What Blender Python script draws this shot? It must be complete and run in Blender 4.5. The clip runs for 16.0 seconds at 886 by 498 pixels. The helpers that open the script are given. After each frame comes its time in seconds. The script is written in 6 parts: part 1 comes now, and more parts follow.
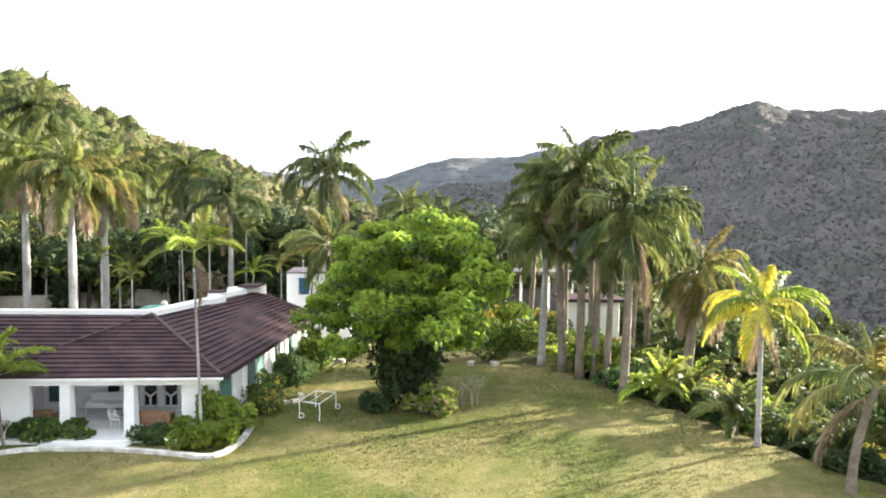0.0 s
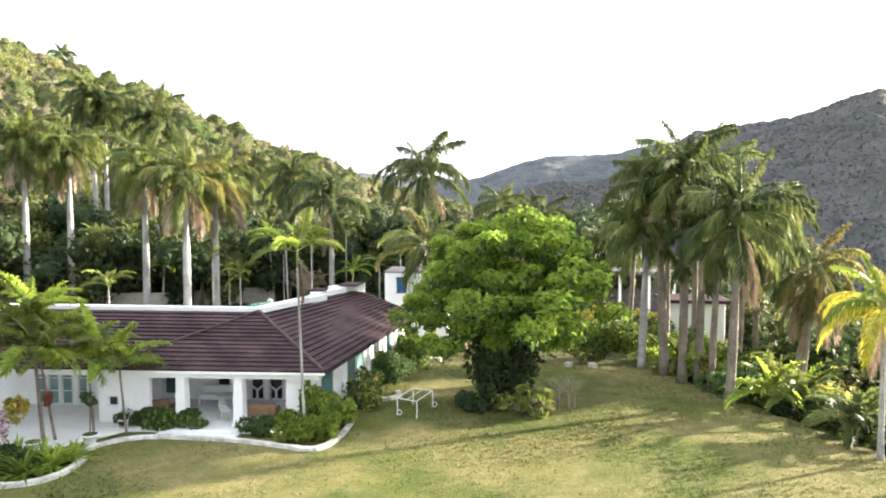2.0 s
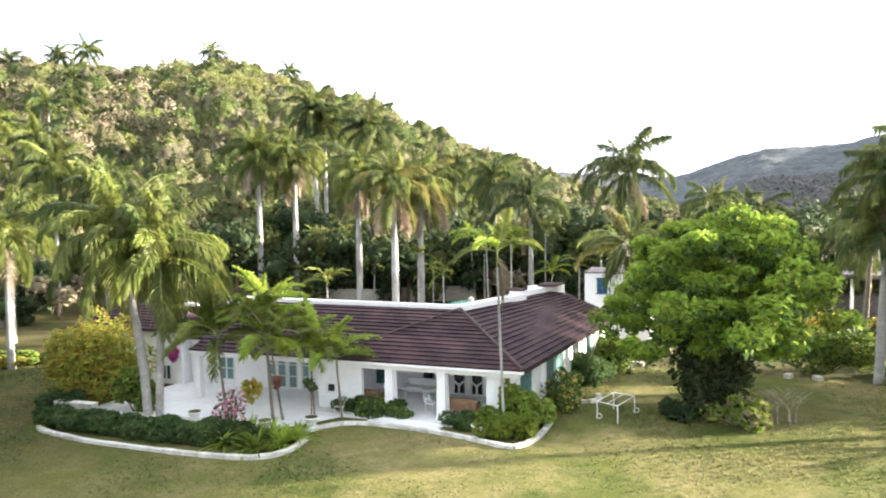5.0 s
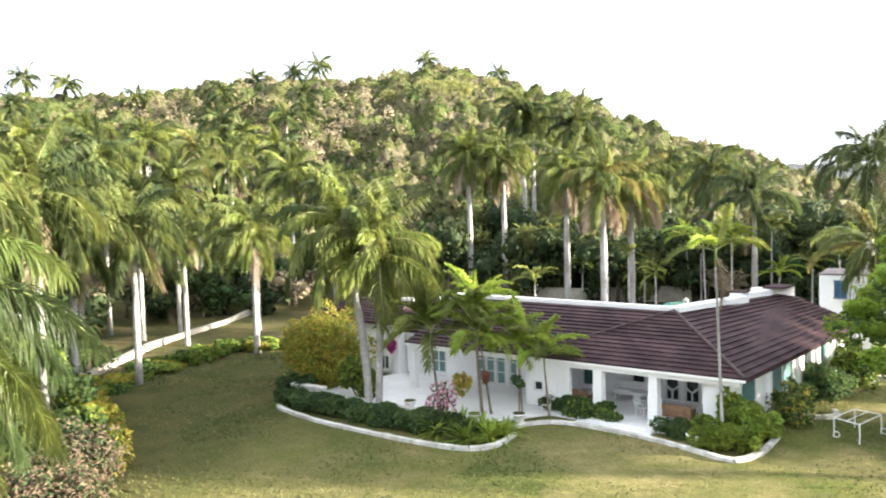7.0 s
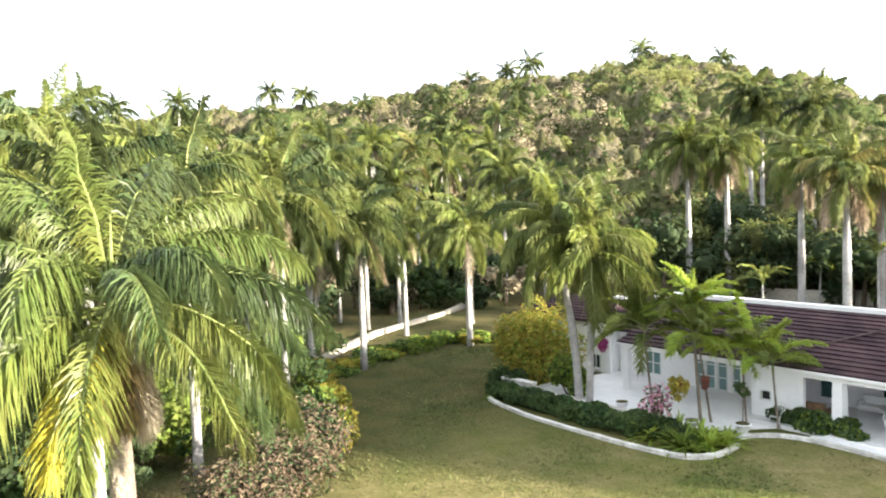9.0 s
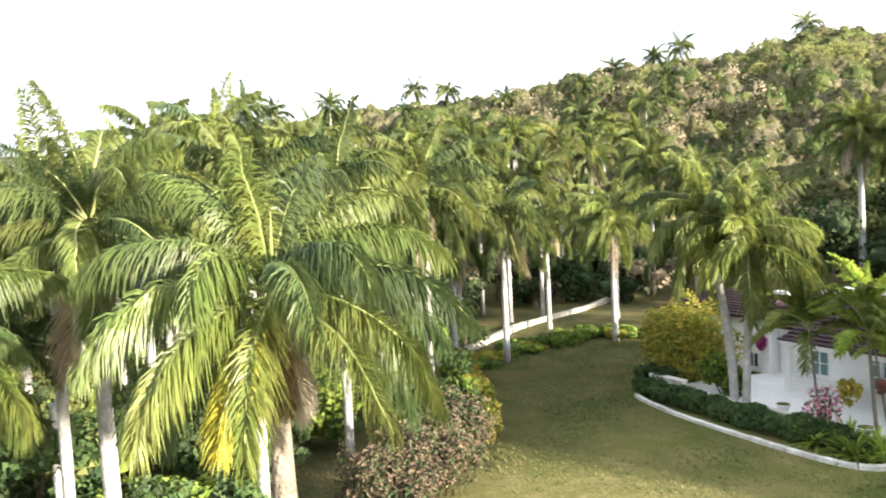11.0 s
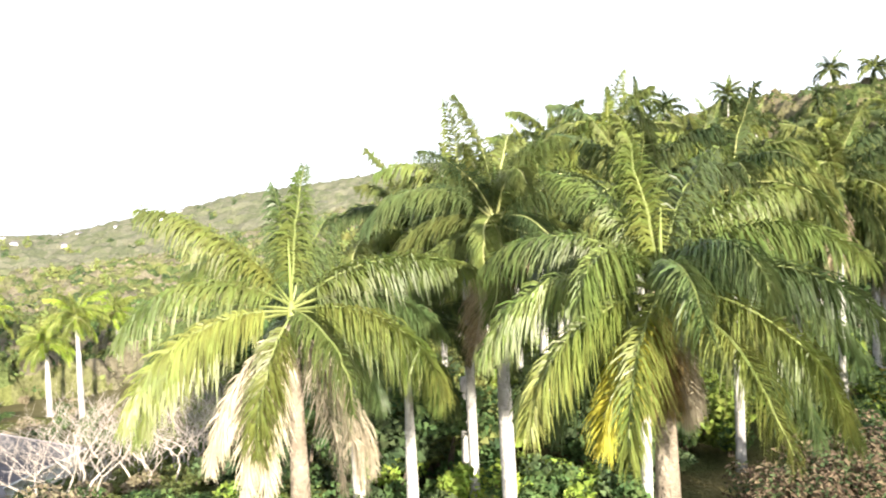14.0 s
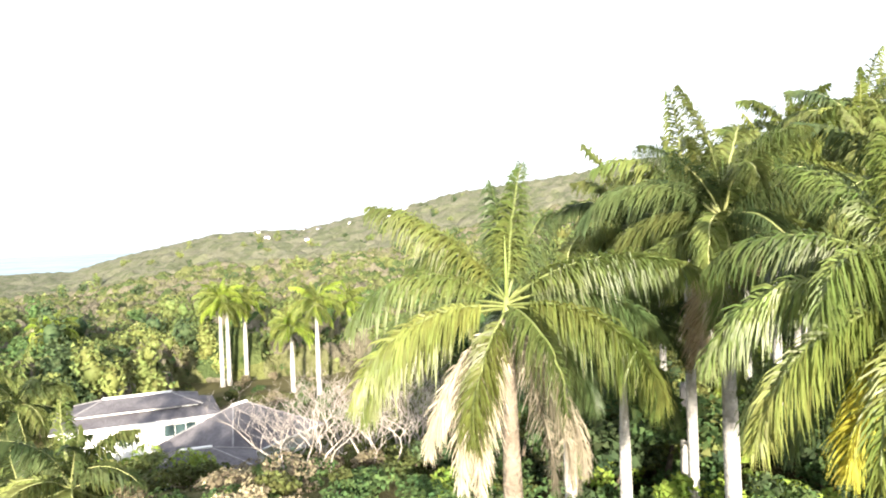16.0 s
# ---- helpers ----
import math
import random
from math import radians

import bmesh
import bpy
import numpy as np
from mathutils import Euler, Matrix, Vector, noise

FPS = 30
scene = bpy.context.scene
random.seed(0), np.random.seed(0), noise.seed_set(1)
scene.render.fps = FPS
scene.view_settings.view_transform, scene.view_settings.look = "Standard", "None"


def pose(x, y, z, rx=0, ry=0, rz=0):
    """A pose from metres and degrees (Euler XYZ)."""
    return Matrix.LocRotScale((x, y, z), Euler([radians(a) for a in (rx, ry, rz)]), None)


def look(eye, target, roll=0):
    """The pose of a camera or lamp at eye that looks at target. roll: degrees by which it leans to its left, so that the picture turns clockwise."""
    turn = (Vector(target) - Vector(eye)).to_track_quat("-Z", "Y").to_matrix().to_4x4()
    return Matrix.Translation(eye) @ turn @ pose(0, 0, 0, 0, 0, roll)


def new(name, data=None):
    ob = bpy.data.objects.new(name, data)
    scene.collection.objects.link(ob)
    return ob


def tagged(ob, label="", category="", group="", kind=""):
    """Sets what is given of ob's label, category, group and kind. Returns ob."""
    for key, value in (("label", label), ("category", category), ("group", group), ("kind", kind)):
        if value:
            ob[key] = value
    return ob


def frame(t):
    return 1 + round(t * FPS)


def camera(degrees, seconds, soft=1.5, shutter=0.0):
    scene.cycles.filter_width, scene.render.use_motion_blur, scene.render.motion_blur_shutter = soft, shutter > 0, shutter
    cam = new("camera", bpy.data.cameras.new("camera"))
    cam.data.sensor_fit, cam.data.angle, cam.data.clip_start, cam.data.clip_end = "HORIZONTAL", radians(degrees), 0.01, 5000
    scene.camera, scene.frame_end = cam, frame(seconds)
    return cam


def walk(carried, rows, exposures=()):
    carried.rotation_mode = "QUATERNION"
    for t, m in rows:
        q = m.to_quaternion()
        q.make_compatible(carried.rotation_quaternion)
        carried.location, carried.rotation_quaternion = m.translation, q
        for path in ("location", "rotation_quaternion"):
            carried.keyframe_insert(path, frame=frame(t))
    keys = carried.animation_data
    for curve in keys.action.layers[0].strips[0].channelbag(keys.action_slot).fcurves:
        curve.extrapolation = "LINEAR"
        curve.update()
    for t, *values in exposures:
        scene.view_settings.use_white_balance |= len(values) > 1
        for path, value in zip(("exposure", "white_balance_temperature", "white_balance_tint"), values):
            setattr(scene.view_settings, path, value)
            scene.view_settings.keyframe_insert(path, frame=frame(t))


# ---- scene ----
EYE = 10.0
# seconds, yaw, pitch, roll: the camera hovers in one place and turns
ROWS = [
    (0, -0.000, -3.165, -0.391),
    (0.5, 1.487, -3.168, -0.282),
    (1, 3.477, -3.172, -0.094),
    (1.5, 5.571, -3.189, 0.002),
    (2, 7.685, -3.219, 0.156),
    (2.5, 9.815, -3.230, 0.296),
    (3, 12.067, -3.230, 0.420),
    (3.2, 12.874, -3.288, 0.379),
    (5.3, 25.995, -3.060, 1.021),
    (5.5, 27.685, -3.067, 1.129),
    (6, 32.073, -2.999, 1.282),
    (6.5, 35.971, -2.951, 1.449),
    (7, 40.192, -2.855, 1.567),
    (7.5, 44.372, -2.778, 1.636),
    (8, 48.505, -2.699, 1.813),
    (8.5, 52.632, -2.647, 1.900),
    (9, 57.035, -2.615, 2.022),
    (9.2, 58.346, -2.587, 2.131),
    (11.3, 71.320, -2.549, 2.417),
    (11.5, 73.629, -2.407, 2.093),
    (12, 79.978, -2.142, 2.482),
    (12.5, 84.992, -1.940, 2.627),
    (13, 89.646, -1.855, 2.629),
    (13.5, 94.294, -1.686, 2.699),
    (14, 99.068, -1.520, 2.555),
    (14.5, 103.789, -1.453, 2.611),
    (15, 108.323, -1.320, 2.437),
    (15.5, 112.789, -1.133, 2.209),
    (16, 116.289, -1.057, 2.067),
]

cam = camera(63.779, 16.0, soft=1.9, shutter=0.3)
walk(cam, [(t, pose(0, 0, EYE, 90 + p, r, y)) for t, y, p, r in ROWS],
     exposures=[(0.0, 2.45), (5.5, 2.5), (9.0, 2.36), (12.5, 2.1), (16.0, 1.92)])

# ---- light: low afternoon sun over the valley, thin bright haze ----
SUN_AZ, SUN_EL = -59.0, 12.2
world = bpy.data.worlds.new("sky")
scene.world = world
world.use_nodes = True
wn, wl = world.node_tree.nodes, world.node_tree.links
wn.clear()
sky = wn.new("ShaderNodeTexSky")
sky.sky_type = "NISHITA"
sky.sun_disc = False
sky.sun_elevation, sky.sun_rotation = radians(SUN_EL), radians(-SUN_AZ)
sky.air_density, sky.dust_density, sky.ozone_density = 1.0, 2.0, 1.0
pale = wn.new("ShaderNodeHueSaturation")
pale.inputs["Saturation"].default_value = 0.35
haze = wn.new("ShaderNodeMixRGB")
haze.inputs["Fac"].default_value = 0.7
haze.inputs["Color2"].default_value = (6.2, 6.6, 7.25, 1)
back = wn.new("ShaderNodeBackground")
back.inputs["Strength"].default_value = 0.076
wout = wn.new("ShaderNodeOutputWorld")
wl.new(sky.outputs[0], pale.inputs["Color"])
wl.new(pale.outputs[0], haze.inputs["Color1"])
wl.new(haze.outputs[0], back.inputs["Color"])
wl.new(back.outputs[0], wout.inputs["Surface"])

sun_data = bpy.data.lights.new("sun", "SUN")
sun_data.energy, sun_data.angle, sun_data.color = 5.0, radians(1.6), (1.0, 0.9, 0.73)
sun = new("sun", sun_data)
sun.matrix_world = look((60, 50, 60), (60 + math.sin(radians(SUN_AZ)) * 10, 50 - math.cos(radians(SUN_AZ)) * 10,
                                       60 - 10 * math.tan(radians(SUN_EL))))


# ---- materials ----
def surface(name, a, b, scale=4.0, rough=0.8, fine=None, bump=0.0, bump_scale=40.0, vary=0.0, through_light=0.0, spec=0.3, stain=0.0, speckle=0.38):
    """A procedural surface: two colours mixed by a broad noise, a finer noise over it, relief, and light that shines through leaves."""
    m = bpy.data.materials.new(name)
    m.use_nodes = True
    n, l = m.node_tree.nodes, m.node_tree.links
    n.clear()
    out = n.new("ShaderNodeOutputMaterial")
    geo = n.new("ShaderNodeNewGeometry")
    big = n.new("ShaderNodeTexNoise")
    big.inputs["Scale"].default_value, big.inputs["Detail"].default_value = scale, 4.0
    l.new(geo.outputs["Position"], big.inputs["Vector"])
    ramp = n.new("ShaderNodeValToRGB")
    ramp.color_ramp.elements[0].position, ramp.color_ramp.elements[1].position = 0.35, 0.65
    ramp.color_ramp.elements[0].color, ramp.color_ramp.elements[1].color = (*a, 1), (*b, 1)
    l.new(big.outputs["Fac"], ramp.inputs["Fac"])
    small = n.new("ShaderNodeTexNoise")
    small.inputs["Scale"].default_value, small.inputs["Detail"].default_value = fine or scale * 9, 3.0
    l.new(geo.outputs["Position"], small.inputs["Vector"])
    hsv = n.new("ShaderNodeHueSaturation")
    l.new(ramp.outputs["Color"], hsv.inputs["Color"])
    val = n.new("ShaderNodeMapRange")
    val.inputs["To Min"].default_value, val.inputs["To Max"].default_value = 1 - speckle, 1 + speckle
    l.new(small.outputs["Fac"], val.inputs["Value"])
    last = val.outputs["Result"]
    if vary:
        info = n.new("ShaderNodeObjectInfo")
        for source, low, high in ((info.outputs["Random"], 1 - vary, 1 + vary), (geo.outputs["Random Per Island"], 1 - vary, 1 + vary)):
            mr = n.new("ShaderNodeMapRange")
            mr.inputs["To Min"].default_value, mr.inputs["To Max"].default_value = low, high
            l.new(source, mr.inputs["Value"])
            mul = n.new("ShaderNodeMath")
            mul.operation = "MULTIPLY"
            l.new(last, mul.inputs[0])
            l.new(mr.outputs["Result"], mul.inputs[1])
            last = mul.outputs[0]
        hue = n.new("ShaderNodeMapRange")
        hue.inputs["To Min"].default_value, hue.inputs["To Max"].default_value = 0.5 - 0.05 * vary, 0.5 + 0.05 * vary
        l.new(geo.outputs["Random Per Island"], hue.inputs["Value"])
        l.new(hue.outputs["Result"], hsv.inputs["Hue"])
    l.new(last, hsv.inputs["Value"])
    col = hsv.outputs["Color"]
    if stain:
        blot = n.new("ShaderNodeTexNoise")
        blot.inputs["Scale"].default_value, blot.inputs["Detail"].default_value, blot.inputs["Roughness"].default_value = 0.9, 6.0, 0.7
        l.new(geo.outputs["Position"], blot.inputs["Vector"])
        sr = n.new("ShaderNodeMapRange")
        sr.inputs["From Min"].default_value, sr.inputs["From Max"].default_value = 0.5, 0.75
        sr.inputs["To Max"].default_value = stain
        l.new(blot.outputs["Fac"], sr.inputs["Value"])
        mix = n.new("ShaderNodeMixRGB")
        mix.inputs["Color2"].default_value = (0.19, 0.17, 0.13, 1)
        l.new(sr.outputs["Result"], mix.inputs["Fac"])
        l.new(col, mix.inputs["Color1"])
        col = mix.outputs["Color"]
    bsdf = n.new("ShaderNodeBsdfPrincipled")
    bsdf.inputs["Roughness"].default_value = rough
    bsdf.inputs["Specular IOR Level"].default_value = spec
    l.new(col, bsdf.inputs["Base Color"])
    if bump:
        rel = n.new("ShaderNodeTexNoise")
        rel.inputs["Scale"].default_value, rel.inputs["Detail"].default_value = bump_scale, 4.0
        l.new(geo.outputs["Position"], rel.inputs["Vector"])
        bm = n.new("ShaderNodeBump")
        bm.inputs["Strength"].default_value, bm.inputs["Distance"].default_value = min(1.0, bump), 1.5 / bump_scale
        l.new(rel.outputs["Fac"], bm.inputs["Height"])
        l.new(bm.outputs["Normal"], bsdf.inputs["Normal"])
    if through_light:
        tr = n.new("ShaderNodeBsdfTranslucent")
        warm = n.new("ShaderNodeHueSaturation")
        warm.inputs["Hue"].default_value, warm.inputs["Value"].default_value = 0.485, 1.5
        l.new(col, warm.inputs["Color"])
        l.new(warm.outputs["Color"], tr.inputs["Color"])
        mx = n.new("ShaderNodeMixShader")
        mx.inputs["Fac"].default_value = through_light
        l.new(bsdf.outputs[0], mx.inputs[1])
        l.new(tr.outputs[0], mx.inputs[2])
        l.new(mx.outputs[0], out.inputs["Surface"])
    else:
        l.new(bsdf.outputs[0], out.inputs["Surface"])
    return m


def leaf(name, a, b, rough=0.52, through_light=0.38, vary=0.3, scale=0.6, spec=0.16):
    a, b = (a[0], a[1], a[2] + 0.013), (b[0], b[1], b[2] + 0.016)
    return surface(name, a, b, scale, rough, fine=5.0, vary=vary, through_light=through_light, spec=spec)


def glass(name, tint, rough=0.08):
    m = bpy.data.materials.new(name)
    m.use_nodes = True
    b = m.node_tree.nodes["Principled BSDF"]
    b.inputs["Base Color"].default_value = (*tint, 1)
    b.inputs["Roughness"].default_value = rough
    b.inputs["Specular IOR Level"].default_value = 0.7
    return m


def lawn_material():
    """Lawn: dark green, fresh green and straw patches at three scales, with fine relief; shade in the west is put into
    the colour.
    """
    m = bpy.data.materials.new("lawn_grass")
    m.use_nodes = True
    n, l = m.node_tree.nodes, m.node_tree.links
    bsdf = n["Principled BSDF"]
    bsdf.inputs["Roughness"].default_value, bsdf.inputs["Specular IOR Level"].default_value = 0.95, 0.1
    geo = n.new("ShaderNodeNewGeometry")

    def field(scale, detail, rough=0.55):
        t = n.new("ShaderNodeTexNoise")
        t.inputs["Scale"].default_value, t.inputs["Detail"].default_value, t.inputs["Roughness"].default_value = scale, detail, rough
        l.new(geo.outputs["Position"], t.inputs["Vector"])
        return t.outputs["Fac"]

    def blend(fac, lo, hi, c1, c2):
        r = n.new("ShaderNodeMapRange")
        r.inputs["From Min"].default_value, r.inputs["From Max"].default_value = lo, hi
        l.new(fac, r.inputs["Value"])
        mx = n.new("ShaderNodeMixRGB")
        l.new(r.outputs["Result"], mx.inputs["Fac"])
        for slot, c in (("Color1", c1), ("Color2", c2)):
            if isinstance(c, tuple):
                mx.inputs[slot].default_value = (*c, 1)
            else:
                l.new(c, mx.inputs[slot])
        return mx.outputs["Color"]

    green = blend(field(0.35, 5), 0.35, 0.65, (0.078, 0.105, 0.025), (0.145, 0.155, 0.042))
    straw = blend(field(1.6, 4), 0.3, 0.7, (0.19, 0.168, 0.066), (0.29, 0.248, 0.112))
    mixed = blend(field(0.13, 6, 0.68), 0.42, 0.6, green, straw)
    place = n.new("ShaderNodeSeparateXYZ")
    l.new(geo.outputs["Position"], place.inputs[0])
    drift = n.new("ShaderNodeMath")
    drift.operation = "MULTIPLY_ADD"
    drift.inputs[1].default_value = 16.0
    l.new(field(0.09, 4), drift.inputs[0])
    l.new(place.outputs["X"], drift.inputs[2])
    # Shade over the west lawn, put into the grass colour by position.
    west_shade = blend(field(0.5, 5), 0.35, 0.65, (0.066, 0.078, 0.025), (0.115, 0.104, 0.04))
    mixed = blend(drift.outputs[0], -12.0, -22.0, mixed, west_shade)
    speck = blend(field(7.0, 4, 0.7), 0.3, 0.75, (0.72, 0.72, 0.72), (1.28, 1.28, 1.28))
    mul = n.new("ShaderNodeMixRGB")
    mul.blend_type = "MULTIPLY"
    mul.inputs["Fac"].default_value = 1.0
    l.new(mixed, mul.inputs["Color1"])
    l.new(speck, mul.inputs["Color2"])
    l.new(mul.outputs["Color"], bsdf.inputs["Base Color"])
    bump = n.new("ShaderNodeBump")
    bump.inputs["Strength"].default_value, bump.inputs["Distance"].default_value = 1.0, 0.12
    l.new(field(9.0, 5, 0.7), bump.inputs["Height"])
    l.new(bump.outputs["Normal"], bsdf.inputs["Normal"])
    return m


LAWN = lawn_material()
SOIL = surface("leaf_litter_soil", (0.065, 0.072, 0.026), (0.13, 0.11, 0.05), 0.3, 0.95, fine=4.0, bump=1.0, bump_scale=6.0, spec=0.1)
WOODS = surface("woodland_ground", (0.075, 0.07, 0.03), (0.12, 0.105, 0.05), 0.05, 0.95, fine=0.6, spec=0.1)
BLADE = leaf("grass_blade", (0.095, 0.12, 0.028), (0.2, 0.192, 0.068), 0.7, 0.3, 0.3, 0.25)
PAINT = surface("white_masonry_paint", (0.87, 0.87, 0.875), (0.92, 0.92, 0.925), 0.7, 0.75, fine=5.0, bump=0.06, bump_scale=30, stain=0.05, speckle=0.06)
COPING = surface("white_coping_paint", (0.82, 0.82, 0.82), (0.89, 0.89, 0.89), 0.8, 0.7, bump=0.1, bump_scale=25, stain=0.1, speckle=0.08)
FLOORING = surface("pale_terrace_concrete", (0.78, 0.78, 0.78), (0.86, 0.86, 0.86), 0.5, 0.6, fine=6.0, bump=0.1, stain=0.15, speckle=0.1)
STONE = surface("whitewashed_stone", (0.5, 0.48, 0.44), (0.72, 0.71, 0.68), 1.7, 0.9, fine=9, bump=0.8, bump_scale=14, vary=0.15, stain=0.35)
BEIGE = surface("weathered_beige_stucco", (0.42, 0.39, 0.33), (0.55, 0.52, 0.45), 0.5, 0.9, fine=4, bump=0.4, bump_scale=12, stain=0.5)
TILE = surface("dark_plum_roof_tile", (0.040, 0.024, 0.029), (0.068, 0.040, 0.044), 0.8, 0.75, fine=7, bump=0.5, bump_scale=18, vary=0.18, stain=0.12, spec=0.14)
CAP = surface("hip_cap_tile", (0.075, 0.055, 0.055), (0.115, 0.085, 0.08), 2, 0.85, bump=0.5, bump_scale=18)
TEAL = surface("teal_louvre_paint", (0.05, 0.13, 0.12), (0.08, 0.18, 0.17), 2, 0.55)
BLUE = surface("blue_shutter_paint", (0.03, 0.09, 0.17), (0.05, 0.13, 0.22), 2, 0.55)
PANE = glass("window_glass", (0.05, 0.08, 0.085))
# Teal glass, with the sky's reflection put into its paler colour.
TEALPANE = glass("teal_glass_sky_tint", (0.16, 0.27, 0.27), 0.12)
DARKPANE = glass("dark_doorway_glass", (0.012, 0.014, 0.016), 0.2)
POOLTEAL = glass("pool_lining", (0.12, 0.36, 0.34), 0.1)
WHITEMETAL = surface("white_enamelled_iron", (0.74, 0.76, 0.74), (0.82, 0.83, 0.82), 6, 0.45)
CUSHION = surface("rust_cushion", (0.16, 0.06, 0.045), (0.22, 0.085, 0.06), 5, 0.9)
RATTAN = surface("brown_wood", (0.2, 0.12, 0.07), (0.28, 0.17, 0.1), 5, 0.8)
SLATE = surface("grey_shingle_roof", (0.1, 0.092, 0.105), (0.155, 0.145, 0.158), 0.4, 0.9, fine=3, bump=0.6, bump_scale=5)
ROYALBARK = surface("pale_royal_palm_bark", (0.29, 0.275, 0.268), (0.47, 0.455, 0.44), 0.8, 0.85, fine=6, bump=0.5, bump_scale=8, stain=0.5)
PALMBARK = surface("grey_palm_bark", (0.17, 0.138, 0.108), (0.29, 0.245, 0.195), 1.2, 0.9, fine=8, bump=0.8, bump_scale=10, stain=0.4)
BARK = surface("brown_bark", (0.09, 0.07, 0.05), (0.17, 0.135, 0.1), 1.5, 0.95, fine=8, bump=1.0, bump_scale=12)
BARE = surface("bleached_dead_wood", (0.27, 0.235, 0.21), (0.46, 0.41, 0.375), 1.0, 0.9)
SHAFT = surface("green_crownshaft", (0.13, 0.2, 0.05), (0.24, 0.27, 0.09), 1.0, 0.5)
RACHIS = surface("frond_midrib", (0.24, 0.28, 0.1), (0.38, 0.38, 0.17), 1.0, 0.5)
F_GREEN = leaf("royal_frond_green", (0.08, 0.114, 0.02), (0.17, 0.19, 0.046))
# Darker copy of the frond green, with shade put into its colour.
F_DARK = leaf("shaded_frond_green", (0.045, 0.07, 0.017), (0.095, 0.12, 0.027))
F_LIME = leaf("young_frond_green", (0.115, 0.155, 0.024), (0.21, 0.235, 0.048))
F_BRIGHT = leaf("bright_lime_frond", (0.17, 0.25, 0.026), (0.3, 0.37, 0.055), 0.4, 0.5)
F_OLIVE = leaf("olive_frond", (0.13, 0.14, 0.03), (0.24, 0.21, 0.055))
F_YELLOW = leaf("yellow_frond", (0.44, 0.43, 0.04), (0.62, 0.57, 0.1))
F_DEAD = leaf("dead_straw_frond", (0.3, 0.235, 0.145), (0.44, 0.36, 0.25), 0.8, 0.2)
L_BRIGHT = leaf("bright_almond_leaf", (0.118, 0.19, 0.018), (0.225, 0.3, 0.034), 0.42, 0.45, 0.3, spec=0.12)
# Dark vine green; on other foliage it puts shade into the colour.
L_SHADE = leaf("dark_vine_and_shade_leaf", (0.035, 0.06, 0.016), (0.075, 0.1, 0.028), 0.68, 0.25, 0.3, spec=0.12)
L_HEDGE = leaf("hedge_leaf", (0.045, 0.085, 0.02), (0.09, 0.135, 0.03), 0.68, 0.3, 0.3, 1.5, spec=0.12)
L_LIGHT = leaf("light_shrub_leaf", (0.15, 0.225, 0.03), (0.25, 0.315, 0.05), 0.68, 0.35, 0.3, 1.5, spec=0.12)
L_OLIVE = leaf("olive_yellow_shrub_leaf", (0.25, 0.22, 0.03), (0.4, 0.34, 0.055), 0.5, 0.35, 0.3, 1.2, spec=0.12)
L_DRY = leaf("dry_brown_leaf", (0.085, 0.064, 0.034), (0.165, 0.125, 0.068), 0.7, 0.2, 0.3, 1.2, spec=0.12)
L_WOODS = leaf("woodland_leaf", (0.075, 0.1, 0.022), (0.17, 0.185, 0.045), 0.6, 0.25, 0.45, 0.12, spec=0.12)
L_BAMBOO = leaf("yellow_green_bamboo_leaf", (0.15, 0.165, 0.045), (0.24, 0.24, 0.08), 0.6, 0.35, 0.25, 0.1, spec=0.12)
L_SCRUB = leaf("dry_hill_scrub_leaf", (0.2, 0.17, 0.09), (0.32, 0.27, 0.17), 0.7, 0.2, 0.4, 0.1, spec=0.12)
# Distance haze is mixed into the greyed colours of far ground and leaves.
FARLAND = surface("haze_greyed_land", (0.08, 0.085, 0.065), (0.11, 0.11, 0.09), 0.01, 0.95, fine=0.1, spec=0.05)
L_FAR = leaf("haze_greyed_leaf", (0.078, 0.08, 0.064), (0.108, 0.106, 0.084), 0.95, 0.4, 0.12, 0.012, spec=0.05)
PINK = leaf("pink_blossom", (0.5, 0.2, 0.28), (0.65, 0.36, 0.42), 0.6, 0.3, 0.3, 3.0)
MAGENTA = leaf("magenta_blossom", (0.25, 0.04, 0.12), (0.42, 0.09, 0.22), 0.6, 0.3, 0.3, 3.0)
# Sea colour lightened to hold the haze over the water.
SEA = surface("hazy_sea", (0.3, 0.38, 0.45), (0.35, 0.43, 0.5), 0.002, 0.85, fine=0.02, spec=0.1)


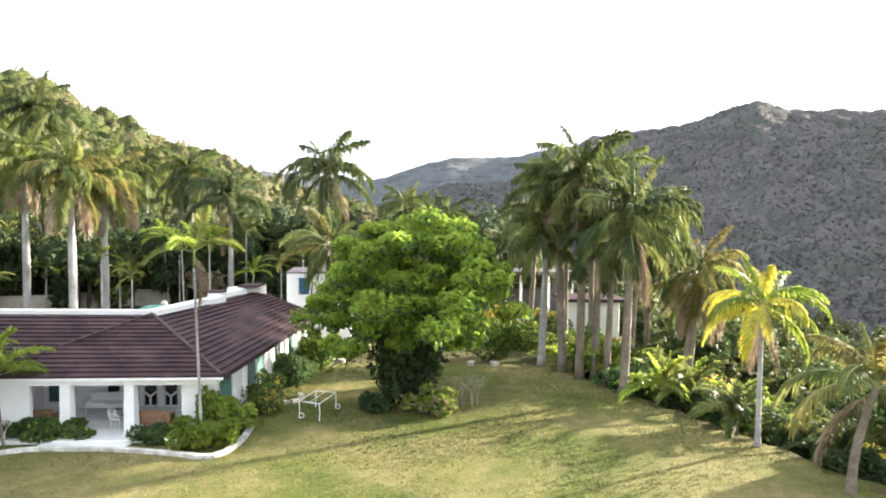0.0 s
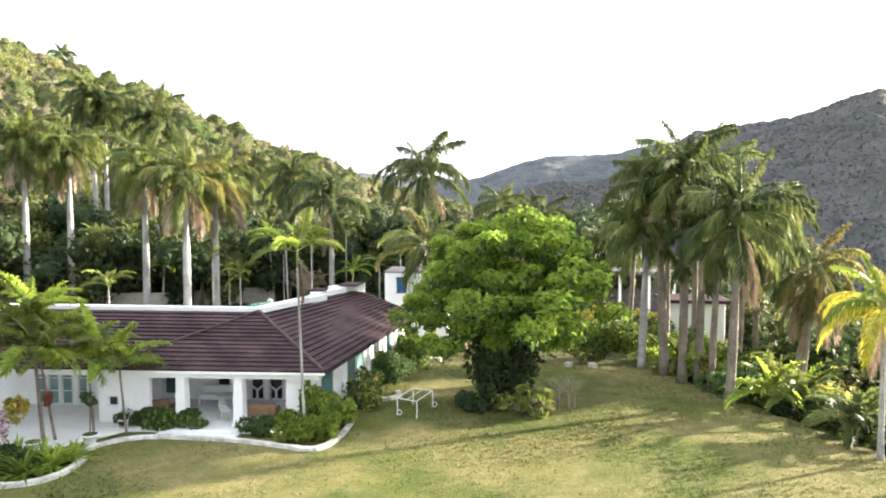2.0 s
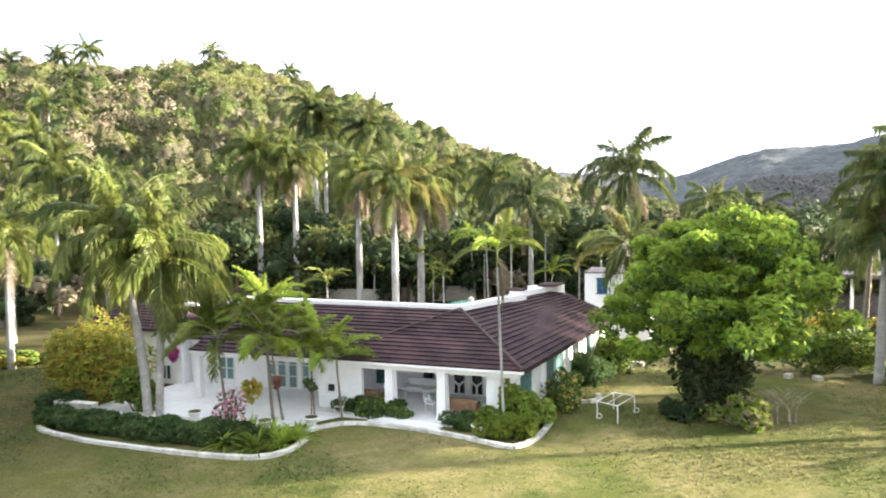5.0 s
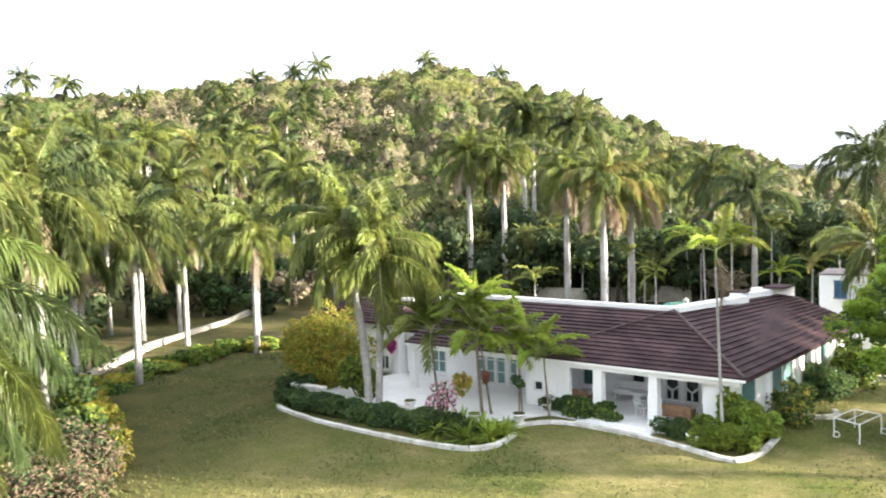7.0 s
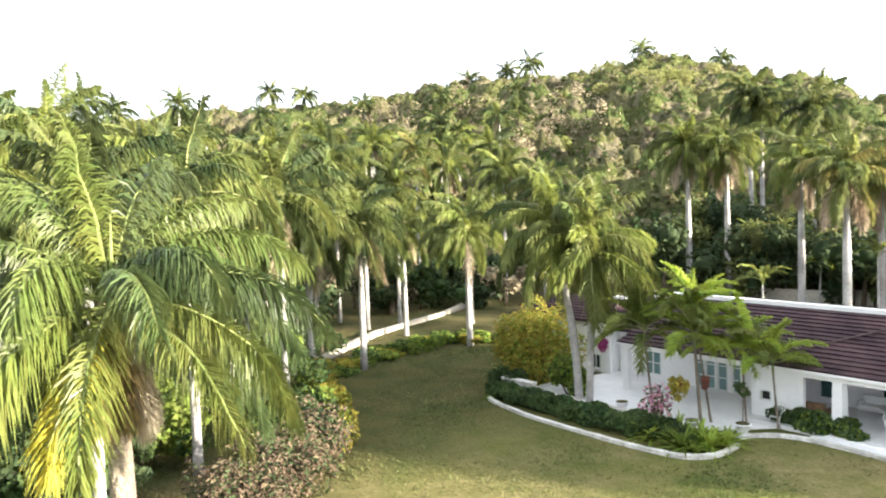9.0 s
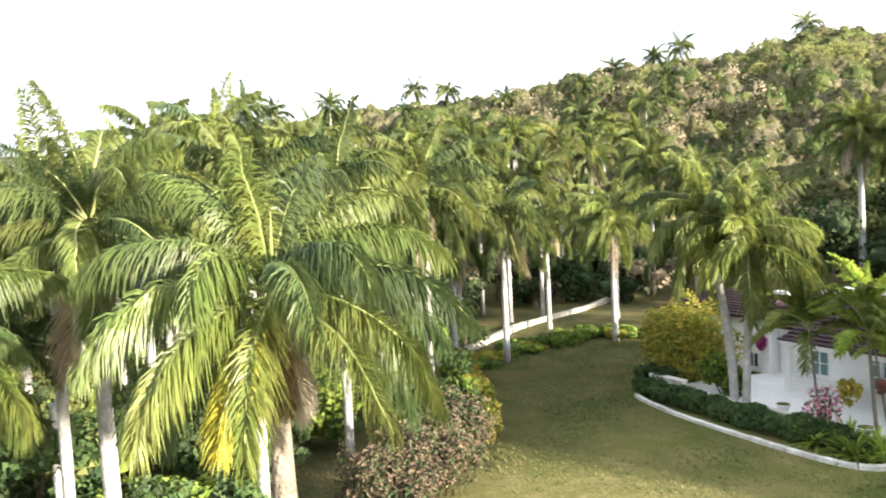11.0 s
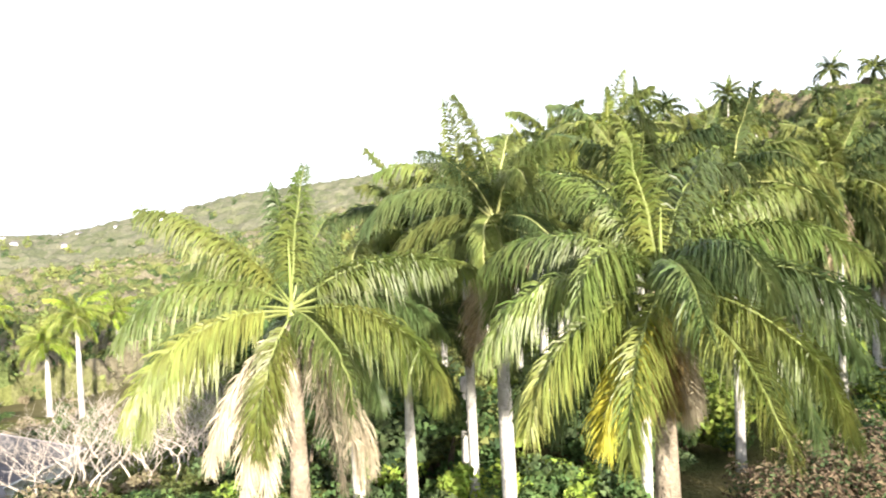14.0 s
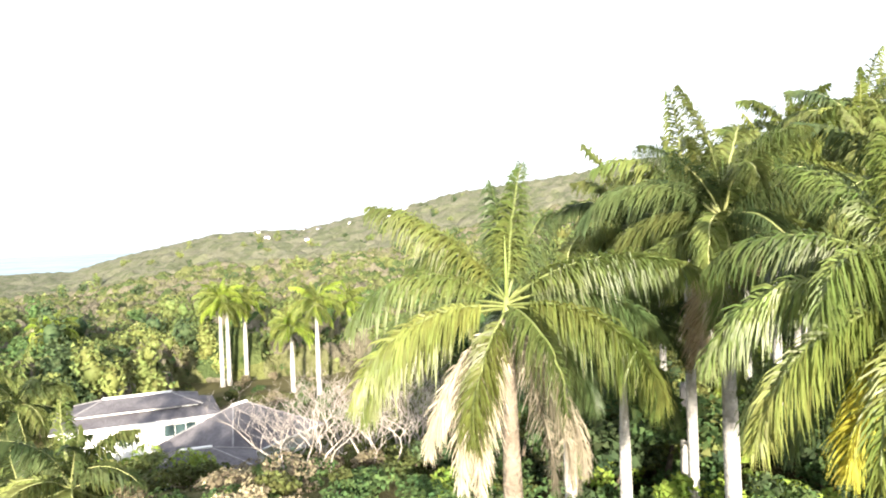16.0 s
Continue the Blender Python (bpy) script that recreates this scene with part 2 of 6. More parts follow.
def canopy_material(name, colours, cell, rough=0.95, relief=2.0, low=0.45, high=1.5):
    """Woodland seen from above: crowns of differing greens, mottled, with leafy relief."""
    m = bpy.data.materials.new(name)
    m.use_nodes = True
    n, l = m.node_tree.nodes, m.node_tree.links
    bsdf = n["Principled BSDF"]
    bsdf.inputs["Roughness"].default_value, bsdf.inputs["Specular IOR Level"].default_value = rough, 0.1
    geo = n.new("ShaderNodeNewGeometry")
    warp = n.new("ShaderNodeTexNoise")
    warp.inputs["Scale"].default_value, warp.inputs["Detail"].default_value = 1.3 / cell, 3.0
    l.new(geo.outputs["Position"], warp.inputs["Vector"])
    shift = n.new("ShaderNodeMixRGB")
    shift.blend_type = "LINEAR_LIGHT"
    shift.inputs["Fac"].default_value = cell * 0.5
    l.new(geo.outputs["Position"], shift.inputs["Color1"])
    l.new(warp.outputs["Color"], shift.inputs["Color2"])
    vor = n.new("ShaderNodeTexVoronoi")
    vor.inputs["Scale"].default_value = 1 / cell
    l.new(shift.outputs["Color"], vor.inputs["Vector"])
    ramp = n.new("ShaderNodeValToRGB")
    e = ramp.color_ramp.elements
    while len(e) < len(colours):
        e.new(0.5)
    for i, c in enumerate(colours):
        e[i].position, e[i].color = (i + 0.2) / len(colours), (*c, 1)
    split = n.new("ShaderNodeSeparateColor")
    l.new(vor.outputs["Color"], split.inputs[0])
    l.new(split.outputs[0], ramp.inputs["Fac"])
    mot = n.new("ShaderNodeTexNoise")
    mot.inputs["Scale"].default_value, mot.inputs["Detail"].default_value, mot.inputs["Roughness"].default_value = 5 / cell, 5.0, 0.7
    l.new(geo.outputs["Position"], mot.inputs["Vector"])
    rng = n.new("ShaderNodeMapRange")
    rng.inputs["From Min"].default_value, rng.inputs["From Max"].default_value = 0.25, 0.75
    rng.inputs["To Min"].default_value, rng.inputs["To Max"].default_value = low, high
    l.new(mot.outputs["Fac"], rng.inputs["Value"])
    hsv = n.new("ShaderNodeHueSaturation")
    l.new(ramp.outputs["Color"], hsv.inputs["Color"])
    l.new(rng.outputs["Result"], hsv.inputs["Value"])
    l.new(hsv.outputs["Color"], bsdf.inputs["Base Color"])
    bump = n.new("ShaderNodeBump")
    bump.inputs["Strength"].default_value, bump.inputs["Distance"].default_value = 1.0, cell * 0.12 * relief
    l.new(mot.outputs["Fac"], bump.inputs["Height"])
    l.new(bump.outputs["Normal"], bsdf.inputs["Normal"])
    return m


C_HILL = canopy_material("hill_canopy", [(0.06, 0.085, 0.027), (0.1, 0.12, 0.04), (0.135, 0.14, 0.055), (0.165, 0.145, 0.095), (0.13, 0.125, 0.06)], 5.0)
C_SOUTH = canopy_material("plain_canopy", [(0.075, 0.105, 0.04), (0.12, 0.145, 0.05), (0.16, 0.175, 0.062), (0.17, 0.165, 0.09), (0.19, 0.17, 0.12)], 7.0, low=0.6, high=1.4)
# Far hill and ridge: haze put into greyer colours with little contrast.
C_FAR = canopy_material("haze_greyed_hill_canopy", [(0.07, 0.072, 0.07), (0.088, 0.087, 0.086), (0.108, 0.102, 0.1), (0.08, 0.084, 0.076)], 9.0, relief=0.5, low=0.6, high=1.35)
C_RIDGE = canopy_material("haze_paled_ridge_canopy", [(0.085, 0.095, 0.1), (0.1, 0.11, 0.115), (0.115, 0.122, 0.13)], 16.0, relief=0.6)
# Farther plain: haze paled into these greens.
C_PLAIN = canopy_material("haze_paled_plain_canopy", [(0.12, 0.132, 0.075), (0.15, 0.157, 0.095), (0.175, 0.172, 0.12)], 9.0, relief=1.0, low=0.6, high=1.3)


# ---- helpers for meshes and things ----
def mesh(name, verts, faces, mats, which=None, smooth=False):
    me = bpy.data.meshes.new(name)
    me.from_pydata([tuple(v) for v in verts] if not isinstance(verts, np.ndarray) else verts.tolist(), [],
                   faces.tolist() if isinstance(faces, np.ndarray) else faces)
    for m in (mats if isinstance(mats, (list, tuple)) else [mats]):
        me.materials.append(m)
    if which is not None:
        me.polygons.foreach_set("material_index", np.asarray(which, dtype=np.int32))
    if smooth is not False:
        me.polygons.foreach_set("use_smooth", np.ones(len(me.polygons), dtype=bool) & smooth)
    me.update()
    return me


def part(name, data, parent=None, label="", at=None):
    ob = new(name, data)
    if at is not None:
        ob.matrix_basis = at
    if parent is not None:
        ob.parent = parent
    return tagged(ob, label)


def thing(name, at, label, category, group="", kind=""):
    ob = new(name)
    ob.empty_display_size = 0.2
    ob.matrix_basis = at if isinstance(at, Matrix) else Matrix.Translation(at)
    return tagged(ob, label, category, group, kind)


class Shape:
    """Collects faces of several simple solids into one mesh."""

    def __init__(self):
        self.v, self.f, self.m = [], [], []

    def poly(self, pts, mat=0):
        k = len(self.v)
        self.v += [tuple(p) for p in pts]
        self.f.append(tuple(range(k, k + len(pts))))
        self.m.append(mat)

    def box(self, lo, hi, mat=0, bevel=0.0, to=None):
        """A box with chamfered upright edges; to maps its corners into the world."""
        (x0, y0, z0), (x1, y1, z1) = lo, hi
        b = min(bevel, (x1 - x0) * 0.3, (y1 - y0) * 0.3)
        ring = [(x0 + b, y0), (x1 - b, y0), (x1, y0 + b), (x1, y1 - b), (x1 - b, y1), (x0 + b, y1), (x0, y1 - b), (x0, y0 + b)] if b > 0 else \
            [(x0, y0), (x1, y0), (x1, y1), (x0, y1)]
        self.prism([(x, y, z0) for x, y in ring], [(x, y, z1) for x, y in ring], mat, to)

    def prism(self, low, high, mat=0, to=None):
        k, n = len(self.v), len(low)
        pts = list(low) + list(high)
        self.v += [tuple(to(*p)) if to else tuple(p) for p in pts]
        self.f.append(tuple(k + i for i in reversed(range(n))))
        self.f.append(tuple(k + n + i for i in range(n)))
        for i in range(n):
            j = (i + 1) % n
            self.f.append((k + i, k + j, k + n + j, k + n + i))
        self.m += [mat] * (n + 2)

    def tube(self, pts, radii, sides=8, mat=0, ends=True):
        pts = [Vector(p) for p in pts]
        k = len(self.v)
        for i, p in enumerate(pts):
            d = (pts[min(i + 1, len(pts) - 1)] - pts[max(i - 1, 0)]).normalized()
            a = d.orthogonal().normalized() if abs(d.z) < 0.9 else Vector((1, 0, 0)) - d * d.x
            a.normalize()
            b = d.cross(a)
            r = radii[i] if isinstance(radii, (list, tuple)) else radii
            for s in range(sides):
                w = 2 * math.pi * s / sides
                self.v.append(tuple(p + (a * math.cos(w) + b * math.sin(w)) * r))
        for i in range(len(pts) - 1):
            for s in range(sides):
                t = (s + 1) % sides
                self.f.append((k + i * sides + s, k + i * sides + t, k + (i + 1) * sides + t, k + (i + 1) * sides + s))
                self.m.append(mat)
        if ends:
            self.f.append(tuple(k + s for s in reversed(range(sides))))
            self.f.append(tuple(k + (len(pts) - 1) * sides + s for s in range(sides)))
            self.m += [mat, mat]

    def mesh(self, name, mats, smooth=False):
        return mesh(name, self.v, self.f, mats, self.m, smooth)


def leaf_cloud(rng, centres, radii, count, size, flat=0.35, hollow=0.55, long=1.7, tri=False):
    """Diamond leaves scattered in the outer shell of ellipsoids. Returns verts and faces."""
    centres, radii = np.atleast_2d(centres), np.atleast_2d(radii)
    k = len(centres)
    d = rng.normal(size=(k, count, 3))
    d /= np.linalg.norm(d, axis=2, keepdims=True)
    rad = hollow + (1 - hollow) * rng.random((k, count, 1)) ** 0.6
    p = (centres[:, None] + d * rad * radii[:, None]).reshape(-1, 3)
    nrm = (d.reshape(-1, 3) * 0.8 + rng.normal(size=p.shape) * 0.75 + np.array([0, 0, flat]))
    nrm /= np.linalg.norm(nrm, axis=1, keepdims=True)
    a = np.cross(nrm, rng.normal(size=p.shape))
    a /= np.linalg.norm(a, axis=1, keepdims=True) + 1e-9
    b = np.cross(nrm, a)
    s = size * (0.6 + 0.8 * rng.random((len(p), 1)))
    bend = nrm * s * 0.18
    if tri:
        v = np.stack([p - a * s * long * 0.6 - bend, p + a * s * long * 0.3 + b * s * 0.62, p + a * s * long * 0.3 - b * s * 0.62 - bend], 1).reshape(-1, 3)
        return v, np.arange(len(v)).reshape(-1, 3)
    v = np.stack([p - a * s * long / 2 - bend, p + b * s * 0.42 + bend, p + a * s * long / 2 - bend, p - b * s * 0.42 + bend], 1).reshape(-1, 3)
    f = np.arange(len(v)).reshape(-1, 4)
    return v, f


def clouds(name, pieces, mats):
    """One mesh out of several leaf clouds: (verts, faces, material index)."""
    vs, fs, ms, k = [], [], [], 0
    for v, f, m in pieces:
        vs.append(v)
        fs.append(f + k)
        ms.append(np.full(len(f), m))
        k += len(v)
    return mesh(name, np.concatenate(vs), np.concatenate(fs), mats, np.concatenate(ms))


# ---- the lie of the land ----
def step(x):
    x = np.clip(x, 0, 1)
    return x * x * (3 - 2 * x)


def lawn_edge(y):
    return np.interp(y, [-60, 0, 15, 25.8, 29.9, 38.2, 45, 52, 90], [24, 22, 19.5, 15.6, 13.7, 9.9, 6.8, 6.0, 4.0])


def ground(x, y):
    """Height of the land: a level garden, a wooded hill to the north-west, a valley to the east and a falling plain to the sea."""
    x, y = np.asarray(x, float), np.asarray(y, float)
    r, a = np.hypot(x, y), np.degrees(np.arctan2(-x, y))
    hill = np.interp(a, [-5, 5, 10, 17, 21, 25, 28.5, 32, 36, 39, 42, 46, 52, 57, 60, 66, 72, 78, 85, 90, 98, 107, 120], [0, 3, 7, 15, 19, 25, 30, 33, 37, 40, 40, 38, 37, 36, 34, 32, 31.5, 29, 26, 23, 16, 8, 0])
    z = hill * step((r - 72) / 118)
    far_south = np.interp(a, [-180, -150, 80, 95, 100, 103, 107, 112, 115, 118.5, 120.7, 123.5, 127, 131.5, 134, 136, 140, 144, 180], [-28, -28, 0, 52, 56, 52, 49, 44, 42, 34, 27, 23, 13, 12, 11, 5, -8, -28, -28])
    south = np.interp(a, [-180, -140, -100, 92, 122, 180], [1, 1, 0, 0, 1, 1])
    z = z - south * 12.3 * step((r - 22) / 55) - south * 8 * step((r - 150) / 250)
    z = z + np.where((a > 80) | (a < -150), (far_south + 22 * south) * step((r - 260) / 480), 0)
    out = np.maximum(0, x - lawn_edge(y) - 0.4) * np.interp(a, [-100, -90, -3, 2], [0, 1, 1, 0])
    z = z - 26 * (1 - np.exp(-out * 0.42 / 26)) * np.clip(out, 0, 1)
    east = np.interp(a, [-140, -100, -60, -45, -31.5, -28.7, -25.8, -23.6, -21, -18, -14.5, -11.5, -6, 0, 6], [0, 30, 74, 88, 90, 91.5, 92.5, 99, 92, 84, 79, 74, 40, 20, 0])
    z = z + east * step((r - 170) / 330)
    ridge = np.interp(a, [-40, -14, -8, -4, -3, 0, 2, 5.5, 10, 18, 30], [30, 50, 67, 70, 70, 60, 55, 44, 45, 50, 40])
    z = z + np.where((a > -60) & (a < 60), ridge * step((r - 650) / 500), 0)
    z = z - 25 * step((r - 1150) / 400) * np.interp(a, [-180, -120, -110, 132, 137, 180], [1, 1, 0, 0, 1, 1])
    return z


def gz(x, y):
    return float(ground(x, y))


def on_lawn(x, y):
    west = np.interp(y, [-40, -6, 8, 13, 17, 22, 31, 36], [-18, -19, -22, -28, -40.5, -43.5, -46, -40])
    return (x < lawn_edge(y)) & (x > west) & (y < 46) & (y > -40)


def build_ground():
    fine = np.arange(-64, 162, 0.6)
    az = np.concatenate([fine, np.arange(162, 296, 3.0)])
    rr = np.concatenate([[0.01, 4, 8], np.geomspace(11, 4800, 150)])
    A, R = np.meshgrid(np.radians(az), rr, indexing="ij")
    X, Y = -R * np.sin(A), R * np.cos(A)
    X[:, 0] = X[:, 0] * 0.01 + 0.6
    Z = ground(X, Y)
    soft = np.array([noise.noise(Vector((x * 0.11, y * 0.11, 3.1))) for x, y in zip(X.ravel(), Y.ravel())]).reshape(X.shape)
    Z = Z + soft * np.interp(R, [0, 45, 70, 200, 600], [0.03, 0.03, 0.25, 1.2, 4.0])
    na, nr = X.shape
    v = np.stack([X, Y, Z], -1).reshape(-1, 3)
    i, j = np.meshgrid(np.arange(na), np.arange(nr - 1), indexing="ij")
    k = (i + 1) % na
    f = np.stack([i * nr + j, i * nr + j + 1, k * nr + j + 1, k * nr + j], -1).reshape(-1, 4)
    c = v[f].mean(1)
    rc = np.hypot(c[:, 0], c[:, 1])
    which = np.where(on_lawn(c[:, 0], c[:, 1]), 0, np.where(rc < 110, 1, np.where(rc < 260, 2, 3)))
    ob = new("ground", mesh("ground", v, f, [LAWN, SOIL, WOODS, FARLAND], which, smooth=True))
    tagged(ob, "patchy green and straw lawn running out into wooded hills", "ground", kind="structure")


build_ground()
s = Shape()
s.poly([(-4300, -4300, -27.5), (600, -4300, -27.5), (600, -350, -27.5), (-4300, -350, -27.5)])
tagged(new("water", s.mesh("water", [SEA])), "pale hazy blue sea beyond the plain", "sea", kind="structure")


# ---- the house: u runs west along the front eave, v runs back along the side eave, from their corner ----
CORNER = Vector((-9.48, 30.4, 0))
AXIS_U = Vector((-math.cos(radians(3.5)), -math.sin(radians(3.5)), 0))
AXIS_V = Vector((math.cos(radians(86.3)), math.sin(radians(86.3)), 0))


def hp(u, v, z):
    return CORNER + AXIS_U * u + AXIS_V * v + Vector((0, 0, z))


house = thing("house", (0, 0, 0), "white single-storey villa with dark plum tiled hip roof", "house")


def wall_piece(name, u0, u1, v0, v1, z0, z1, mat=PAINT, parent=house, label="", bevel=0.0):
    s = Shape()
    s.box((u0, v0, z0), (u1, v1, z1), 0, bevel, hp)
    return part(name, s.mesh(name, [mat]), parent, label)


def slab(along, fixed, thick, a0, a1, z0, z1, openings, to=hp):
    """One closed solid plate with real openings (a, b, low, high). along is 'u' or 'v'; fixed is its outer plane."""
    xs = sorted({a0, a1, *(o[0] for o in openings), *(o[1] for o in openings)})
    zs = sorted({z0, z1, *(o[2] for o in openings), *(o[3] for o in openings)})
    xs, zs = [x for x in xs if a0 <= x <= a1], [z for z in zs if z0 <= z <= z1]
    full = {}
    for i in range(len(xs) - 1):
        for j in range(len(zs) - 1):
            cx, cz = (xs[i] + xs[i + 1]) / 2, (zs[j] + zs[j + 1]) / 2
            full[i, j] = not any(p < cx < q and lo < cz < hi for p, q, lo, hi in openings)
    s, ids = Shape(), {}

    def vert(i, j, d):
        if (i, j, d) not in ids:
            ids[i, j, d] = len(s.v)
            o = fixed + thick * d
            s.v.append(tuple(to(xs[i], o, zs[j]) if along == "u" else to(o, xs[i], zs[j])))
        return ids[i, j, d]

    for (i, j), solid in full.items():
        if not solid:
            continue
        q = ((i, j), (i + 1, j), (i + 1, j + 1), (i, j + 1))
        s.f += [tuple(vert(*c, 0) for c in q), tuple(vert(*c, 1) for c in reversed(q))]
        for k, n in enumerate(((i, j - 1), (i + 1, j), (i, j + 1), (i - 1, j))):
            if not full.get(n, False):
                a, c = q[k], q[(k + 1) % 4]
                s.f.append((vert(*a, 0), vert(*c, 0), vert(*c, 1), vert(*a, 1)))
    s.m = [0] * len(s.f)
    return s


def wall_run(name, along, fixed, thick, a0, a1, z0, z1, openings):
    return part(name, slab(along, fixed, thick, a0, a1, z0, z1, openings).mesh(name, [PAINT]), house)


def frame_bars(along, fixed, out, p, q, lo, hi, w=0.06, mid=0, rails=0):
    """The bars of a window or door frame as one solid, set a little proud of the wall's outer plane."""
    holes = []
    for i in range(mid + 1):
        for j in range(rails + 1):
            holes.append((p + (q - p) * i / (mid + 1) + (w / 2 if i else 0), p + (q - p) * (i + 1) / (mid + 1) - (w / 2 if i < mid else 0),
                          lo + (hi - lo) * j / (rails + 1) + (w / 3 if j else 0), lo + (hi - lo) * (j + 1) / (rails + 1) - (w / 3 if j < rails else 0)))
    return slab(along, fixed - out, out - 0.003, p - w, q + w, lo - w, hi + w, holes)


def pane_at(along, fixed, p, q, lo, hi, mat, parent, name="pane"):
    s = Shape()
    if along == "u":
        s.box((p, fixed + 0.09, lo), (q, fixed + 0.11, hi), 0, 0, hp)
    else:
        s.box((fixed + 0.09, p, lo), (fixed + 0.11, q, hi), 0, 0, hp)
    return part(name, s.mesh(name, [mat]), parent)


def window(along, fixed, p, q, lo, hi, mid=0, rails=0, pane=PANE):
    w = part("window", frame_bars(along, fixed, 0.04, p, q, lo, hi, 0.07, mid, rails).mesh("window_frame", [WHITEMETAL]), house)
    n = mid + 1
    for i in range(n):
        pane_at(along, fixed, p + (q - p) * i / n, p + (q - p) * (i + 1) / n, lo, hi, pane, w)
    s = Shape()
    if along == "u":
        s.box((p - 0.1, fixed - 0.09, lo - 0.15), (q + 0.1, fixed - 0.003, lo - 0.075), 0, 0, hp)
    else:
        s.box((fixed - 0.09, p - 0.1, lo - 0.15), (fixed - 0.003, q + 0.1, lo - 0.075), 0, 0, hp)
    part("sill", s.mesh("sill", [PAINT]), w)
    return w


def louvre(along, fixed, p, q, lo, hi, mat=TEAL, slats=12):
    w = part("window", frame_bars(along, fixed, 0.03, p, q, lo, hi, 0.07).mesh("louvre_frame", [WHITEMETAL]), house, "teal louvred window in a white frame")
    pane_at(along, fixed, p, q, lo, hi, DARKPANE, w)
    for i in range(slats):
        z = lo + (hi - lo) * (i + 0.5) / slats
        h = (hi - lo) / slats * 0.42
        s = Shape()
        if along == "u":
            s.prism([(p, fixed - 0.02, z - h), (q, fixed - 0.02, z - h), (q, fixed + 0.0, z - h), (p, fixed + 0.0, z - h)],
                    [(p, fixed + 0.05, z + h), (q, fixed + 0.05, z + h), (q, fixed + 0.07, z + h), (p, fixed + 0.07, z + h)], 0, hp)
        else:
            s.prism([(fixed - 0.02, p, z - h), (fixed - 0.02, q, z - h), (fixed + 0.0, q, z - h), (fixed + 0.0, p, z - h)],
                    [(fixed + 0.05, p, z + h), (fixed + 0.05, q, z + h), (fixed + 0.07, q, z + h), (fixed + 0.07, p, z + h)], 0, hp)
        part("slat", s.mesh("slat", [mat]), w)
    return w


EAVE, RIDGE = 2.72, 4.62
# floor slab, front wall west of the veranda, side wall, back wall of the veranda
wall_piece("veranda_floor", 0.7, 10.4, -0.45, 4.8, -0.3, 0.15, FLOORING, label="pale smooth concrete veranda floor")
wall_piece("entry_step", 3.6, 7.3, -1.15, -0.46, -0.3, 0.07, FLOORING)
wall_run("wall", "u", 0.5, 0.22, 8.4, 10.8, -0.3, 2.62, [(9.9, 10.35, 0.95, 1.35)])
wall_run("wall", "v", 10.8, 0.2, 0.722, 3.3, -0.3, 2.62, [])
GLAZED = [(13.4, 13.83, 0.2, 2.15), (14.19, 14.72, 0.2, 2.15), (14.9, 15.42, 0.2, 2.15), (15.55, 16.02, 0.2, 2.15), (18.4, 19.37, 0.4, 1.7)]
wall_run("wall", "u", 3.3, 0.22, 11.0, 21.4, -0.3, 2.7, GLAZED)
wall_run("wall", "v", 18.2, 0.15, 0.3, 3.29, 2.4, 2.62, [])
wall_piece("column", 17.9, 18.25, 0.2, 0.5, 0.1, 2.4)
wall_piece("terrace_floor", 10.42, 21.6, -0.7, 3.29, -0.3, 0.128, FLOORING, label="pale concrete floor under the long eave")
wall_run("wall", "v", 10.4, 0.18, 0.722, 4.8, 0.15, 2.62, [])
wall_run("wall", "u", 4.8, 0.22, 0.82, 10.4, -0.3, 2.62, [(3.97, 4.59, 0.2, 2.1), (4.97, 5.58, 0.2, 2.1), (5.85, 6.43, 0.2, 2.1), (6.76, 7.37, 0.2, 2.1), (9.62, 10.18, 0.43, 2.0)])
wall_run("wall", "v", 0.6, 0.22, 0.5, 17.6, -0.3, 2.66, [(1.2, 2.8, 0.95, 2.3), (4.9, 7.6, 0.15, 2.3), (9.4, 10.6, 0.9, 2.25), (12.2, 13.4, 0.15, 2.3), (14.8, 15.9, 0.8, 2.2)])
wall_run("wall", "u", 0.5, 0.22, 0.822, 1.95, -0.3, 2.34, [])
wall_run("wall", "u", 17.6, 0.22, 0.6, 6.0, -0.3, 3.4, [])
window("u", 0.5, 9.9, 10.35, 0.95, 1.35, pane=DARKPANE)
for p, q, lo, hi in GLAZED[:4]:
    window("u", 3.3, p, q, lo, hi, 0, 2, TEALPANE)
window("u", 3.3, *GLAZED[4], 1, 1, TEALPANE)
louvre("v", 0.6, 1.2, 2.8, 0.95, 2.3)
louvre("u", 4.8, 9.62, 10.18, 0.43, 2.0, slats=14)
for p, q in ((4.9, 6.2), (6.3, 7.6)):
    louvre("v", 0.6, p, q, 0.15, 2.3, slats=18)
window("v", 0.6, 9.4, 10.6, 0.9, 2.25, 1, 0)
louvre("v", 0.6, 12.2, 13.4, 0.15, 2.3, slats=18)
window("v", 0.6, 14.8, 15.9, 0.8, 2.2, 1, 0)
for v in (4.3, 8.4, 11.4, 14.0, 16.6):
    wall_piece("pilaster", 0.42, 0.598, v - 0.16, v + 0.16, -0.3, 2.62, bevel=0.02)


